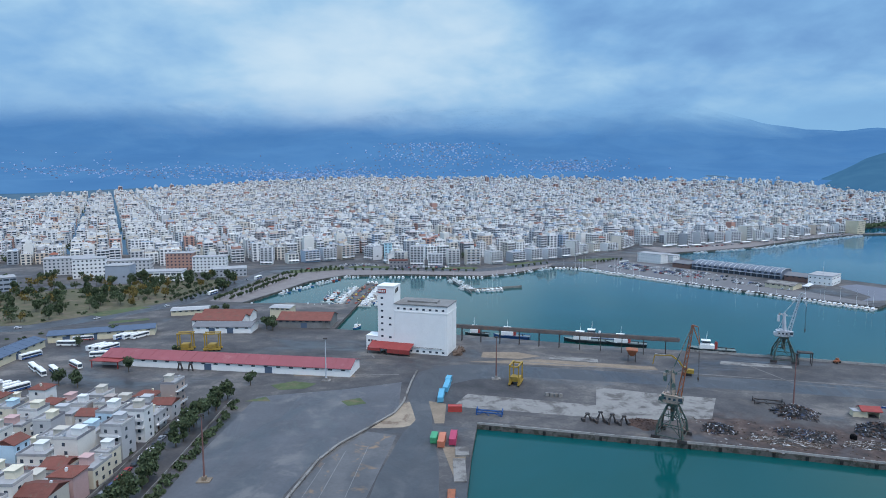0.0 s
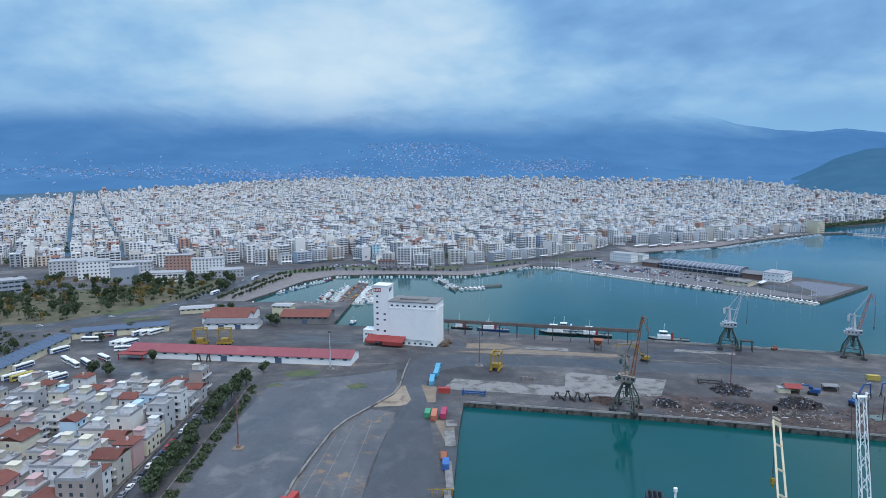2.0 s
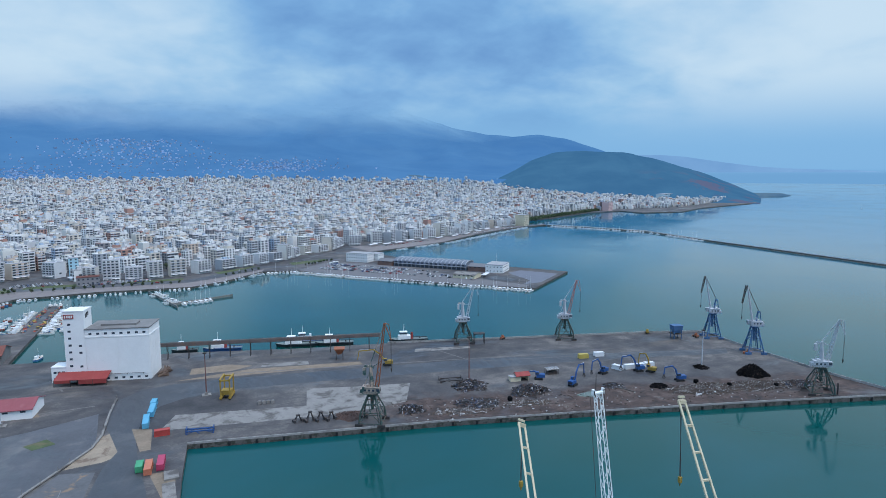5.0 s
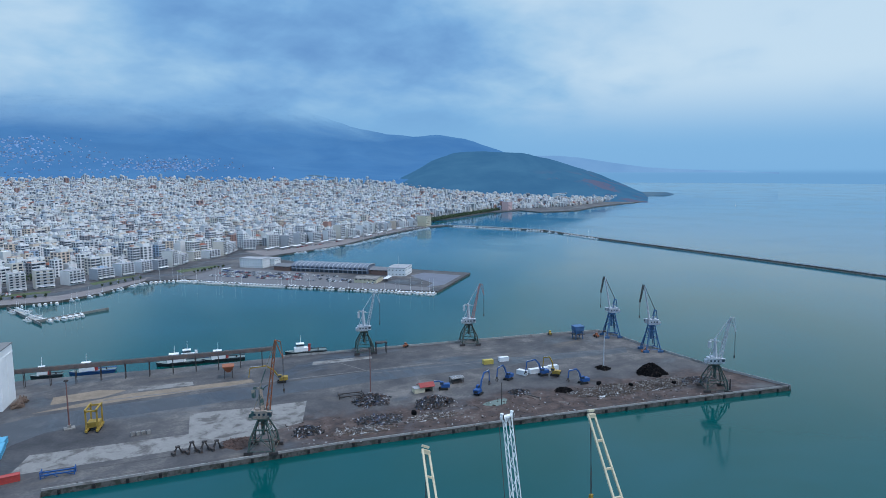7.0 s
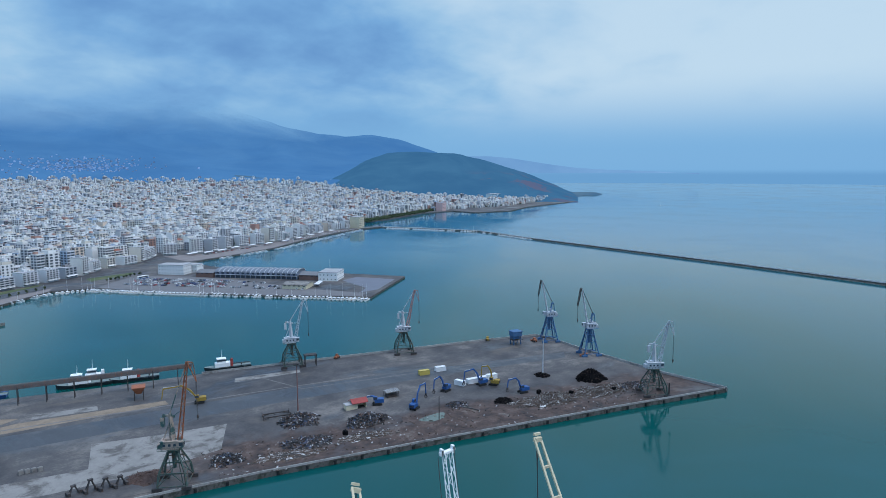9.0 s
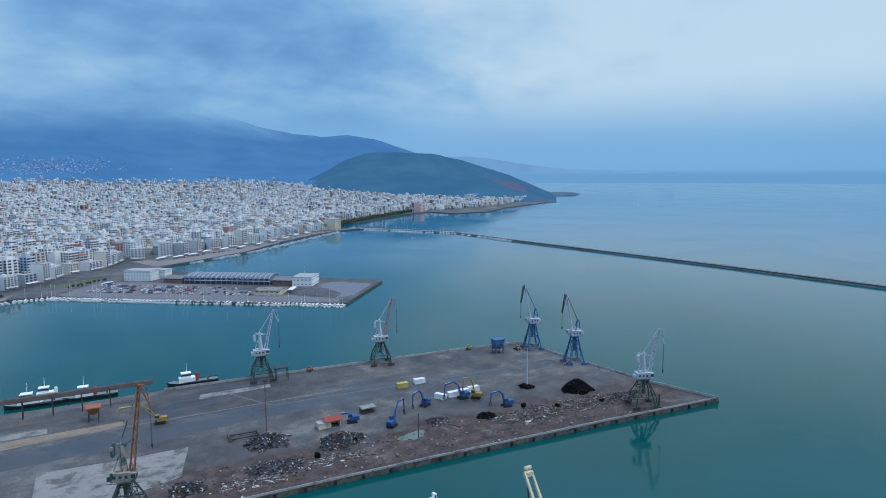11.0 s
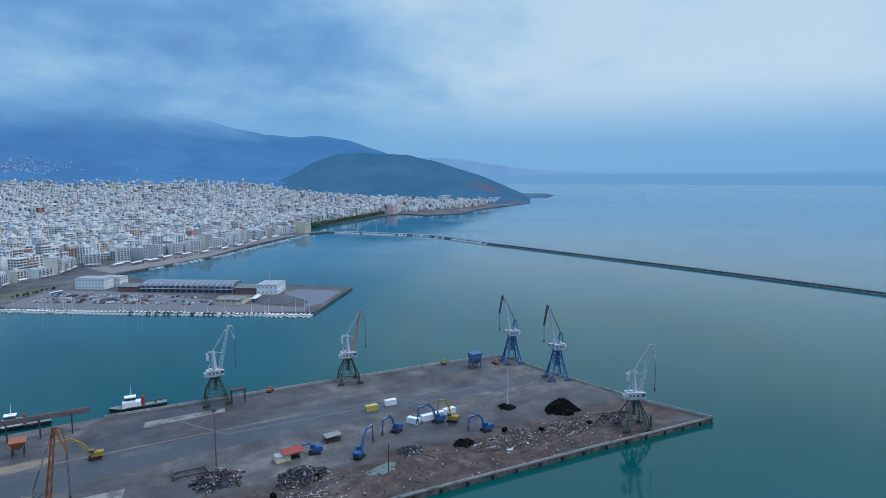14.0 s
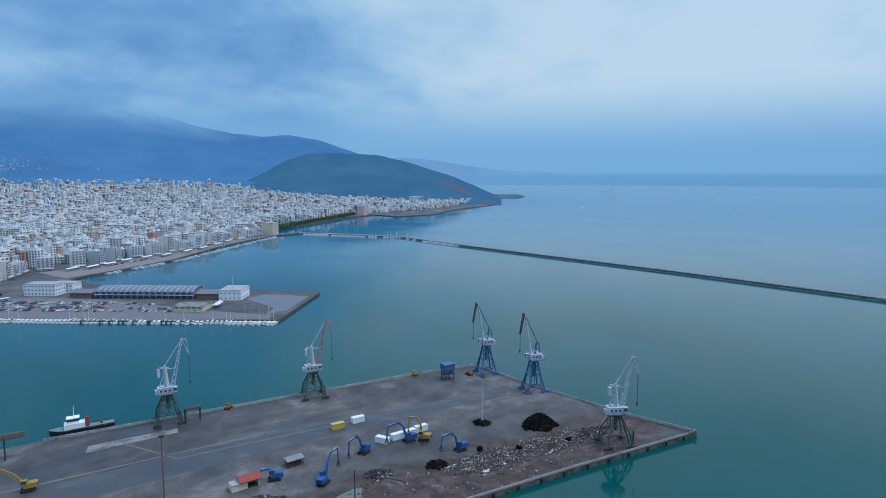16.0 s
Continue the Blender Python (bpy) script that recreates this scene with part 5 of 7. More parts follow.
part("rail", Geo().beam((-4.3, 0, 2.5), (4.8, 0, 2.5), 0.3), M_YELLOW, t)
solid("steel_plates", Geo().box(-1.3, -3.2, 0, 1.3, 3.2, 0.5).box(-1.1, -3, 0.5, 1.2, 2.8, 0.8), M_STEEL_RUST, "stack of rusty steel plates on the quay", "steel plates", turned(-11, 176.5, 2.36, -3))

# ---- scrap yard on the pier ----
def excavator(x, y, deg, mat, label, reach=1.0, up_=1.0, grab=True):
    t = thing("material_handler", label, "excavator", turned(x, y, 2, deg), "excavators")
    for cy in (-1.35, 1.35):
        part("track", Geo().box(-2.3, cy - 0.4, 0.004, 2.3, cy + 0.4, 0.55).box(-2.0, cy - 0.4, 0.55, 2.0, cy + 0.4, 0.95), M_RUBBER, t)
    part("chassis", Geo().box(-1.5, -1.0, 0.45, 1.5, 1.0, 1.3), M_BLACKSTEEL, t)
    body = part("body", Geo().box(-3.2, -1.4, 1.3, 1.2, 1.4, 2.7).box(-3.2, -1.4, 2.7, -0.4, 1.4, 3.1), mat, t)
    cab = part("cab", Geo().box(0.0, 0.3, 2.7, 1.9, 1.5, 4.4), mat, body)
    part("cab_window", Geo().box(1.9, 0.4, 3.1, 1.96, 1.4, 4.3).box(0.2, 1.5, 3.1, 1.8, 1.56, 4.2).box(0.2, 0.24, 3.1, 1.8, 0.3, 4.2), M_GLASS, cab)
    part("engine_grille", Geo().box(-3.26, -1.1, 1.5, -3.2, 1.1, 2.5), M_DARK, body)
    p0, p1 = Vector((1.0, -0.5, 2.4)), Vector((4.6 * reach, -0.5, 8.6 * up_))
    p2 = Vector((9.4 * reach, -0.5, 8.0 * up_))
    p3 = Vector((9.9 * reach, -0.5, 2.2))
    mid_ = p0.lerp(p1, 0.55) + Vector((-0.7, 0, 0.5))
    part("boom", Geo().beam(p0, mid_, 0.6, 0.75).beam(mid_, p1, 0.55, 0.7).beam(p1, p2.lerp(p1, 0.55), 0.5, 0.6), mat, t)
    part("stick", Geo().beam(p2.lerp(p1, 0.6), p2, 0.45, 0.55).beam(p2, p3 + Vector((0, 0, 1.6)), 0.4, 0.45), mat, t)
    part("ram", Geo().tube(p0 + Vector((0.6, 0, 0.2)), p0.lerp(p1, 0.7), 0.14, 0.1, 6).tube(p1, p2 + Vector((0, 0, 0.7)), 0.12, 0.1, 6), M_STEEL_GREY, t)
    if grab:
        g = Geo().box(p3.x - 0.35, -0.85, p3.z + 0.9, p3.x + 0.35, -0.15, p3.z + 1.7)
        for k in range(5):
            a = k * 2 * math.pi / 5
            g.beam((p3.x, -0.5, p3.z + 1), (p3.x + 0.9 * math.cos(a), -0.5 + 0.9 * math.sin(a), p3.z + 0.2), 0.2)
            g.beam((p3.x + 0.9 * math.cos(a), -0.5 + 0.9 * math.sin(a), p3.z + 0.2), (p3.x + 0.3 * math.cos(a), -0.5 + 0.3 * math.sin(a), p3.z - 0.7), 0.16)
        part("grapple", g, M_BLACKSTEEL, t)
    return t


excavator(187, 223, 25, M_BLUE, "blue material handler with its boom stretched forward", 1.15, 1.15)
excavator(214, 231.5, 195, M_BLUE, "blue material handler with raised boom and grapple", 1.0, 1.05)
excavator(234.5, 226, 170, M_BLUE, "blue scrap handler beside white containers", 1.1, 1.1)
excavator(239.5, 222, 120, M_YELLOW, "yellow tracked excavator with raised arm", 0.7, 1.15)
excavator(242.5, 204, 165, M_BLUE, "blue scrap handler beside the rubble field", 0.9, 0.95)
excavator(176.5, 239, 150, M_BLUE, "small blue excavator behind the site hut", 0.5, 0.5, False)
excavator(112, 298, 160, M_YELLOW, "yellow mobile crane with lattice boom by the road", 1.7, 1.1, False)

hut = thing("site_hut", "small open site hut with red sheet roof", "hut", turned(168, 242.5, 2, -12))
part("wall", Geo().box(-3.6, -2.2, 0, -3.3, 2.2, 2.8).box(-3.3, 1.9, 0, 3.2, 2.2, 2.8).box(2.9, -2.2, 0, 3.2, 1.9, 2.8).box(-3.3, -2.2, 0, -1.2, -1.9, 2.8), bpy.data.materials["cream_wall"], hut)
part("roof", Geo().gable(-3.8, -2.6, 3.6, 2.6, 3.0, 1.5, 0.4), M_RED, hut, "red sheet roof")
part("annexe", Geo().box(-7, -2.4, 0, -3.65, 1.2, 2.5), bpy.data.materials["cream_wall"], hut)
part("annexe_roof", Geo().box(-7.2, -2.6, 2.5, -3.62, 1.4, 2.68), M_FLATROOF, hut)
shelter = thing("open_shelter", "pale corrugated shelter on posts over scrap bins", "shelter", turned(188.5, 244, 2, -10))
part("roof", Geo().gable(-3.4, -2.1, 3.4, 2.1, 2.9, 0.5, 0.3), M_PALE, shelter)
for i in range(9):
    part("roof_rib", Geo().beam((-3.2 + i * 0.8, -2.3, 3.0), (-3.2 + i * 0.8, 0, 3.5), 0.14).beam((-3.2 + i * 0.8, 2.3, 3.0), (-3.2 + i * 0.8, 0, 3.5), 0.14), M_STEEL_GREY, shelter)
for cx in (-3.2, 0, 3.2):
    for cy in (-1.9, 1.9):
        part("post", Geo().beam((cx, cy, 0), (cx, cy, 2.8), 0.2), M_BLACKSTEEL, shelter)
part("bin", Geo().box(-2.8, -1.6, 0, 2.8, 1.6, 1.5), M_BLACKSTEEL, shelter)

M_SCRAP = material("scrap_metal", (0.1, 0.09, 0.09), 0.55, metal=0.3, vary=0.4, size=1, fine=0.2, bump=0, palette=[(0, (0.03, 0.027, 0.028)), (0.4, (0.085, 0.05, 0.038)), (0.55, (0.1, 0.095, 0.1)), (0.7, (0.05, 0.07, 0.12)), (0.76, (0.025, 0.028, 0.032)), (0.93, (0.4, 0.4, 0.42))])
M_RUBBLE = material("mixed_rubble", (0.3, 0.26, 0.22), 0.9, vary=0.3, size=1, fine=0.2, bump=0, palette=[(0, (0.06, 0.043, 0.035)), (0.35, (0.1, 0.07, 0.055)), (0.6, (0.15, 0.125, 0.11)), (0.66, (0.05, 0.046, 0.046)), (0.82, (0.34, 0.32, 0.31)), (0.94, (0.5, 0.5, 0.5))])
M_COAL = material("black_scrap", (0.02, 0.02, 0.022), 1.0, spec=0.05, vary=0.5, size=1, fine=0.2, bump=0, palette=[(0, (0.008, 0.008, 0.009)), (0.6, (0.016, 0.014, 0.014)), (0.92, (0.045, 0.034, 0.03))])


def heap(label, x, y, r, h, n, mat, seed, long_=1.0, deg=0.0, piece=0.7):
    """A heap of many separate angular pieces on a low core."""
    q = random.Random(seed)
    g = Geo()
    m = pose(x, y, 2, 0, 0, deg)
    rim = 26
    wob = [q.uniform(0.75, 1.15) for _ in range(rim)]
    rings = [[m @ Vector((r * long_ * s * wob[i] * math.cos(2 * math.pi * i / rim), r * s * wob[i] * math.sin(2 * math.pi * i / rim), h * (1 - s ** 1.4) * q.uniform(0.7, 1.05) - 0.02)) for i in range(rim)] for s in (1.0, 0.75, 0.5, 0.25)]
    for a, b in zip(rings[:-1], rings[1:]):
        for i in range(rim):
            j = (i + 1) % rim
            g.quad([a[i], a[j], b[j]]).quad([a[i], b[j], b[i]])
    g.quad(rings[-1])
    for _ in range(int(n * 1.8)):
        s = math.sqrt(q.random())
        a = q.uniform(0, 2 * math.pi)
        i = int(a / (2 * math.pi) * rim) % rim
        p = m @ Vector((r * long_ * s * wob[i] * math.cos(a), r * s * wob[i] * math.sin(a), h * (1 - s ** 1.4) * 0.9 + q.uniform(-0.1, 0.25)))
        k = piece * q.uniform(0.2, 0.85)
        turn = Matrix.Translation(p) @ Euler((q.uniform(-0.9, 0.9), q.uniform(-0.9, 0.9), q.uniform(0, 6.3))).to_matrix().to_4x4()
        g.box(-k, -k * q.uniform(0.1, 0.6), -k * 0.12, k, k * q.uniform(0.1, 0.6), k * q.uniform(0.1, 0.5), turn=turn)
    return solid("scrap_heap" if mat is not M_RUBBLE else "rubble_heap", g, mat, label, "scrap heap", kind="stuff")


heap("heap of twisted grey and black scrap metal round a mast", 138, 245, 8, 4.0, 520, M_SCRAP, 1, 1.2, -17, 0.9)
heap("tangled heap of black and grey steel scrap", 161, 225, 7.5, 4.2, 520, M_SCRAP, 2, 1.3, -17, 1.0)
heap("low spread of mixed scrap metal on earth", 130, 222, 6.5, 2.2, 420, M_SCRAP, 3, 1.8, -17, 0.8)
heap("small dark scrap heap near the crane", 98, 229, 5.5, 2.4, 320, M_SCRAP, 4, 1.3, -17, 0.8)
heap("brown earth heap beside the green crane", 70, 234, 6, 2.0, 140, material("brown_earth", (0.09, 0.055, 0.045), 0.95, vary=0.4, size=1.5, fine=0.3, bump=0), 5, 1.4, -17, 0.5)
heap("small heap of rusty brown scrap", 205.5, 213, 4.5, 1.6, 220, M_SCRAP, 6, 1.3, -17, 0.6)
heap("ring of dark scrap round a mast foot", 271, 215.5, 4.5, 1.4, 200, M_COAL, 7, 1.0, 0, 0.6)
heap("tall heap of black tyre-like scrap", 286, 194, 7.0, 6.2, 700, M_COAL, 8, 1.2, -17, 0.9)
heap("small black scrap heap beside the rubble", 226, 202, 4.0, 1.6, 160, M_COAL, 9, 1.3, -17, 0.6)
heap("long field of brown and white scrap rubble", 245, 188.5, 8.5, 1.6, 2300, M_RUBBLE, 10, 2.5, -17, 0.42)
heap("long field of brown and white scrap rubble", 275, 179.5, 8.0, 1.8, 1900, M_RUBBLE, 11, 2.2, -17, 0.42)
heap("scattered dark scrap under the crane", 296, 172, 5.5, 1.8, 380, M_SCRAP, 12, 2.0, -17, 0.7)
heap("scattered pale rubble on the earth", 118, 217, 5.0, 0.7, 380, M_RUBBLE, 13, 3.0, -17, 0.4)
heap("scattered pale rubble on the earth", 152, 212, 4.5, 0.6, 320, M_RUBBLE, 14, 3.0, -17, 0.4)
bits = Geo()
for _ in range(900):
    x = rng.uniform(90, 300)
    q = rng.uniform(4, 36)
    y = 234.6 - 0.2936 * x + q
    k = rng.uniform(0.1, 0.45)
    bits.box(-k, -k * 0.6, 0, k, k * 0.6, k * 0.7, turn=pose(x, y, 2.0, rng.uniform(-20, 20), rng.uniform(-20, 20), rng.uniform(0, 180)))
solid("scattered_debris", bits, M_RUBBLE, "small debris scattered over the earth yard", "debris", kind="stuff")
for x, y in ((146, 219), (165, 221), (247.5, 197.5), (259, 186), (280, 175)):
    solid("scrap_bale", Geo().box(-0.9, -0.9, 0, 0.9, 0.9, 1.5).box(-0.6, -1.1, 0.3, 0.7, 1.0, 1.9), M_COAL, "dark compacted scrap bale", "scrap bale", turned(x, y, 2, rng.uniform(0, 90)), "scrap bales")
hose = Geo()
pts = [(205, 214), (206, 209), (207.5, 204), (208.5, 200.5), (206.5, 199)]
for a, b in zip(pts[:-1], pts[1:]):
    hose.tube((*a, 2.3), (*b, 2.3), 0.3, 0.3, 6)
solid("pipe_run", hose, M_PALE, "bent pale pipe lying on the earth", "pipe")
pud = [(187 + 6.5 * math.cos(a) * (1 + 0.25 * math.sin(3 * a)), 208.5 + 4.2 * math.sin(a) * (1 + 0.2 * math.cos(2 * a))) for a in np.linspace(0, 2 * math.pi, 30, endpoint=False)]
sheet("puddle", pud, 2.012, material("puddle_water", (0.1, 0.13, 0.11), 0.06, vary=0.3, size=3, fine=0.8, bump=0, spec=0.6), "shallow greenish puddle on the earth", "puddle")
solid("yard_post", Geo().tube((0, 0, 0), (0, 0, 11), 0.22, 0.16), M_BLACKSTEEL, "thin dark post beside the puddle", "post", turned(187.5, 205.5))
solid("yard_post", Geo().tube((0, 0, 0), (0, 0, 6), 0.4, 0.35), M_BLACKSTEEL, "short dark pile by the quay edge", "post", turned(296.5, 153.5))
for x, y, c in ((201.5, 317.5, M_STEEL_RUST), (299, 286.5, M_YELLOW), (320.5, 264, M_STEEL_RUST), (318.5, 222, M_STEEL_RUST)):
    t = thing("wheel_loader", "small rusty yellow wheel loader on the pier", "loader", turned(x, y, 2, rng.uniform(0, 180)), "wheel loaders")
    part("body", Geo().box(-2, -0.8, 0.6, 1.4, 0.8, 1.7), c, t)
    part("cab", Geo().box(-0.6, -0.7, 1.7, 0.6, 0.7, 2.8), c, t)
    part("bucket", Geo().box(2.0, -1.1, 0.1, 2.9, 1.1, 1.0).beam((1.2, 0, 1.2), (2.3, 0, 0.6), 0.3), c, t)
    for cx in (-1.3, 1.1):
        for cy in (-0.95, 0.95):
            part("wheel", Geo().tube((cx, cy - 0.2, 0.6), (cx, cy + 0.2, 0.6), 0.6, 0.6, 10), M_RUBBER, t)


# ---- vessels ----
def hull(g, L, B, z0, z1, bow=0.3, mi=0):
    """A ship's hull, bow towards +x, from below the water to the deck."""
    st = [(-0.5, 0.82), (-0.42, 0.95), (-0.1, 1.0), (0.2, 0.97), (0.36, 0.72), (0.46, 0.32), (0.5, 0.02)]
    k = len(g.v)
    for x, b in st:
        zz = z1 + max(0, x - 0.15) * L * bow * 0.25
        g.v += [(x * L * 0.96, -b * B * 0.40, z0), (x * L, -b * B / 2, zz), (x * L, b * B / 2, zz), (x * L * 0.96, b * B * 0.40, z0)]
    for i in range(len(st) - 1):
        a, c = k + 4 * i, k + 4 * (i + 1)
        g.f += [(a, c, c + 1, a + 1), (a + 1, c + 1, c + 2, a + 2), (a + 2, c + 2, c + 3, a + 3)]
        g.m += [mi, mi + 1, mi]
    g.f += [(k, k + 1, k + 2, k + 3)]
    g.m += [mi]
    return g


M_DECK = material("grey_green_deck", (0.16, 0.2, 0.19), 0.7, vary=0.25, size=3, fine=0.5)
M_HULLBLACK = material("black_hull", (0.025, 0.03, 0.035), 0.5, vary=0.3, size=4, fine=0.6)
M_HULLBLUE = material("blue_hull", (0.03, 0.08, 0.22), 0.4, vary=0.2, size=4, fine=0.6)


def tug(x, y, deg, L, label, mat=None, funnel=None):
    t = thing("tugboat", label, "tugboat", turned(x, y, 0, deg), "moored tugs")
    mat = mat or M_HULLBLACK
    part("hull", hull(Geo(), L, L * 0.27, -1.0, 1.7), (mat, M_DECK), t)
    b = L * 0.27
    part("bulwark", Geo().beam((-L * 0.5, -b * 0.42, 2.0), (L * 0.2, -b * 0.49, 2.1), 0.7, 0.2).beam((-L * 0.5, b * 0.42, 2.0), (L * 0.2, b * 0.49, 2.1), 0.7, 0.2), mat, t)
    cab = part("deckhouse", Geo().box(-L * 0.05, -b * 0.3, 1.7, L * 0.27, b * 0.3, 4.2).box(L * 0.04, -b * 0.24, 4.2, L * 0.22, b * 0.24, 6.6).box(L * 0.03, -b * 0.28, 6.6, L * 0.23, b * 0.28, 6.8), M_WHITE, t)
    part("wheelhouse_window", Geo().box(L * 0.036, -b * 0.245, 5.2, L * 0.224, b * 0.245, 6.2), M_GLASS, cab)
    part("funnel", Geo().tube((-L * 0.08, 0, 1.7), (-L * 0.09, 0, 6.0), 1.0, 0.8, 10), funnel or M_RED, t)
    part("mast", Geo().tube((L * 0.12, 0, 6.6), (L * 0.11, 0, 12), 0.18, 0.08, 6).beam((L * 0.115, -1.2, 9.5), (L * 0.115, 1.2, 9.5), 0.12), M_WHITE, t)
    part("tow_bitt", Geo().tube((-L * 0.3, 0, 1.7), (-L * 0.3, 0, 2.9), 0.4, 0.4, 8), M_BLACKSTEEL, t)
    for k in range(5):
        part("tyre_fender", Geo().tube((-L * 0.4 + k * L * 0.16, -b * 0.52, 1.1), (-L * 0.4 + k * L * 0.16, -b * 0.46, 1.1), 0.5, 0.5, 8), M_RUBBER, t)
    return t


tug(9, 386, 163, 16, "small white and black tugboat moored at the quay")
tug(31, 380, 163, 24, "blue hulled tugboat with white wheelhouse at the quay", M_HULLBLUE)
tug(76, 369, 163, 27, "black hulled tugboat with tall white bridge", None, M_WHITE)
tug(84, 374, 163, 24, "white tugboat moored outside another tug", M_HULLBLUE, M_WHITE)
tug(99, 361.5, 163, 25, "dark hulled tugboat with white deckhouse")
tug(146, 347.5, 163, 26, "black tugboat with red and white funnel at the quay")

ship = thing("cargo_ship", "cream cargo ship with deck cranes moored in the basin", "ship", turned(88, 77, -7.0, -16))
part("hull", hull(Geo(), 120, 19, -2, 7.5), (M_HULLBLACK, M_DECK), ship)
cream = material("ship_cream", (0.66, 0.6, 0.48), 0.6, vary=0.15, size=4, fine=0.6, stain=((0.35, 0.2, 0.12), 3, 0.62, 0.75))
bridge = part("bridge", Geo().box(-55, -8, 7.5, -41, 8, 20).box(-54, -8.6, 20, -42, 8.6, 27).box(-53, -9.2, 27, -43, 9.2, 30).box(-52.5, -7, 30, -44, 7, 33), cream, ship)
part("bridge_window", Geo().box(-43.05, -8.8, 28.2, -42.9, 8.8, 29.4), M_GLASS, bridge)
fun = part("funnel", Geo().box(-52, -2.4, 33, -47.5, 2.4, 38), M_HULLBLACK, bridge, "black painted funnel")
for k in range(3):
    part("exhaust", Geo().tube((-51 + k * 1.2, -1, 38), (-51.3 + k * 1.2, -1.1, 40.2), 0.4, 0.45), M_DARK, fun)
part("funnel_mark", Geo().tube((-49.7, -2.5, 35.6), (-49.7, -2.4, 35.6), 1.0, 1.0, 12), M_DARK, fun)
part("radar_mast", Geo().beam((-45, 0, 33), (-45, 0, 40), 0.5).beam((-45, -2, 37), (-45, 2, 37), 0.3).tube((-45, 0, 40), (-45, 0, 41), 0.5, 0.5), M_WHITE, bridge)
for x in (-30, -8, 14, 34):
    part("hatch", Geo().box(x - 8, -6, 7.5, x + 8, 6, 9.6), M_DECK, ship)
gear = material("derrick_cream", (0.6, 0.52, 0.36), 0.6, vary=0.2, size=3, fine=0.5, stain=((0.3, 0.18, 0.1), 2, 0.6, 0.75))


def derrick(base, tip, mat, wide0, wide1, label):
    c = thing("ship_derrick", label, "crane", turned(0, 0, 0, 0), "derricks over the basin")
    base, tip = Vector(base), Vector(tip)
    d = (tip - base).normalized()
    s = d.cross(Vector((0, 1, 0.2))).normalized()
    for k in (-1, 1):
        part("boom_arm", Geo().beam(base + s * k * wide0 / 2, tip + s * k * wide1 / 2, 0.55, 0.55), mat, c)
    for q in (0.0, 0.2, 0.4, 0.6, 0.8, 0.985):
        w0 = wide0 + (wide1 - wide0) * q
        p = base.lerp(tip, q)
        part("crosspiece", Geo().beam(p - s * w0 / 2, p + s * w0 / 2, 0.55 if q < 0.9 else 1.1), mat, c)
    part("head", Geo().beam(tip - s * wide1 / 2 + Vector((0, 0, 0.9)), tip + s * wide1 / 2 + Vector((0, 0, 0.9)), 0.6), mat, c)
    for k in (-0.25, 0.25):
        part("rope", Geo().beam(tip + s * k, (tip.x - 1.2 + k, tip.y - 2.0, 22), 0.14), M_BLACKSTEEL, c)
    part("hook_block", Geo().box(-0.5, -0.4, -1.4, 0.5, 0.4, 0.4).tube((0, 0, -2.6), (0, 0, -1.4), 0.12, 0.3), M_YELLOW, c, at=pose(tip.x - 1.2, tip.y - 2.0, 22))
    part("pedestal", Geo().tube((base.x, base.y, 5), base, 1.6, 1.4, 12).box(base.x - 2, base.y - 2, base.z - 2.5, base.x + 2, base.y + 2, base.z + 1.5), mat, c)
    return c


derrick((76, 92, 14), (86.4, 117.6, 39.2), gear, 3.4, 2.4, "worn cream ship's derrick with twin boom arms")
derrick((126, 78, 14), (130.4, 98.9, 45.4), gear, 4.0, 2.4, "pale cream ship's derrick with hanging yellow hook")
lat = thing("lattice_crane", "white lattice boom of a mobile harbour crane", "crane", turned(0, 0, 0, 0))
p0, p1 = Vector((86.5, 75, 8)), Vector((89.7, 88, 57.5))
part("boom", Geo().lattice(p0, p1, 2.3, 1.6, 20, 0.17), M_WHITE, lat)
part("boom_head", Geo().box(-1.3, -0.5, 0, 1.3, 0.5, 0.4), M_WHITE, lat, at=Matrix.Translation(p1))
for k in (-1, 1):
    hd = part("sheave_housing", Geo().box(k * 1.5 - 0.25, -0.4, -0.3, k * 1.5 + 0.25, 0.4, 1.2).beam((k * 1.0, 0, 0.3), (k * 2.0, 0, 0.3), 0.5), M_WHITE, lat, at=Matrix.Translation(p1))
    part("sheave", Geo().box(k * 1.5 - 0.15, -0.45, -0.2, k * 1.5 + 0.15, 0.45, 1.0), M_DARK, hd)
    part("cable", Geo().beam((k * 2.2, 0.3, -0.5), (k * 2.6 - 3.0, -10, -46), 0.1), M_BLACKSTEEL, lat, at=Matrix.Translation(p1))
part("carrier", Geo().box(82, 70, 7.5, 91, 79, 10), M_WHITE, lat)
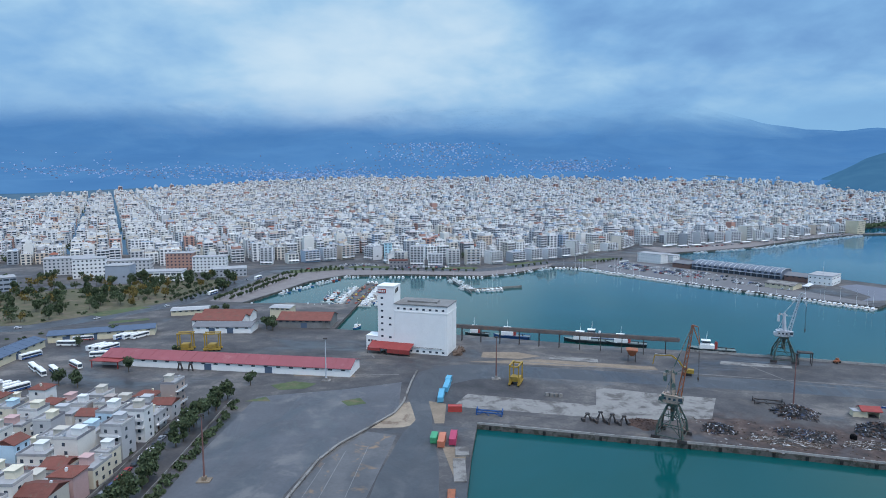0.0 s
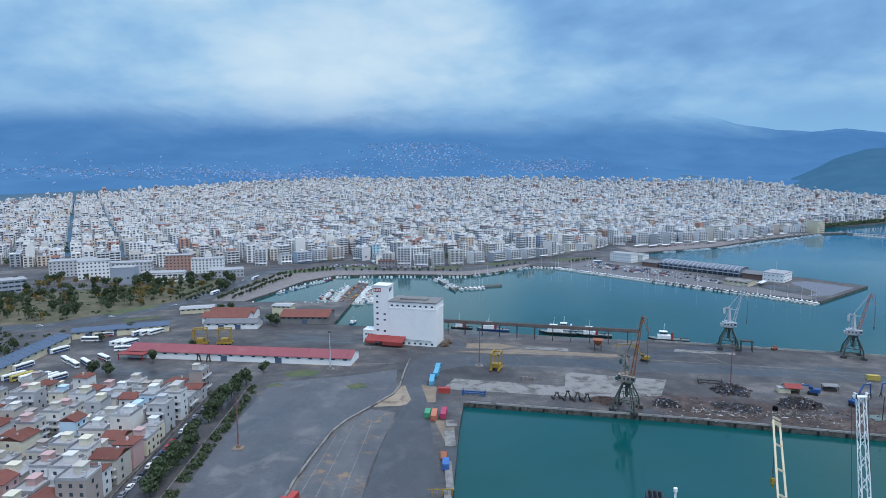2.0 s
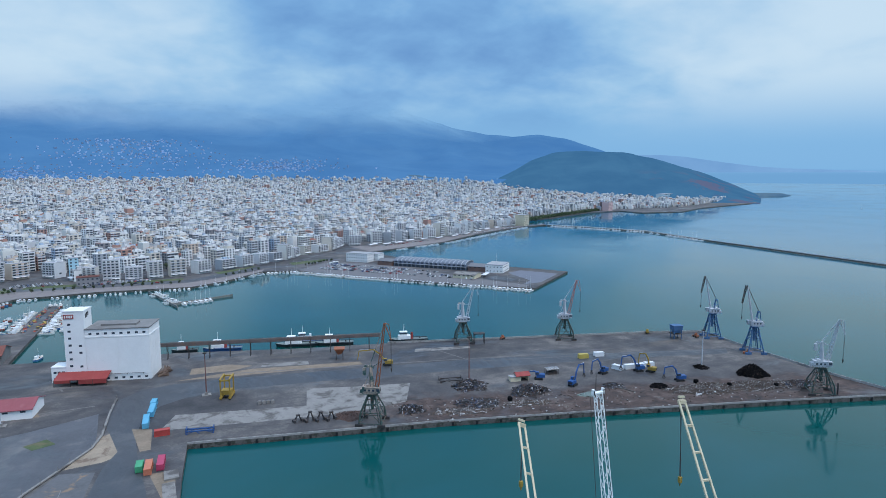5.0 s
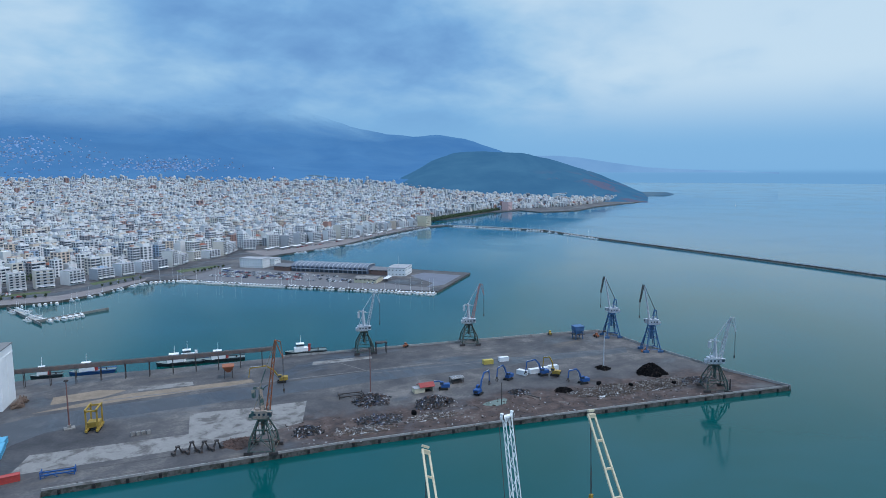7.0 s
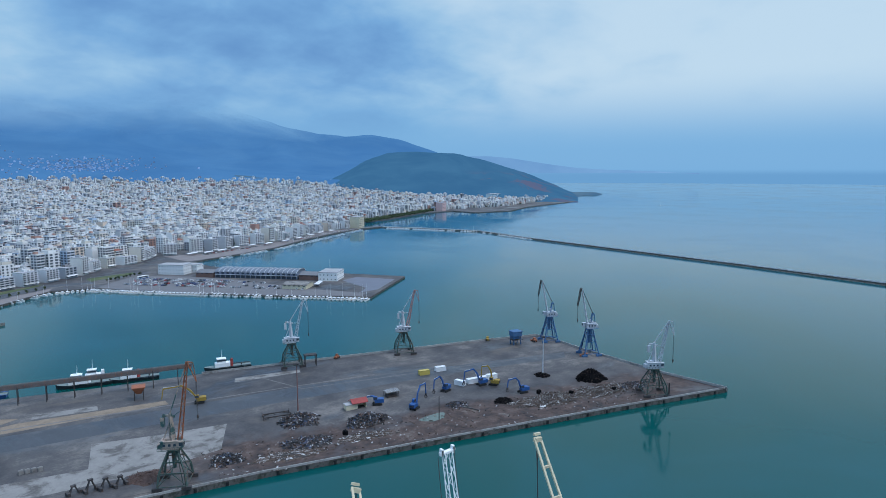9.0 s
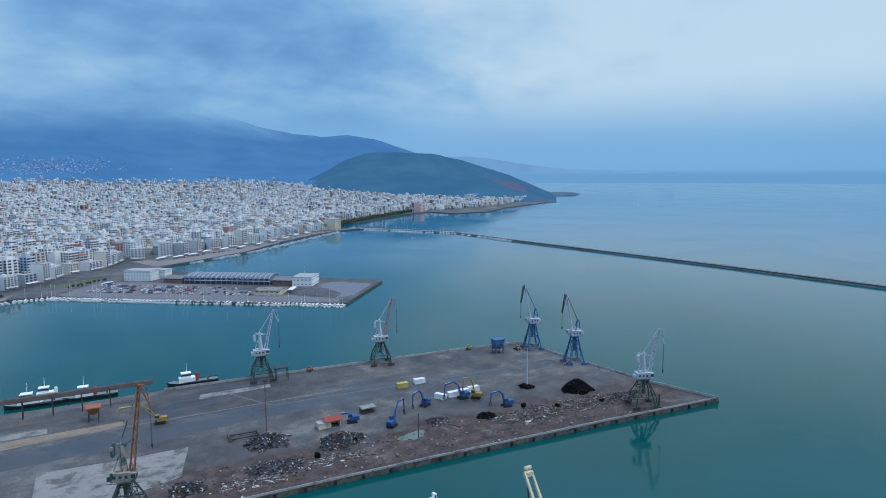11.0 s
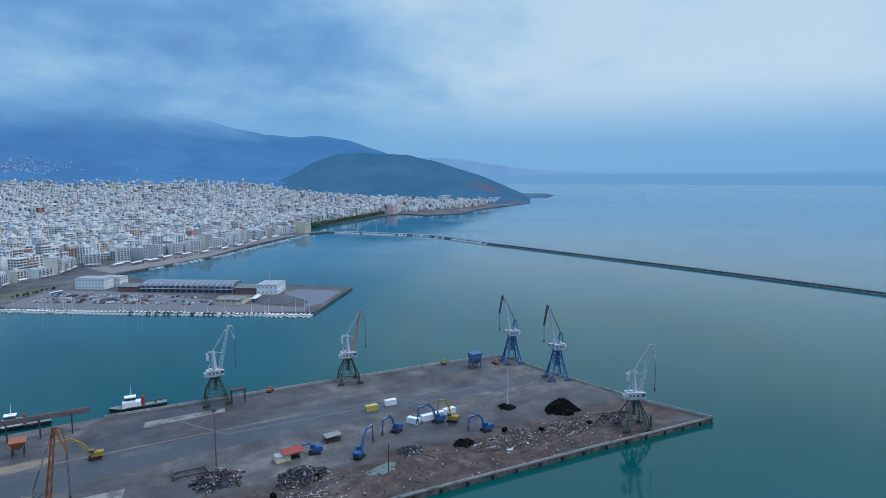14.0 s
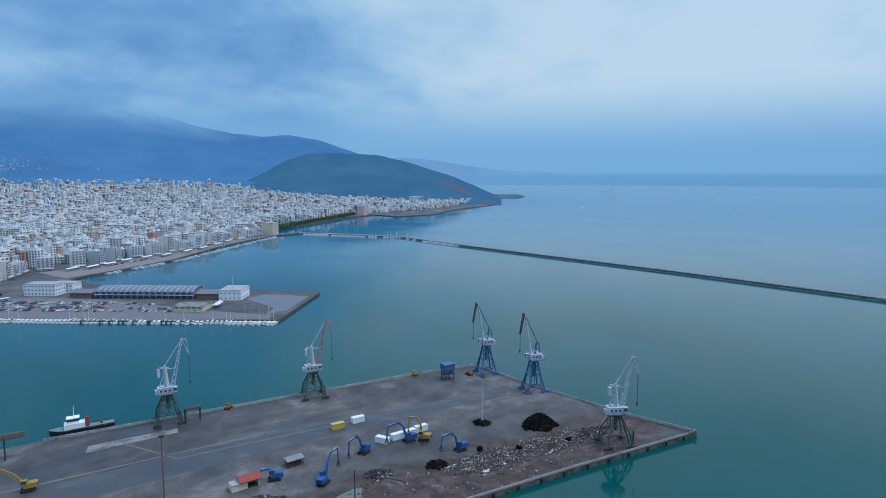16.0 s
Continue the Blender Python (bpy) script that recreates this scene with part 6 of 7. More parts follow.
# ---- trees ----
def tree_meshes(seed, h, wide, mat, tall=False):
    q = random.Random(seed)
    trunk = Geo().tube((0, 0, -0.2), (0.1, 0, h * 0.4), 0.22 * h / 7, 0.14 * h / 7, 7)
    for k in range(5):
        a = k * 1.26 + q.uniform(-0.3, 0.3)
        trunk.tube((0.05, 0, h * (0.28 + 0.03 * k)), (wide * 0.3 * math.cos(a), wide * 0.3 * math.sin(a), h * q.uniform(0.55, 0.75)), 0.09 * h / 7, 0.04, 5)
    crown = Geo()
    blobs = [(q.uniform(-0.26, 0.26) * wide, q.uniform(-0.26, 0.26) * wide, h * q.uniform(0.42 if not tall else 0.25, 0.85), wide * q.uniform(0.16, 0.28)) for _ in range(9 if not tall else 12)]
    for bx, by, bz, br in blobs:
        for _ in range(46):
            d = Vector((q.gauss(0, 1), q.gauss(0, 1), q.gauss(0, 0.8))).normalized() * br * q.uniform(0.6, 1.12)
            c = Vector((bx, by, bz)) + d
            k = q.uniform(0.25, 0.55) * h / 7
            t = Matrix.Translation(c) @ Euler((q.uniform(0, 3), q.uniform(0, 3), q.uniform(0, 6))).to_matrix().to_4x4()
            crown.quad([t @ Vector(p) for p in ((-k, -k * 0.7, 0), (k, -k * 0.5, 0.15), (k * 0.8, k * 0.7, 0), (-k * 0.7, k * 0.6, -0.12))])
    return trunk.mesh("trunk", M_BARK), crown.mesh("crown", mat)


TREES = {"broad": [tree_meshes(i, 7.5, 6.5, M_TREE) for i in range(4)], "autumn": [tree_meshes(20 + i, 6.5, 5.5, M_TREE_AUTUMN) for i in range(2)], "tall": [tree_meshes(40 + i, 11, 5, M_TREE, True) for i in range(3)]}
TREE_LABEL = {"broad": "dark green broad-leaved tree with a rounded uneven crown", "autumn": "yellowing autumn tree with a thin crown", "tall": "tall dark green eucalyptus-like tree"}


def tree(kind, x, y, z=2.0, size=1.0, group="street trees"):
    tr, cr = rng.choice(TREES[kind])
    t = thing("tree", TREE_LABEL[kind], "tree", Matrix.Translation((x, y, z)) @ Matrix.Rotation(rng.uniform(0, 6.3), 4, "Z") @ Matrix.Scale(size, 4), group)
    part("trunk", tr, (), t)
    part("crown", cr, (), t)


for i in range(26):
    y = 150 + i * 4.6
    if not 205 < y < 214:
        tree("tall" if rng.random() < 0.4 else "broad", -114.5 + rng.uniform(-2, 2), y, 2, rng.uniform(0.8, 1.25))
for x, y in ((-202, 284), (-196, 287), (-191, 281), (-224, 380), (-233, 356), (-166, 336), (-126, 392), (-131, 396), (-128, 400), (-133, 404), (-178, 305), (-108, 284), (-180, 436), (-173, 440)):
    tree("broad", x, y, 2, rng.uniform(0.75, 1.15))
for i in range(85):
    x, y = rng.uniform(-420, -222), rng.uniform(400, 600)
    edge = np.interp(y, [400, 436, 487, 560, 600], [-310, -276, -238, -224, -232])
    if x < edge - 4 and y < 600:
        tree(rng.choice(("broad", "broad", "autumn", "tall")), x, y, 2, rng.uniform(0.8, 1.45), "park trees")
for i in range(20):
    tree(rng.choice(("broad", "tall", "broad", "autumn")), rng.uniform(-310, -205), rng.uniform(535, 600), 2, rng.uniform(0.9, 1.5), "park trees")
for i in range(20):
    x, y = rng.uniform(-345, -262), rng.uniform(285, 385)
    if x < -270:
        tree("broad", x, y, 2, rng.uniform(0.6, 1.0), "park trees")
for a, b, n in (((-200, 490), (-186, 560), 16), ((-188, 490), (-174, 560), 14), ((-236, 490), (-222, 570), 18), ((-186, 560), (-172, 626), 14), ((-176, 560), (-160, 612), 10), ((-172, 628), (-118, 655), 12), ((-165, 640), (-122, 668), 9), ((-110, 650), (24, 640), 16), ((64, 662), (110, 698), 6), ((-225, 480), (-210, 560), 12), ((160, 700), (205, 730), 10)):
    for i in range(n):
        s = (i + 0.5) / n
        tree("broad", a[0] + (b[0] - a[0]) * s + rng.uniform(-1, 1), a[1] + (b[1] - a[1]) * s + rng.uniform(-1, 1), 2, rng.uniform(0.4, 0.65), "promenade trees")
def clump(g, x, y, h, q):
    """A tree of a thicket: a bare stem and a ragged crown of leaf clumps."""
    g.tube((x, y, 1.9), (x + q.uniform(-0.3, 0.3), y, 2 + h * 0.55), 0.2, 0.1, 5, 1)
    for _ in range(5):
        bx, by, bz, br = x + q.uniform(-0.28, 0.28) * h, y + q.uniform(-0.28, 0.28) * h, 2 + h * q.uniform(0.45, 0.85), h * q.uniform(0.16, 0.26)
        for _ in range(26):
            d = Vector((q.gauss(0, 1), q.gauss(0, 1), q.gauss(0, 0.8))).normalized() * br * q.uniform(0.6, 1.1)
            t = Matrix.Translation(Vector((bx, by, bz)) + d) @ Euler((q.uniform(0, 3), q.uniform(0, 3), q.uniform(0, 6))).to_matrix().to_4x4()
            k = h * q.uniform(0.04, 0.08)
            g.quad([t @ Vector(p) for p in ((-k, -k * 0.7, 0), (k, -k * 0.5, 0.1), (k * 0.8, k * 0.7, 0), (-k * 0.7, k * 0.6, -0.1))])


for tint, label_, n_, seed_ in ((M_TREE, "thicket of dark green park trees beside the avenue", 85, 71), (M_TREE_AUTUMN, "thicket of yellow and russet autumn park trees", 34, 72)):
    q, thicket = random.Random(seed_), Geo()
    for _ in range(n_):
        y = q.uniform(405, 610)
        edge = np.interp(y, [400, 436, 487, 560, 610], [-314, -282, -246, -232, -240])
        x = edge - 3 - abs(q.gauss(0, 1)) * 95
        clump(thicket, x, y, q.uniform(5, 11), q)
    solid("park_thicket", thicket, (tint, M_BARK), label_, "trees", kind="stuff")
grove = Geo()
for i in range(420):
    s = rng.random()
    x, y = 700 + 460 * s + rng.uniform(-10, 10), 1098 + 262 * s + rng.uniform(16, 36)
    k = rng.uniform(2.2, 3.8)
    for _ in range(16):
        d = Vector((rng.gauss(0, 1), rng.gauss(0, 1), rng.gauss(0, 0.8))).normalized() * k * rng.uniform(0.5, 1)
        t = Matrix.Translation(Vector((x, y, 2 + k)) + d) @ Euler((rng.uniform(0, 3), rng.uniform(0, 3), rng.uniform(0, 6))).to_matrix().to_4x4()
        grove.quad([t @ Vector(p) for p in ((-1.6, -1.2, 0), (1.6, -1, 0.2), (1.3, 1.2, 0), (-1.2, 1.1, -0.2))])
solid("shore_grove", grove, M_GROVE, "belt of dark trees along the far shore park", "trees", kind="stuff")


# ---- vehicles ----
CAR_PAINT = material("car_paint", (0.5, 0.5, 0.5), 0.35, vary=0.05, bump=0, spread="object", palette=[(0, (0.6, 0.6, 0.62)), (0.3, (0.25, 0.27, 0.3)), (0.5, (0.04, 0.045, 0.05)), (0.68, (0.75, 0.75, 0.75)), (0.82, (0.05, 0.08, 0.2)), (0.9, (0.35, 0.04, 0.04))])
body = Geo().box(-2.1, -0.86, 0.3, 2.1, 0.86, 0.85)
k0 = len(body.v)
body.v += [(-1.7, -0.8, 0.85), (1.2, -0.8, 0.85), (1.2, 0.8, 0.85), (-1.7, 0.8, 0.85), (-1.3, -0.68, 1.45), (0.5, -0.68, 1.45), (0.5, 0.68, 1.45), (-1.3, 0.68, 1.45)]
body.f += [tuple(k0 + i for i in q) for q in ((0, 1, 5, 4), (1, 2, 6, 5), (2, 3, 7, 6), (3, 0, 4, 7), (4, 5, 6, 7))]
body.m += [0] * 5
CAR = (body.mesh("body", CAR_PAINT), Geo().quad([(-1.55, -0.79, 0.92), (1.0, -0.79, 0.92), (0.5, -0.71, 1.38), (-1.25, -0.71, 1.38)]).quad([(1.0, 0.79, 0.92), (-1.55, 0.79, 0.92), (-1.25, 0.71, 1.38), (0.5, 0.71, 1.38)]).quad([(1.2, -0.7, 0.9), (1.2, 0.7, 0.9), (0.56, 0.62, 1.4), (0.56, -0.62, 1.4)]).quad([(-1.72, 0.7, 0.9), (-1.72, -0.7, 0.9), (-1.34, -0.62, 1.4), (-1.34, 0.62, 1.4)]).mesh("glass", M_GLASS), Geo().tube((0, -0.1, 0), (0, 0.1, 0), 0.31, 0.31, 8).mesh("wheel", M_RUBBER))


AXLES = Geo().tube((-1.3, -0.9, 0.31), (-1.3, 0.9, 0.31), 0.31, 0.31, 8).tube((1.3, -0.9, 0.31), (1.3, 0.9, 0.31), 0.31, 0.31, 8).mesh("axles", M_RUBBER)


def car(x, y, deg, z=2.012, group="parked cars", wheels=False):
    t = thing("car", "parked passenger car on asphalt", "car", turned(x, y, z, deg), group)
    part("body", CAR[0], (), t)
    part("glass", CAR[1], (), t)
    for cx in (-1.3, 1.3) if wheels else ():
        for cy in (-0.8, 0.8):
            part("wheel", CAR[2], (), t, at=pose(cx, cy, 0.31))
    if not wheels:
        part("axles", AXLES, (), t)


PIER2 = math.degrees(math.atan2(-209, 179))
du, dv = Vector((179, -209, 0)).normalized(), Vector((209, 179, 0)).normalized()
base = Vector((150, 676, 0))
for row, (v, n0, n1) in enumerate(((16, 4, 80), (26, 6, 66), (31, 6, 66), (43, 6, 58), (48, 8, 52))):
    for i in range(n0, n1):
        s = i * 2.7
        if s > 215 - v * 0.6 or rng.random() < (0.35 if s < 110 else 0.68):
            continue
        p = base + du * s + dv * v
        car(p.x, p.y, PIER2 + 90 + rng.choice((0, 180)) + rng.uniform(-3, 3))
for i in range(46):
    car(-66 + (i % 23) * 2.7 + rng.uniform(-0.3, 0.3), 671 + (i // 23) * 6.5, 90 + rng.uniform(-4, 4), 2.06)
for i in range(34):
    p = Vector((-128 + i * 1.6 * 2.4 % 44, 684 + (i // 12) * 6, 0))
    car(p.x, p.y, 90 + rng.uniform(-4, 4), 2.1)
for i in range(60):
    q_ = rng.random()
    car(np.interp(q_, [0, 0.25, 0.5, 1], [300, 390, 520, 680]) + rng.uniform(-2, 2), np.interp(q_, [0, 0.25, 0.5, 1], [845, 880, 954, 1043]) + rng.uniform(-2, 2), rng.choice((35, 215)) + rng.uniform(-4, 4), 2.03)
for i in range(22):
    car(-123.5 + rng.uniform(-0.2, 0.2), 140 + i * 5.4, 90, 2.012, "parked cars", True)
for x, y, a in ((-230, 470, 60), (-222, 500, 75), (-212, 540, 80), (-262, 428, 45), (-300, 400, 20), (-340, 395, 5), (-205, 590, 80), (-160, 664, 15), (-60, 660, -3), (0, 655, -5), (-20, 660, 175)):
    car(x, y, a, 2.036, "moving traffic")


def bus(x, y, deg, mat, label, band):
    t = thing("bus", label, "bus", turned(x, y, 2.01, deg), "parked buses")
    b = part("body", Geo().box(-5.9, -1.25, 0.35, 5.9, 1.25, 3.1).box(-5.7, -1.15, 3.1, 5.7, 1.15, 3.2), mat, t)
    part("window_band", Geo().box(-5.7, -1.29, 1.5, 5.5, 1.29, 2.6).box(5.9, -1.1, 1.3, 5.95, 1.1, 2.8), M_GLASS, b)
    part("skirt", Geo().box(-5.8, -1.28, 0.4, 5.8, 1.28, 1.2), band, b)
    part("roof_unit", Geo().box(-1.4, -0.8, 3.2, 1.4, 0.8, 3.45), mat, b)
    for cx in (-3.4, 3.6):
        for cy in (-1.15, 1.15):
            part("wheel", Geo().tube((cx, cy - 0.15, 0.5), (cx, cy + 0.15, 0.5), 0.5, 0.5, 10), M_RUBBER, t)


for x, y, a, c in ((-249, 299, 70, 1), (-247, 332, 65, 1), (-231, 310, -45, 0), (-222, 302, -45, 0), (-217, 305, -45, 1), (-211, 314, -40, 2), (-219, 349, 62, 0), (-215, 348, 62, 1), (-211, 348, 62, 1), (-208, 334, 12, 0), (-238, 369, 20, 2), (-234, 372, 20, 2), (-216, 374, 62, 1), (-211, 375, 62, 0), (-206, 376, 62, 0), (-243, 281, 60, 1), (-238, 280, 60, 3), (-233, 279.5, 60, 1), (-228, 278.5, 60, 1), (-223, 277.5, 60, 0), (-218, 277, 60, 1), (-241, 357, 0, 0), (-176, 326, 50, 0)):
    bus(x, y, a, PAINT["yellow"] if c == 3 else M_WHITE, ("white coach parked in the depot yard", "white and blue city bus parked in the yard", "white and red city bus parked in the yard", "yellow city bus parked in the yard")[c], (M_WHITE, M_BLUE, M_RED, PAINT["yellow"])[c])
bus(-196, 600, 78, M_WHITE, "white coach on the seafront avenue", M_BLUE)
bus(-212, 520, 78, M_WHITE, "dark blue coach on the seafront avenue", M_BLUE)
bus(196, 700, 20, M_WHITE, "white and blue bus in the pier car park", M_BLUE)


# ---- boats ----
HULLW = material("boat_white", (0.78, 0.79, 0.8), 0.35, vary=0.06, size=2, fine=0.5)
HULLF = material("fishing_hull", (0.4, 0.4, 0.4), 0.5, vary=0.2, size=2, fine=0.4, spread="object", palette=[(0, (0.7, 0.7, 0.72)), (0.35, (0.06, 0.16, 0.35)), (0.6, (0.42, 0.08, 0.06)), (0.8, (0.75, 0.75, 0.72))])
DECKW = material("boat_deck", (0.5, 0.46, 0.4), 0.7, vary=0.2, size=1.5, fine=0.3)
BOATS = {}
for L_ in (6, 9, 12):
    BOATS["h", L_] = hull(Geo(), L_, L_ * 0.32, -0.3, 0.95).mesh("hull", HULLW, DECKW)
    BOATS["f", L_] = hull(Geo(), L_, L_ * 0.34, -0.3, 1.1, 0.8).mesh("hull", HULLF, DECKW)
    BOATS["c", L_] = Geo().box(-L_ * 0.15, -L_ * 0.1, 0.9, L_ * 0.22, L_ * 0.1, 1.9).box(-L_ * 0.08, -L_ * 0.08, 1.9, L_ * 0.1, L_ * 0.08, 2.2).mesh("cabin", HULLW)
    BOATS["g", L_] = Geo().box(-L_ * 0.1, -L_ * 0.104, 1.3, L_ * 0.224, L_ * 0.104, 1.7).mesh("cabin_window", M_GLASS)
    BOATS["m", L_] = Geo().tube((0, 0, 0.9), (0, 0, L_ * 1.25), 0.09, 0.05, 6).beam((0, 0, 2.4), (-L_ * 0.35, 0, 2.4), 0.22).mesh("mast", M_WHITE)
    BOATS["w", L_] = Geo().box(-L_ * 0.36, -L_ * 0.09, 0.9, -L_ * 0.1, L_ * 0.09, 2.9).mesh("wheelhouse", HULLW)
    BOATS["n", L_] = Geo().box(L_ * 0.02, -L_ * 0.07, 1.0, L_ * 0.2, L_ * 0.07, 1.4).mesh("net_pile", M_BLACKSTEEL)


def boat(kind, x, y, deg, L_, group):
    name, label = {"motor": ("motor_boat", "white motor boat moored stern to the quay"), "sail": ("sailing_boat", "white sailing boat with a bare mast at its mooring"), "fishing": ("fishing_boat", "painted wooden fishing boat with wheelhouse and nets")}[kind]
    t = thing(name, label, "boat", turned(x, y, 0, deg), group)
    part("hull", BOATS["f" if kind == "fishing" else "h", L_], (), t)
    if kind == "fishing":
        part("wheelhouse", BOATS["w", L_], (), t)
        part("net_pile", BOATS["n", L_], (), t)
        if L_ > 8:
            part("mast", BOATS["m", 6], (), t)
    else:
        part("cabin", BOATS["c", L_], (), t)
        part("cabin_window", BOATS["g", L_], (), t)
        if kind == "sail":
            part("mast", BOATS["m", L_], (), t)


def row(a, b, n, kinds, sizes, out, group, skip=0.0):
    a, b = Vector((*a, 0)), Vector((*b, 0))
    d = (b - a).normalized()
    o = Vector((d.y, -d.x, 0)) * out
    ang = math.degrees(math.atan2(o.y, o.x))
    for i in range(n):
        if rng.random() < skip:
            continue
        L_ = rng.choice(sizes)
        p = a.lerp(b, (i + 0.5) / n) + o.normalized() * (abs(out) * 0 + L_ * 0.55 + 1.0)
        boat(rng.choice(kinds), p.x, p.y, ang + rng.uniform(-3, 3), L_, group)


row((324, 461), (145, 672), 74, ("motor", "motor", "sail"), (9, 12, 12), -1, "boats along the pier", 0.04)
row((145, 672), (109, 682), 9, ("motor", "sail"), (9, 12), -1, "boats along the pier", 0.1)
row((109, 682), (29, 616), 18, ("motor", "motor", "sail"), (6, 9), -1, "boats along the promenade", 0.3)
row((29, 616), (-114, 622), 34, ("motor",), (6, 6, 9), -1, "boats along the promenade", 0.2)
row((-114, 622), (-160, 528), 22, ("fishing", "fishing", "motor"), (6,), -1, "boats along the promenade", 0.2)
row((-175, 484), (-95, 480), 14, ("motor", "fishing"), (6,), 1, "boats along the promenade", 0.35)
for k in range(2):
    row((-81, 474), (-76, 552), 17, ("fishing", "fishing", "motor"), (9, 12, 6), 1 if k == 0 else 1, "fishing boats at the jetty", 0.2) if k == 0 else row((-91, 536), (-92.5, 482), 14, ("fishing", "fishing", "motor"), (9, 6), 1, "fishing boats at the jetty", 0.15)
row((-70, 474), (-65, 548), 17, ("fishing", "motor"), (9, 6, 12), 1, "fishing boats at the jetty", 0.2)
row((-103, 540), (-103, 490), 12, ("fishing", "motor"), (9, 6), 1, "fishing boats at the jetty", 0.2)
row((-86, 574), (-75, 574), 3, ("fishing",), (9,), -1, "fishing boats at the jetty")
boat("fishing", -72, 408, 70, 9, "fishing boats at the jetty")
row((690, 1040), (424, 860), 34, ("motor", "motor", "sail"), (9, 12), -1, "boats along the bay", 0.12)
row((424, 860), (296, 802), 18, ("motor",), (9, 12), -1, "boats along the bay", 0.3)
row((836, 850), (758, 1035), 34, ("motor", "sail", "sail"), (9, 12), -1, "boats at the breakwater", 0.1)
row((812, 690), (834, 840), 16, ("motor", "sail"), (9, 12), -1, "boats at the breakwater", 0.4)
boat("sail", 1950, 1120, 30, 12, "boats under sail")
M_GEAR = material("fishing_gear", (0.2, 0.2, 0.2), 0.9, vary=0.3, size=1, fine=0.3, bump=0, palette=[(0, (0.42, 0.3, 0.08)), (0.2, (0.4, 0.1, 0.07)), (0.4, (0.07, 0.13, 0.2)), (0.6, (0.3, 0.28, 0.26)), (0.8, (0.08, 0.07, 0.06))])
gear_pile = Geo()
for i in range(150):
    y = rng.uniform(478, 568)
    x = -89.5 + (y - 478) * 0.07 + rng.choice((rng.uniform(-2.2, 0.5), rng.uniform(6.0, 8.2)))
    k = rng.uniform(0.3, 1.1)
    gear_pile.box(-k, -k * rng.uniform(0.5, 1), 0, k, k * rng.uniform(0.5, 1), k * rng.uniform(0.4, 0.9), turn=turned(x, y, 2.0, rng.uniform(0, 180)))
solid("fishing_gear", gear_pile, M_GEAR, "piles of coloured nets and crates along the fishing jetty", "fishing gear", kind="stuff")
row((-82.5, 474), (-77, 552), 15, ("fishing", "fishing", "motor"), (9, 12), 1, "fishing boats at the jetty", 0.1)
row((-89, 560), (-93, 482), 15, ("fishing", "fishing", "motor"), (9, 6), 1, "fishing boats at the jetty", 0.1)
jetty = Geo()
for a, b, w_ in (((-9, 612), (12, 528), 3.2), ((8, 541), (60.5, 560), 3.2)):
    jetty.beam((*a, 0.45), (*b, 0.45), 0.6, w_)
solid("floating_jetty", jetty, M_PALE, "pale concrete floating marina jetty", "jetty", kind="structure")
row((-7, 606), (10, 534), 12, ("motor", "sail"), (9, 6), -1, "marina boats", 0.1)
row((12, 540), (-4, 606), 10, ("motor",), (9, 6), -1, "marina boats", 0.4)
row((40, 554.5), (14, 545), 6, ("motor", "sail"), (12, 9), -1, "marina boats", 0.0)
row((14, 542), (40, 551), 6, ("motor",), (9,), 1, "marina boats", 0.2)

bush = Geo()
for i in range(520):
    zone = rng.choice((0, 0, 1, 2, 3))
    if zone == 0:
        x, y = rng.uniform(-420, -240), rng.uniform(412, 600)
        if x > np.interp(y, [400, 436, 487, 560, 600], [-315, -281, -243, -229, -237]):
            continue
    elif zone == 1:
        x, y = rng.uniform(-108.5, -105), rng.uniform(130, 262)
    elif zone == 2:
        x, y = rng.uniform(-230, -128), rng.uniform(140, 262)
    else:
        x, y = rng.uniform(-345, -272), rng.uniform(280, 385)
    k = rng.uniform(0.8, 1.9)
    for _ in range(22):
        d = Vector((rng.gauss(0, 1), rng.gauss(0, 1), abs(rng.gauss(0, 0.8)))).normalized() * k * rng.uniform(0.5, 1)
        t = Matrix.Translation(Vector((x, y, 2.1)) + d) @ Euler((rng.uniform(0, 3), rng.uniform(0, 3), rng.uniform(0, 6))).to_matrix().to_4x4()
        bush.quad([t @ Vector(p) for p in ((-0.5, -0.4, 0), (0.5, -0.35, 0.1), (0.4, 0.4, 0), (-0.4, 0.35, -0.1))])
solid("bushes", bush, M_TREE, "low dark green bushes and weeds", "bushes", kind="stuff")
# ---- houses of the near quarter ----
WINH = Geo().box(-0.55, -0.05, 0, 0.55, 0.05, 1.25).mesh("window", M_GLASS)
DOORH = Geo().box(-0.5, -0.05, 0, 0.5, 0.05, 2.1).mesh("door", material("brown_door", (0.16, 0.08, 0.045), 0.7, vary=0.2))
HOUSE_WALLS = [(0.0, (0.66, 0.66, 0.65)), (0.2, (0.5, 0.46, 0.4)), (0.38, (0.66, 0.6, 0.47)), (0.48, (0.46, 0.6, 0.7)), (0.57, (0.44, 0.44, 0.45)), (0.72, (0.52, 0.34, 0.32)), (0.79, (0.66, 0.63, 0.58)), (0.9, (0.36, 0.3, 0.27))]
M_HOUSE = material("house_wall", (0.7, 0.7, 0.7), 0.85, vary=0.12, size=4, fine=0.6, spread="object", palette=HOUSE_WALLS, stain=((0.42, 0.39, 0.36), 4, 0.62, 0.85))
M_TANK = material("water_tank", (0.35, 0.36, 0.38), 0.4, vary=0.2)


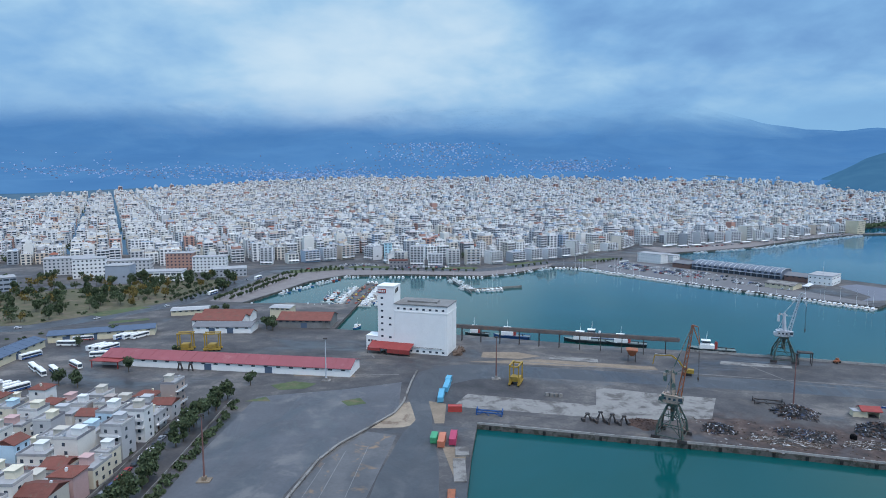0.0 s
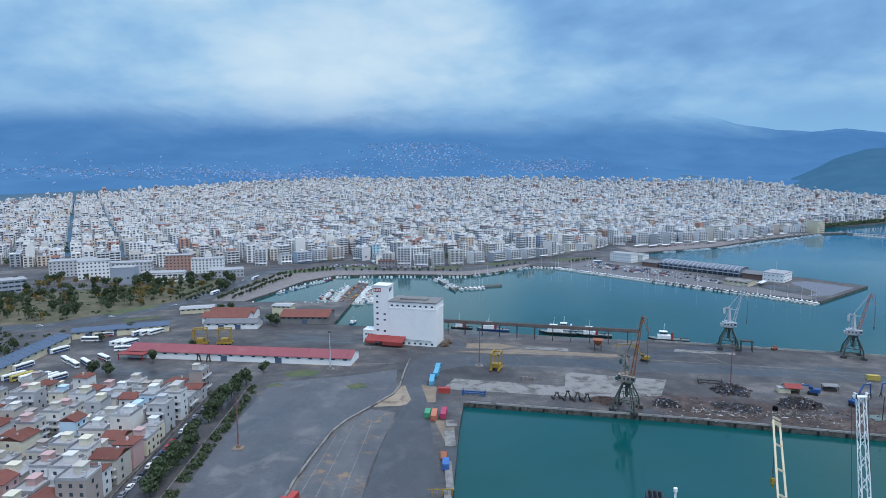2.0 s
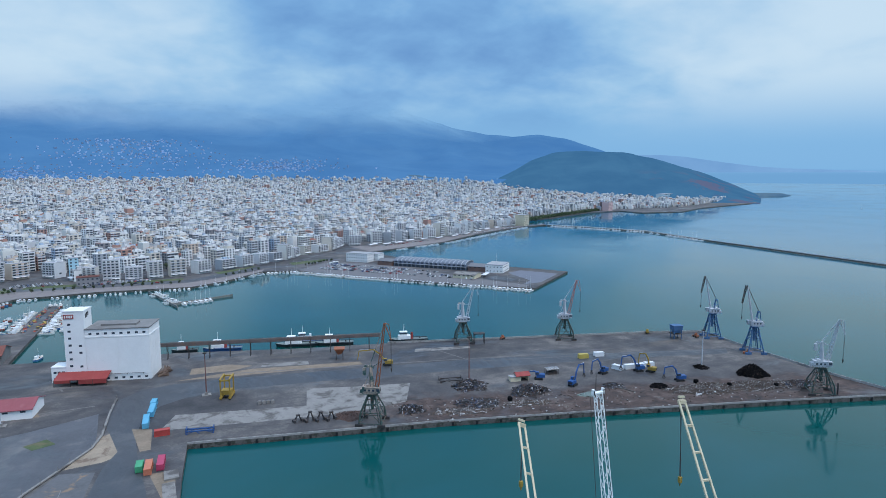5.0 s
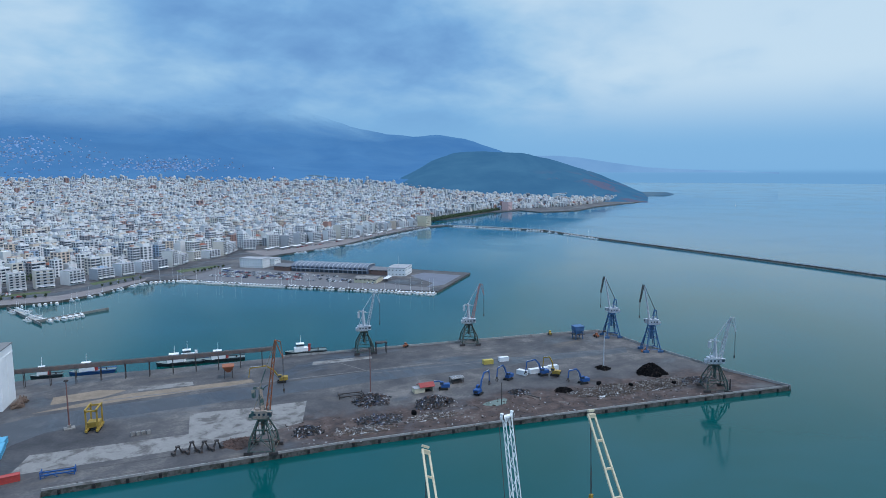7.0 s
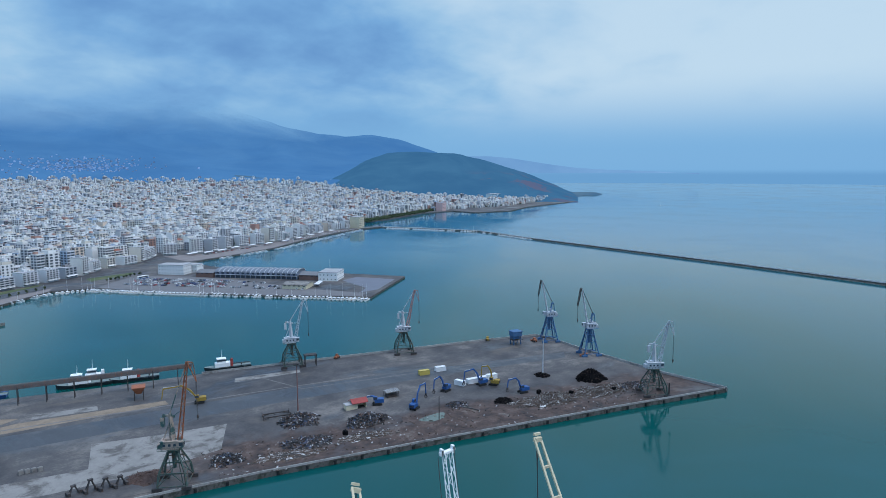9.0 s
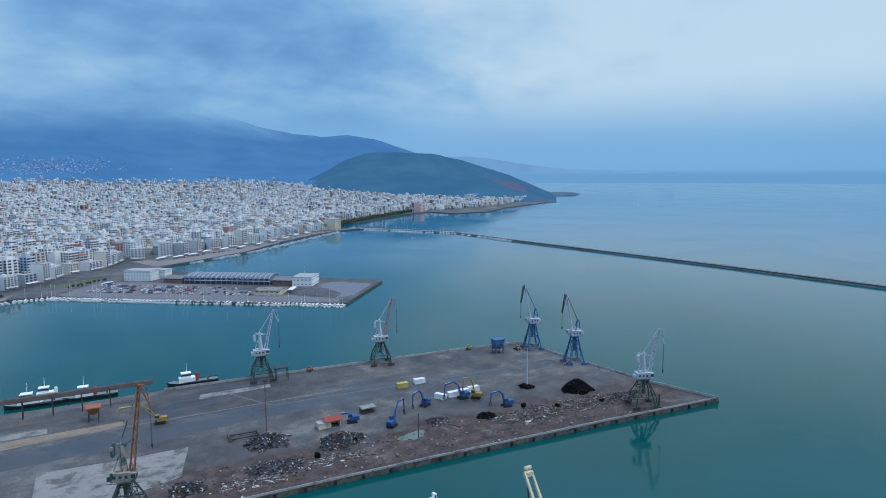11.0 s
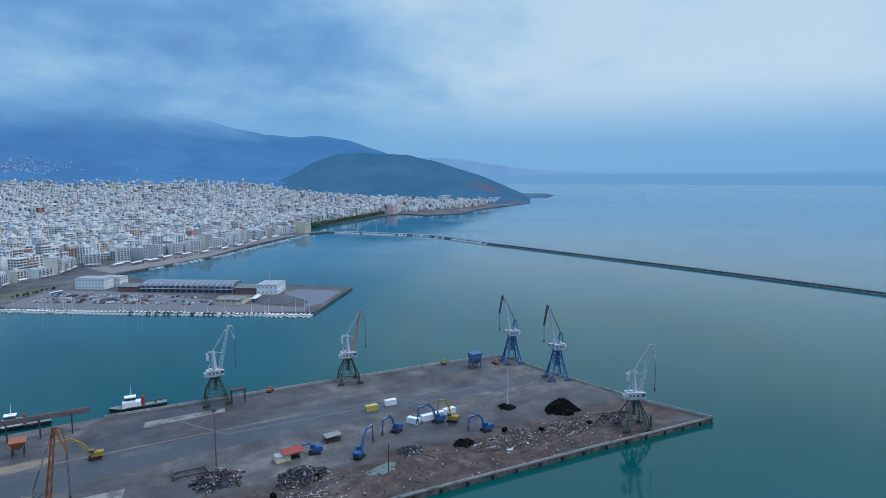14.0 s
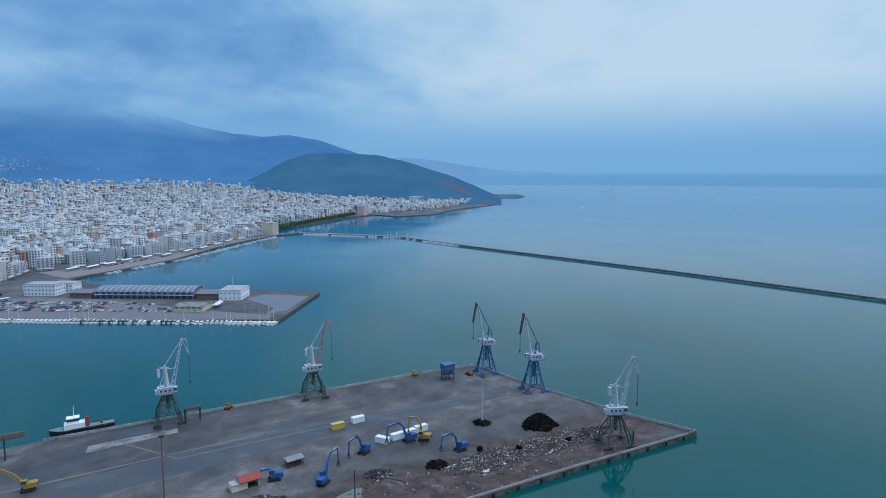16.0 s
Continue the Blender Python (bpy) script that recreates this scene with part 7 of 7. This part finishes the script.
def house(x, y, deg, w, d, storeys, roof, z=2.0):
    label = {"tile": "pale rendered house with a red clay tile roof", "flat": "pale rendered house with a flat roof terrace"}[roof]
    t = thing("house", label, "house", turned(x, y, z, deg), "houses of the near quarter")
    h = storeys * 3.0 + 0.4
    part("wall", Geo().box(-w / 2, -d / 2, 0, w / 2, d / 2, h), M_HOUSE, t)
    if roof == "tile":
        r = Geo()
        if rng.random() < 0.5:
            r.hip(-w / 2, -d / 2, w / 2, d / 2, h + 0.25, 1.9, 0.45)
        else:
            r.gable(-w / 2, -d / 2, w / 2, d / 2, h + 0.25, 1.8, 0.4)
            r.quad([(-w / 2, -d / 2, h), (-w / 2, 0, h + 1.9), (-w / 2, d / 2, h)]).quad([(w / 2, -d / 2, h), (w / 2, d / 2, h), (w / 2, 0, h + 1.9)])
        part("roof", r, M_TILE, t, "weathered red clay tiles")
        part("chimney", Geo().box(w * 0.2, 0.5, h, w * 0.2 + 0.7, 1.2, h + 2.4), M_HOUSE, t)
    else:
        r = Geo().box(-w / 2 - 0.1, -d / 2 - 0.1, h, w / 2 + 0.1, d / 2 + 0.1, h + 0.15)
        for a in ((-w / 2 - 0.1, -d / 2 - 0.1, w / 2 + 0.1, -d / 2 + 0.1), (-w / 2 - 0.1, d / 2 - 0.1, w / 2 + 0.1, d / 2 + 0.1), (-w / 2 - 0.1, -d / 2 + 0.1, -w / 2 + 0.1, d / 2 - 0.1), (w / 2 - 0.1, -d / 2 + 0.1, w / 2 + 0.1, d / 2 - 0.1)):
            r.box(a[0], a[1], h + 0.15, a[2], a[3], h + 1.0)
        part("roof", r, M_FLATROOF, t, "grey roof terrace with parapet")
        part("stair_hut", Geo().box(-1.6, 0, h + 0.15, 1.6, d / 2 - 0.5, h + 2.7).box(-1.9, -0.3, h + 2.7, 1.9, d / 2 - 0.3, h + 2.9), M_HOUSE, t)
        if rng.random() < 0.6:
            part("solar_heater", Geo().tube((1.9, -1.5, h + 1.5), (3.7, -1.5, h + 1.5), 0.3, 0.3, 8).box(2.0, -3.0, h + 0.5, 3.6, -1.7, h + 0.62), M_TANK, t)
    n = max(2, int(w / 3.4))
    for s in range(storeys):
        for i in range(n):
            xx = -w / 2 + (i + 0.5) * w / n
            if s == 0 and i == 0:
                part("door", DOORH, (), t, at=pose(xx, -d / 2 - 0.04, 0.05))
            else:
                part("window", WINH, (), t, at=pose(xx, -d / 2 - 0.04, s * 3 + 1.0))
        part("window", WINH, (), t, at=pose(w / 2 + 0.04, rng.uniform(-1.5, 1.5), s * 3 + 1.0, 0, 0, 90))
        if s and rng.random() < 0.75:
            b = Geo().box(-w / 2 + 0.3, -d / 2 - 1.3, s * 3 - 0.12, w / 2 - 0.3, -d / 2 - 0.003, s * 3 + 0.04).box(-w / 2 + 0.3, -d / 2 - 1.3, s * 3 + 0.04, w / 2 - 0.3, -d / 2 - 1.2, s * 3 + 0.95)
            part("balcony", b, M_SLAB, t)


for r_ in range(11):
    for c_ in range(14):
        x = -132.5 - c_ * 10.2 - (c_ // 2) * 3.6 + rng.uniform(-1.6, 1.6)
        y = 141 + r_ * 11.4 + rng.uniform(-1.8, 1.8)
        if x < -0.82 * (y + 63) - 22 or x > -128 or x < -244:
            continue
        if y > 255 and x < -205:
            continue
        st = rng.choice((1, 1, 2, 2, 2, 3, 3)) if c_ > 1 else rng.choice((2, 3, 4, 4))
        house(x, y, rng.choice((0, 0, 90, -90)) + rng.uniform(-2, 2) - 4, rng.uniform(6.5, 10.5), rng.uniform(6.5, 10), st, "tile" if rng.random() < 0.42 and st < 4 else "flat")
for i in range(14):
    tree("broad", rng.uniform(-225, -130), rng.uniform(145, 262), 2, rng.uniform(0.4, 0.7), "garden trees")


# ---- apartment blocks on the seafront ----
APT_WIN = Geo().box(-1.45, -0.06, 0, 1.45, 0.06, 2.0).mesh("window", M_GLASS)


def apartment_kind(w, d, storeys, seed, tint=None, balconies=True):
    q = random.Random(seed)
    t = thing("apartment_block", "pale concrete apartment block with balconies and flat roof", "apartment block", group="seafront blocks")
    h = storeys * 3.1 + 1.2
    part("wall", Geo().box(-w / 2, -d / 2, -1, w / 2, d / 2, h), tint or M_WALL, t)
    roof = Geo().box(-w / 2 - 0.15, -d / 2 - 0.15, h, w / 2 + 0.15, d / 2 + 0.15, h + 0.3)
    part("roof", roof, M_FLATROOF, t)
    part("stair_hut", Geo().box(-2.2, -1, h + 0.3, 2.2, 3, h + 3.2).box(3.4, -2, h + 0.3, 5.0, -0.5, h + 1.8), tint or M_WALL, t)
    n = max(3, int(w / 4.6))
    for s in range(storeys):
        z = s * 3.1 + 1.2
        for i in range(n):
            part("window", APT_WIN, (), t, at=pose(-w / 2 + (i + 0.5) * w / n, -d / 2 - 0.05, z + 0.4))
        if s and balconies:
            part("balcony", Geo().box(-w / 2 + 0.2, -d / 2 - 1.5, z - 0.1, w / 2 - 0.2, -d / 2 - 0.004, z + 0.08).box(-w / 2 + 0.2, -d / 2 - 1.5, z + 0.08, w / 2 - 0.2, -d / 2 - 1.38, z + 1.0), M_SLAB, t)
    part("side_windows", APT_WIN, (), t, at=pose(w / 2 + 0.05, 0, 4.6, 0, 0, 90))
    part("awning", Geo().quad([(-w / 2 + 0.5, -d / 2 - 0.02, 3.9), (w / 2 - 0.5, -d / 2 - 0.02, 3.9), (w / 2 - 0.5, -d / 2 - 2.6, 3.0), (-w / 2 + 0.5, -d / 2 - 2.6, 3.0)][::-1]), M_SLAB, t)
    return t


KIND = [apartment_kind(18, 14, 6, 1), apartment_kind(16, 13, 7, 2), apartment_kind(19, 14, 5, 3), apartment_kind(15, 13, 4, 4, None, False), apartment_kind(19.5, 14, 6, 5, M_SLAB), apartment_kind(14, 12, 3, 6, None, False), apartment_kind(18.5, 14, 7, 7)]
FRONT = [(-235, 694), (-195, 701), (-157, 726), (-139, 736), (-117, 750), (-87, 724), (-72, 690), (-52, 686), (-11, 684), (33, 690), (66, 710), (111, 735), (150, 760), (178, 797), (228, 828), (262, 880), (296, 872), (330, 868), (353, 886), (385, 911), (442, 923), (522, 972), (584, 1022), (637, 1047), (690, 1066)]
used = []
for a, b in zip(FRONT[:-1], FRONT[1:]):
    d = Vector((b[0] - a[0], b[1] - a[1], 0))
    n = max(1, int(d.length / 20.5))
    ang = math.degrees(math.atan2(d.y, d.x))
    for depth in (0,):
        for i in range(n):
            p = Vector((*a, 0)) + d * ((i + 0.5) / n) + Vector((-d.y, d.x, 0)).normalized() * (7 + depth * 24)
            if any((p - q).length < 15 for q in used):
                continue
            used.append(p)
            k = rng.choice(KIND if a[0] < 200 else [KIND[0], KIND[1], KIND[4], KIND[6], KIND[4]])
            m = turned(p.x, p.y, 2.0, ang) @ Matrix.Diagonal((rng.uniform(0.82, 1.08), 1.0, rng.uniform(0.72, 1.12), 1.0))
            if k.get("placed"):
                copy_thing(k, m)
            else:
                k["placed"] = 1
                k.matrix_basis = m
for k in KIND:
    if not k.get("placed"):
        k.matrix_basis = turned(-420 + 30 * KIND.index(k), 700, 2.0, 10)
    else:
        del k["placed"]


def landmark(name, label, x, y, deg, w, d, h, mat, storeys, bays, roof_mat=None, category="building", win=(1.6, 1.5)):
    t = thing(name, label, category, turned(x, y, 2, deg))
    part("wall", Geo().box(-w / 2, -d / 2, 0, w / 2, d / 2, h), mat, t)
    part("roof", Geo().box(-w / 2 - 0.3, -d / 2 - 0.3, h, w / 2 + 0.3, d / 2 + 0.3, h + 0.5), roof_mat or M_FLATROOF, t)
    wm = Geo().box(-win[0] / 2, -0.07, 0, win[0] / 2, 0.07, win[1]).mesh("window", M_GLASS)
    for s in range(storeys):
        z = (s + 0.35) * h / storeys
        for i in range(bays):
            part("window", wm, (), t, at=pose(-w / 2 + (i + 0.5) * w / bays, -d / 2 - 0.05, z))
        nb = max(2, int(bays * d / w))
        for i in range(nb):
            part("window", wm, (), t, at=pose(w / 2 + 0.05, -d / 2 + (i + 0.5) * d / nb, z, 0, 0, 90))
    return t


M_BLUEGREY = material("blue_grey_render", (0.32, 0.36, 0.42), 0.85, vary=0.1, size=5, fine=0.8)
landmark("hotel_block", "large blue-grey hotel block with rows of windows", -405, 640, 25, 46, 22, 17, M_WALL, 5, 12)
landmark("hotel_wing", "white hotel wing with regular windows", -372, 618, 25, 30, 20, 19, M_WHITE, 5, 8)
landmark("office_terraces", "long blue-grey terraced office building", -425, 530, 40, 60, 20, 12, M_BLUEGREY, 3, 12, win=(4.2, 1.6))
landmark("theatre", "windowless blue-grey concrete theatre tower", -323, 583, 8, 22, 18, 17, M_BLUEGREY, 1, 2)
landmark("theatre_hall", "long low white hall with strip windows", -290, 598, 8, 42, 18, 9, M_WHITE, 2, 8, win=(4.2, 1.4))
landmark("harbour_office", "two-storey grey building with hipped dark roof", -232, 622, 18, 34, 20, 8, M_WALL, 2, 9)
landmark("city_block", "blue-grey modern office block", -345, 640, 14, 48, 18, 14, M_WALL, 4, 12)
landmark("city_block", "white apartment block above the park", -262, 652, 8, 34, 15, 16, M_WHITE, 5, 9)
landmark("city_block", "cream apartment block above the park", -300, 668, 8, 28, 15, 18, M_WALL, 5, 7)
landmark("blue_tower", "pale turquoise corner tower block", -77, 716, 5, 9, 9, 23, material("turquoise_render", (0.42, 0.64, 0.72), 0.8, vary=0.1, size=4, fine=0.6), 7, 2)
landmark("red_roof_house", "blue-grey house with a red tiled roof on the seafront", -62, 676, 3, 20, 11, 8, M_WALL, 2, 5, M_TILE)
landmark("corner_house", "yellow waterfront block at the end of the row", 700, 1062, 30, 24, 20, 22, bpy.data.materials["cream_wall"], 6, 6)
landmark("pink_block", "pink and white block by the far shore", 1185, 1368, 30, 34, 20, 24, material("pink_render", (0.62, 0.42, 0.4), 0.85, vary=0.1, size=5, fine=0.8), 6, 6)
landmark("glass_hospital", "long pale glass-fronted building below the hill", 1740, 1700, 25, 120, 25, 28, material("pale_glass_wall", (0.42, 0.55, 0.62), 0.5, vary=0.08, size=8, fine=1), 5, 14, win=(5, 2.6))
for i, (x, y) in enumerate(((300, 862), (322, 862), (345, 872), (372, 892), (402, 902), (432, 908), (470, 926), (505, 948), (545, 980), (580, 1008), (612, 1024))):
    t = thing("cafe_canopy", "long white cafe canopy along the waterfront", "canopy", turned(x, y - 8, 2, 30), "waterfront canopies")
    part("roof", Geo().gable(-9, -2.5, 9, 2.5, 3.2, 0.8, 0.3), M_SLAB, t)
    for cx in (-8, 0, 8):
        for cy in (-2.2, 2.2):
            part("post", Geo().beam((cx, cy, 0), (cx, cy, 3.1), 0.15), M_STEEL_GREY, t)

# ---- buildings on the marina pier ----
hall = thing("customs_hall", "long brick customs hall with ribbed barrel-vault roofs", "hall", turned(257, 657, 2, PIER2))
brick_red = material("old_brick", (0.2, 0.12, 0.1), 0.9, vary=0.25, size=3, fine=0.5)
part("wall", Geo().box(0, 0, 0, 92, 24, 6.2), material("blue_grey_hall", (0.17, 0.21, 0.28), 0.8, vary=0.2, size=5, fine=0.8), hall)
nv = 18
VAULT = material("vault_sheet", (0.15, 0.175, 0.215), 0.6, vary=0.25, size=4, fine=0.6)
for i in range(nv):
    x0, x1 = i * 92 / nv, (i + 1) * 92 / nv - 0.8
    g = Geo()
    prev = None
    for k in range(9):
        a = math.pi * k / 8
        p = (12 - 12.6 * math.cos(a), 6.2 + 3.4 * math.sin(a))
        if prev:
            g.quad([(x0, prev[0], prev[1]), (x1, prev[0], prev[1]), (x1, p[0], p[1]), (x0, p[0], p[1])])
            g.quad([(x0, prev[0], prev[1]), (x0, p[0], p[1]), (x0, 12, 6.2)]).quad([(x1, p[0], p[1]), (x1, prev[0], prev[1]), (x1, 12, 6.2)])
        prev = p
    part("vault", g, VAULT, hall)
    rib = Geo()
    for k in range(8):
        a, b = math.pi * k / 8, math.pi * (k + 1) / 8
        rib.beam((x1 + 0.3, 12 - 12.6 * math.cos(a), 6.3 + 3.4 * math.sin(a)), (x1 + 0.3, 12 - 12.6 * math.cos(b), 6.3 + 3.4 * math.sin(b)), 0.5)
    part("rib", rib, M_STEEL_GREY, hall)
BAY = Geo().box(-2.2, -0.08, 0.1, 2.2, 0.05, 3.2).mesh("bay_door", M_GLASS)
for i in range(16):
    part("bay_door", BAY, (), hall, at=pose(3 + i * 5.7, -0.02, 0))
    part("window", APT_WIN, (), hall, at=pose(3 + i * 5.7, -0.05, 4.2))
part("gallery", Geo().box(0, -1.6, 3.5, 92, -0.01, 3.75), M_STEEL_GREY, hall)
warehouse("brick_annexe", "old brick annexe with grey pitched roof", 318, 585, PIER2, 22, 22, 5.0, 2.2, bpy.data.materials["grey_sheet_roof"], brick_red, (), 4)
warehouse("brick_annexe", "old brick annexe with grey pitched roof", 242, 673, PIER2, 20, 20, 5.0, 2.2, bpy.data.materials["grey_sheet_roof"], brick_red, (), 4)
landmark("port_authority", "white three-storey port building beside the car park", 233, 712, PIER2, 30, 16, 10.5, M_WHITE, 3, 9, win=(1.1, 1.2))
landmark("port_authority", "white two-storey port wing", 252, 716, PIER2, 22, 14, 8.5, M_WHITE, 2, 6, win=(1.1, 1.2))
landmark("pilot_station", "white cube-shaped pilot station with roof aerial", 346, 567, PIER2 + 2, 20, 26, 8.6, M_WHITE, 2, 5, win=(1.2, 0.9))
solid("aerial", Geo().tube((0, 0, 0), (0, 0, 12), 0.18, 0.06), M_STEEL_GREY, "thin steel aerial on the pilot station roof", "aerial", turned(344, 566, 11.1))
warehouse("boat_shed", "cream low shed with orange gable and pale roof", 281, 549, PIER2, 24, 20, 4.0, 1.4, M_PALE, bpy.data.materials["cream_wall"], (), 5)
for i in range(3):
    p = Vector((312 + i * 4, 538 + i * 4, 0))
    t = thing("marquee", "small white marquee tent on the pier", "tent", turned(p.x, p.y, 2, PIER2))
    part("canopy", Geo().hip(-2.4, -2.4, 2.4, 2.4, 2.8, 1.5, 0.2), M_SLAB, t)
    for cx in (-2.2, 2.2):
        for cy in (-2.2, 2.2):
            part("pole", Geo().beam((cx, cy, 0), (cx, cy, 2.7), 0.1), M_STEEL_GREY, t)

# ---- hillside villages, far off ----
vil = Geo()
for i in range(2100):
    c = rng.choice(((-60, 3560, 330, 190), (-20, 3500, 260, 150), (-700, 3080, 420, 110), (-700, 3080, 420, 110), (640, 3250, 240, 80), (-1500, 2800, 600, 150)))
    x, y = c[0] + rng.gauss(0, c[2] * 0.6), c[1] + rng.gauss(0, c[3] * 1.2)
    r, a = math.hypot(x, y), math.degrees(math.atan2(x, y))
    if r < 2800:
        z = float(rise(x, y)) if r < 2760 else 80
    else:
        z = float(mountain_height(np.array([x]), np.array([y]), np.array([r]), np.array([a]))[0])
    if z > 285:
        continue
    w_, h_ = rng.uniform(5, 10), rng.uniform(3, 6)
    vil.box(-w_ / 2, -3, -4, w_ / 2, 3, h_, 0, top=1, bottom=False, turn=pose(x, y, z, 0, 0, rng.uniform(-30, 30)))
# white walls with the blue of distance haze mixed into their base colour
M_VILLAGE_HAZE = material("hazed_village_wall", (0.28, 0.38, 0.54), 0.9, vary=0.2, size=20, fine=5, per_piece=0.8, bump=0)
solid("hillside_village", vil, (M_VILLAGE_HAZE, M_VILLAGE_HAZE), "scattered small white houses of hillside villages, painted haze blue", "houses", kind="stuff")
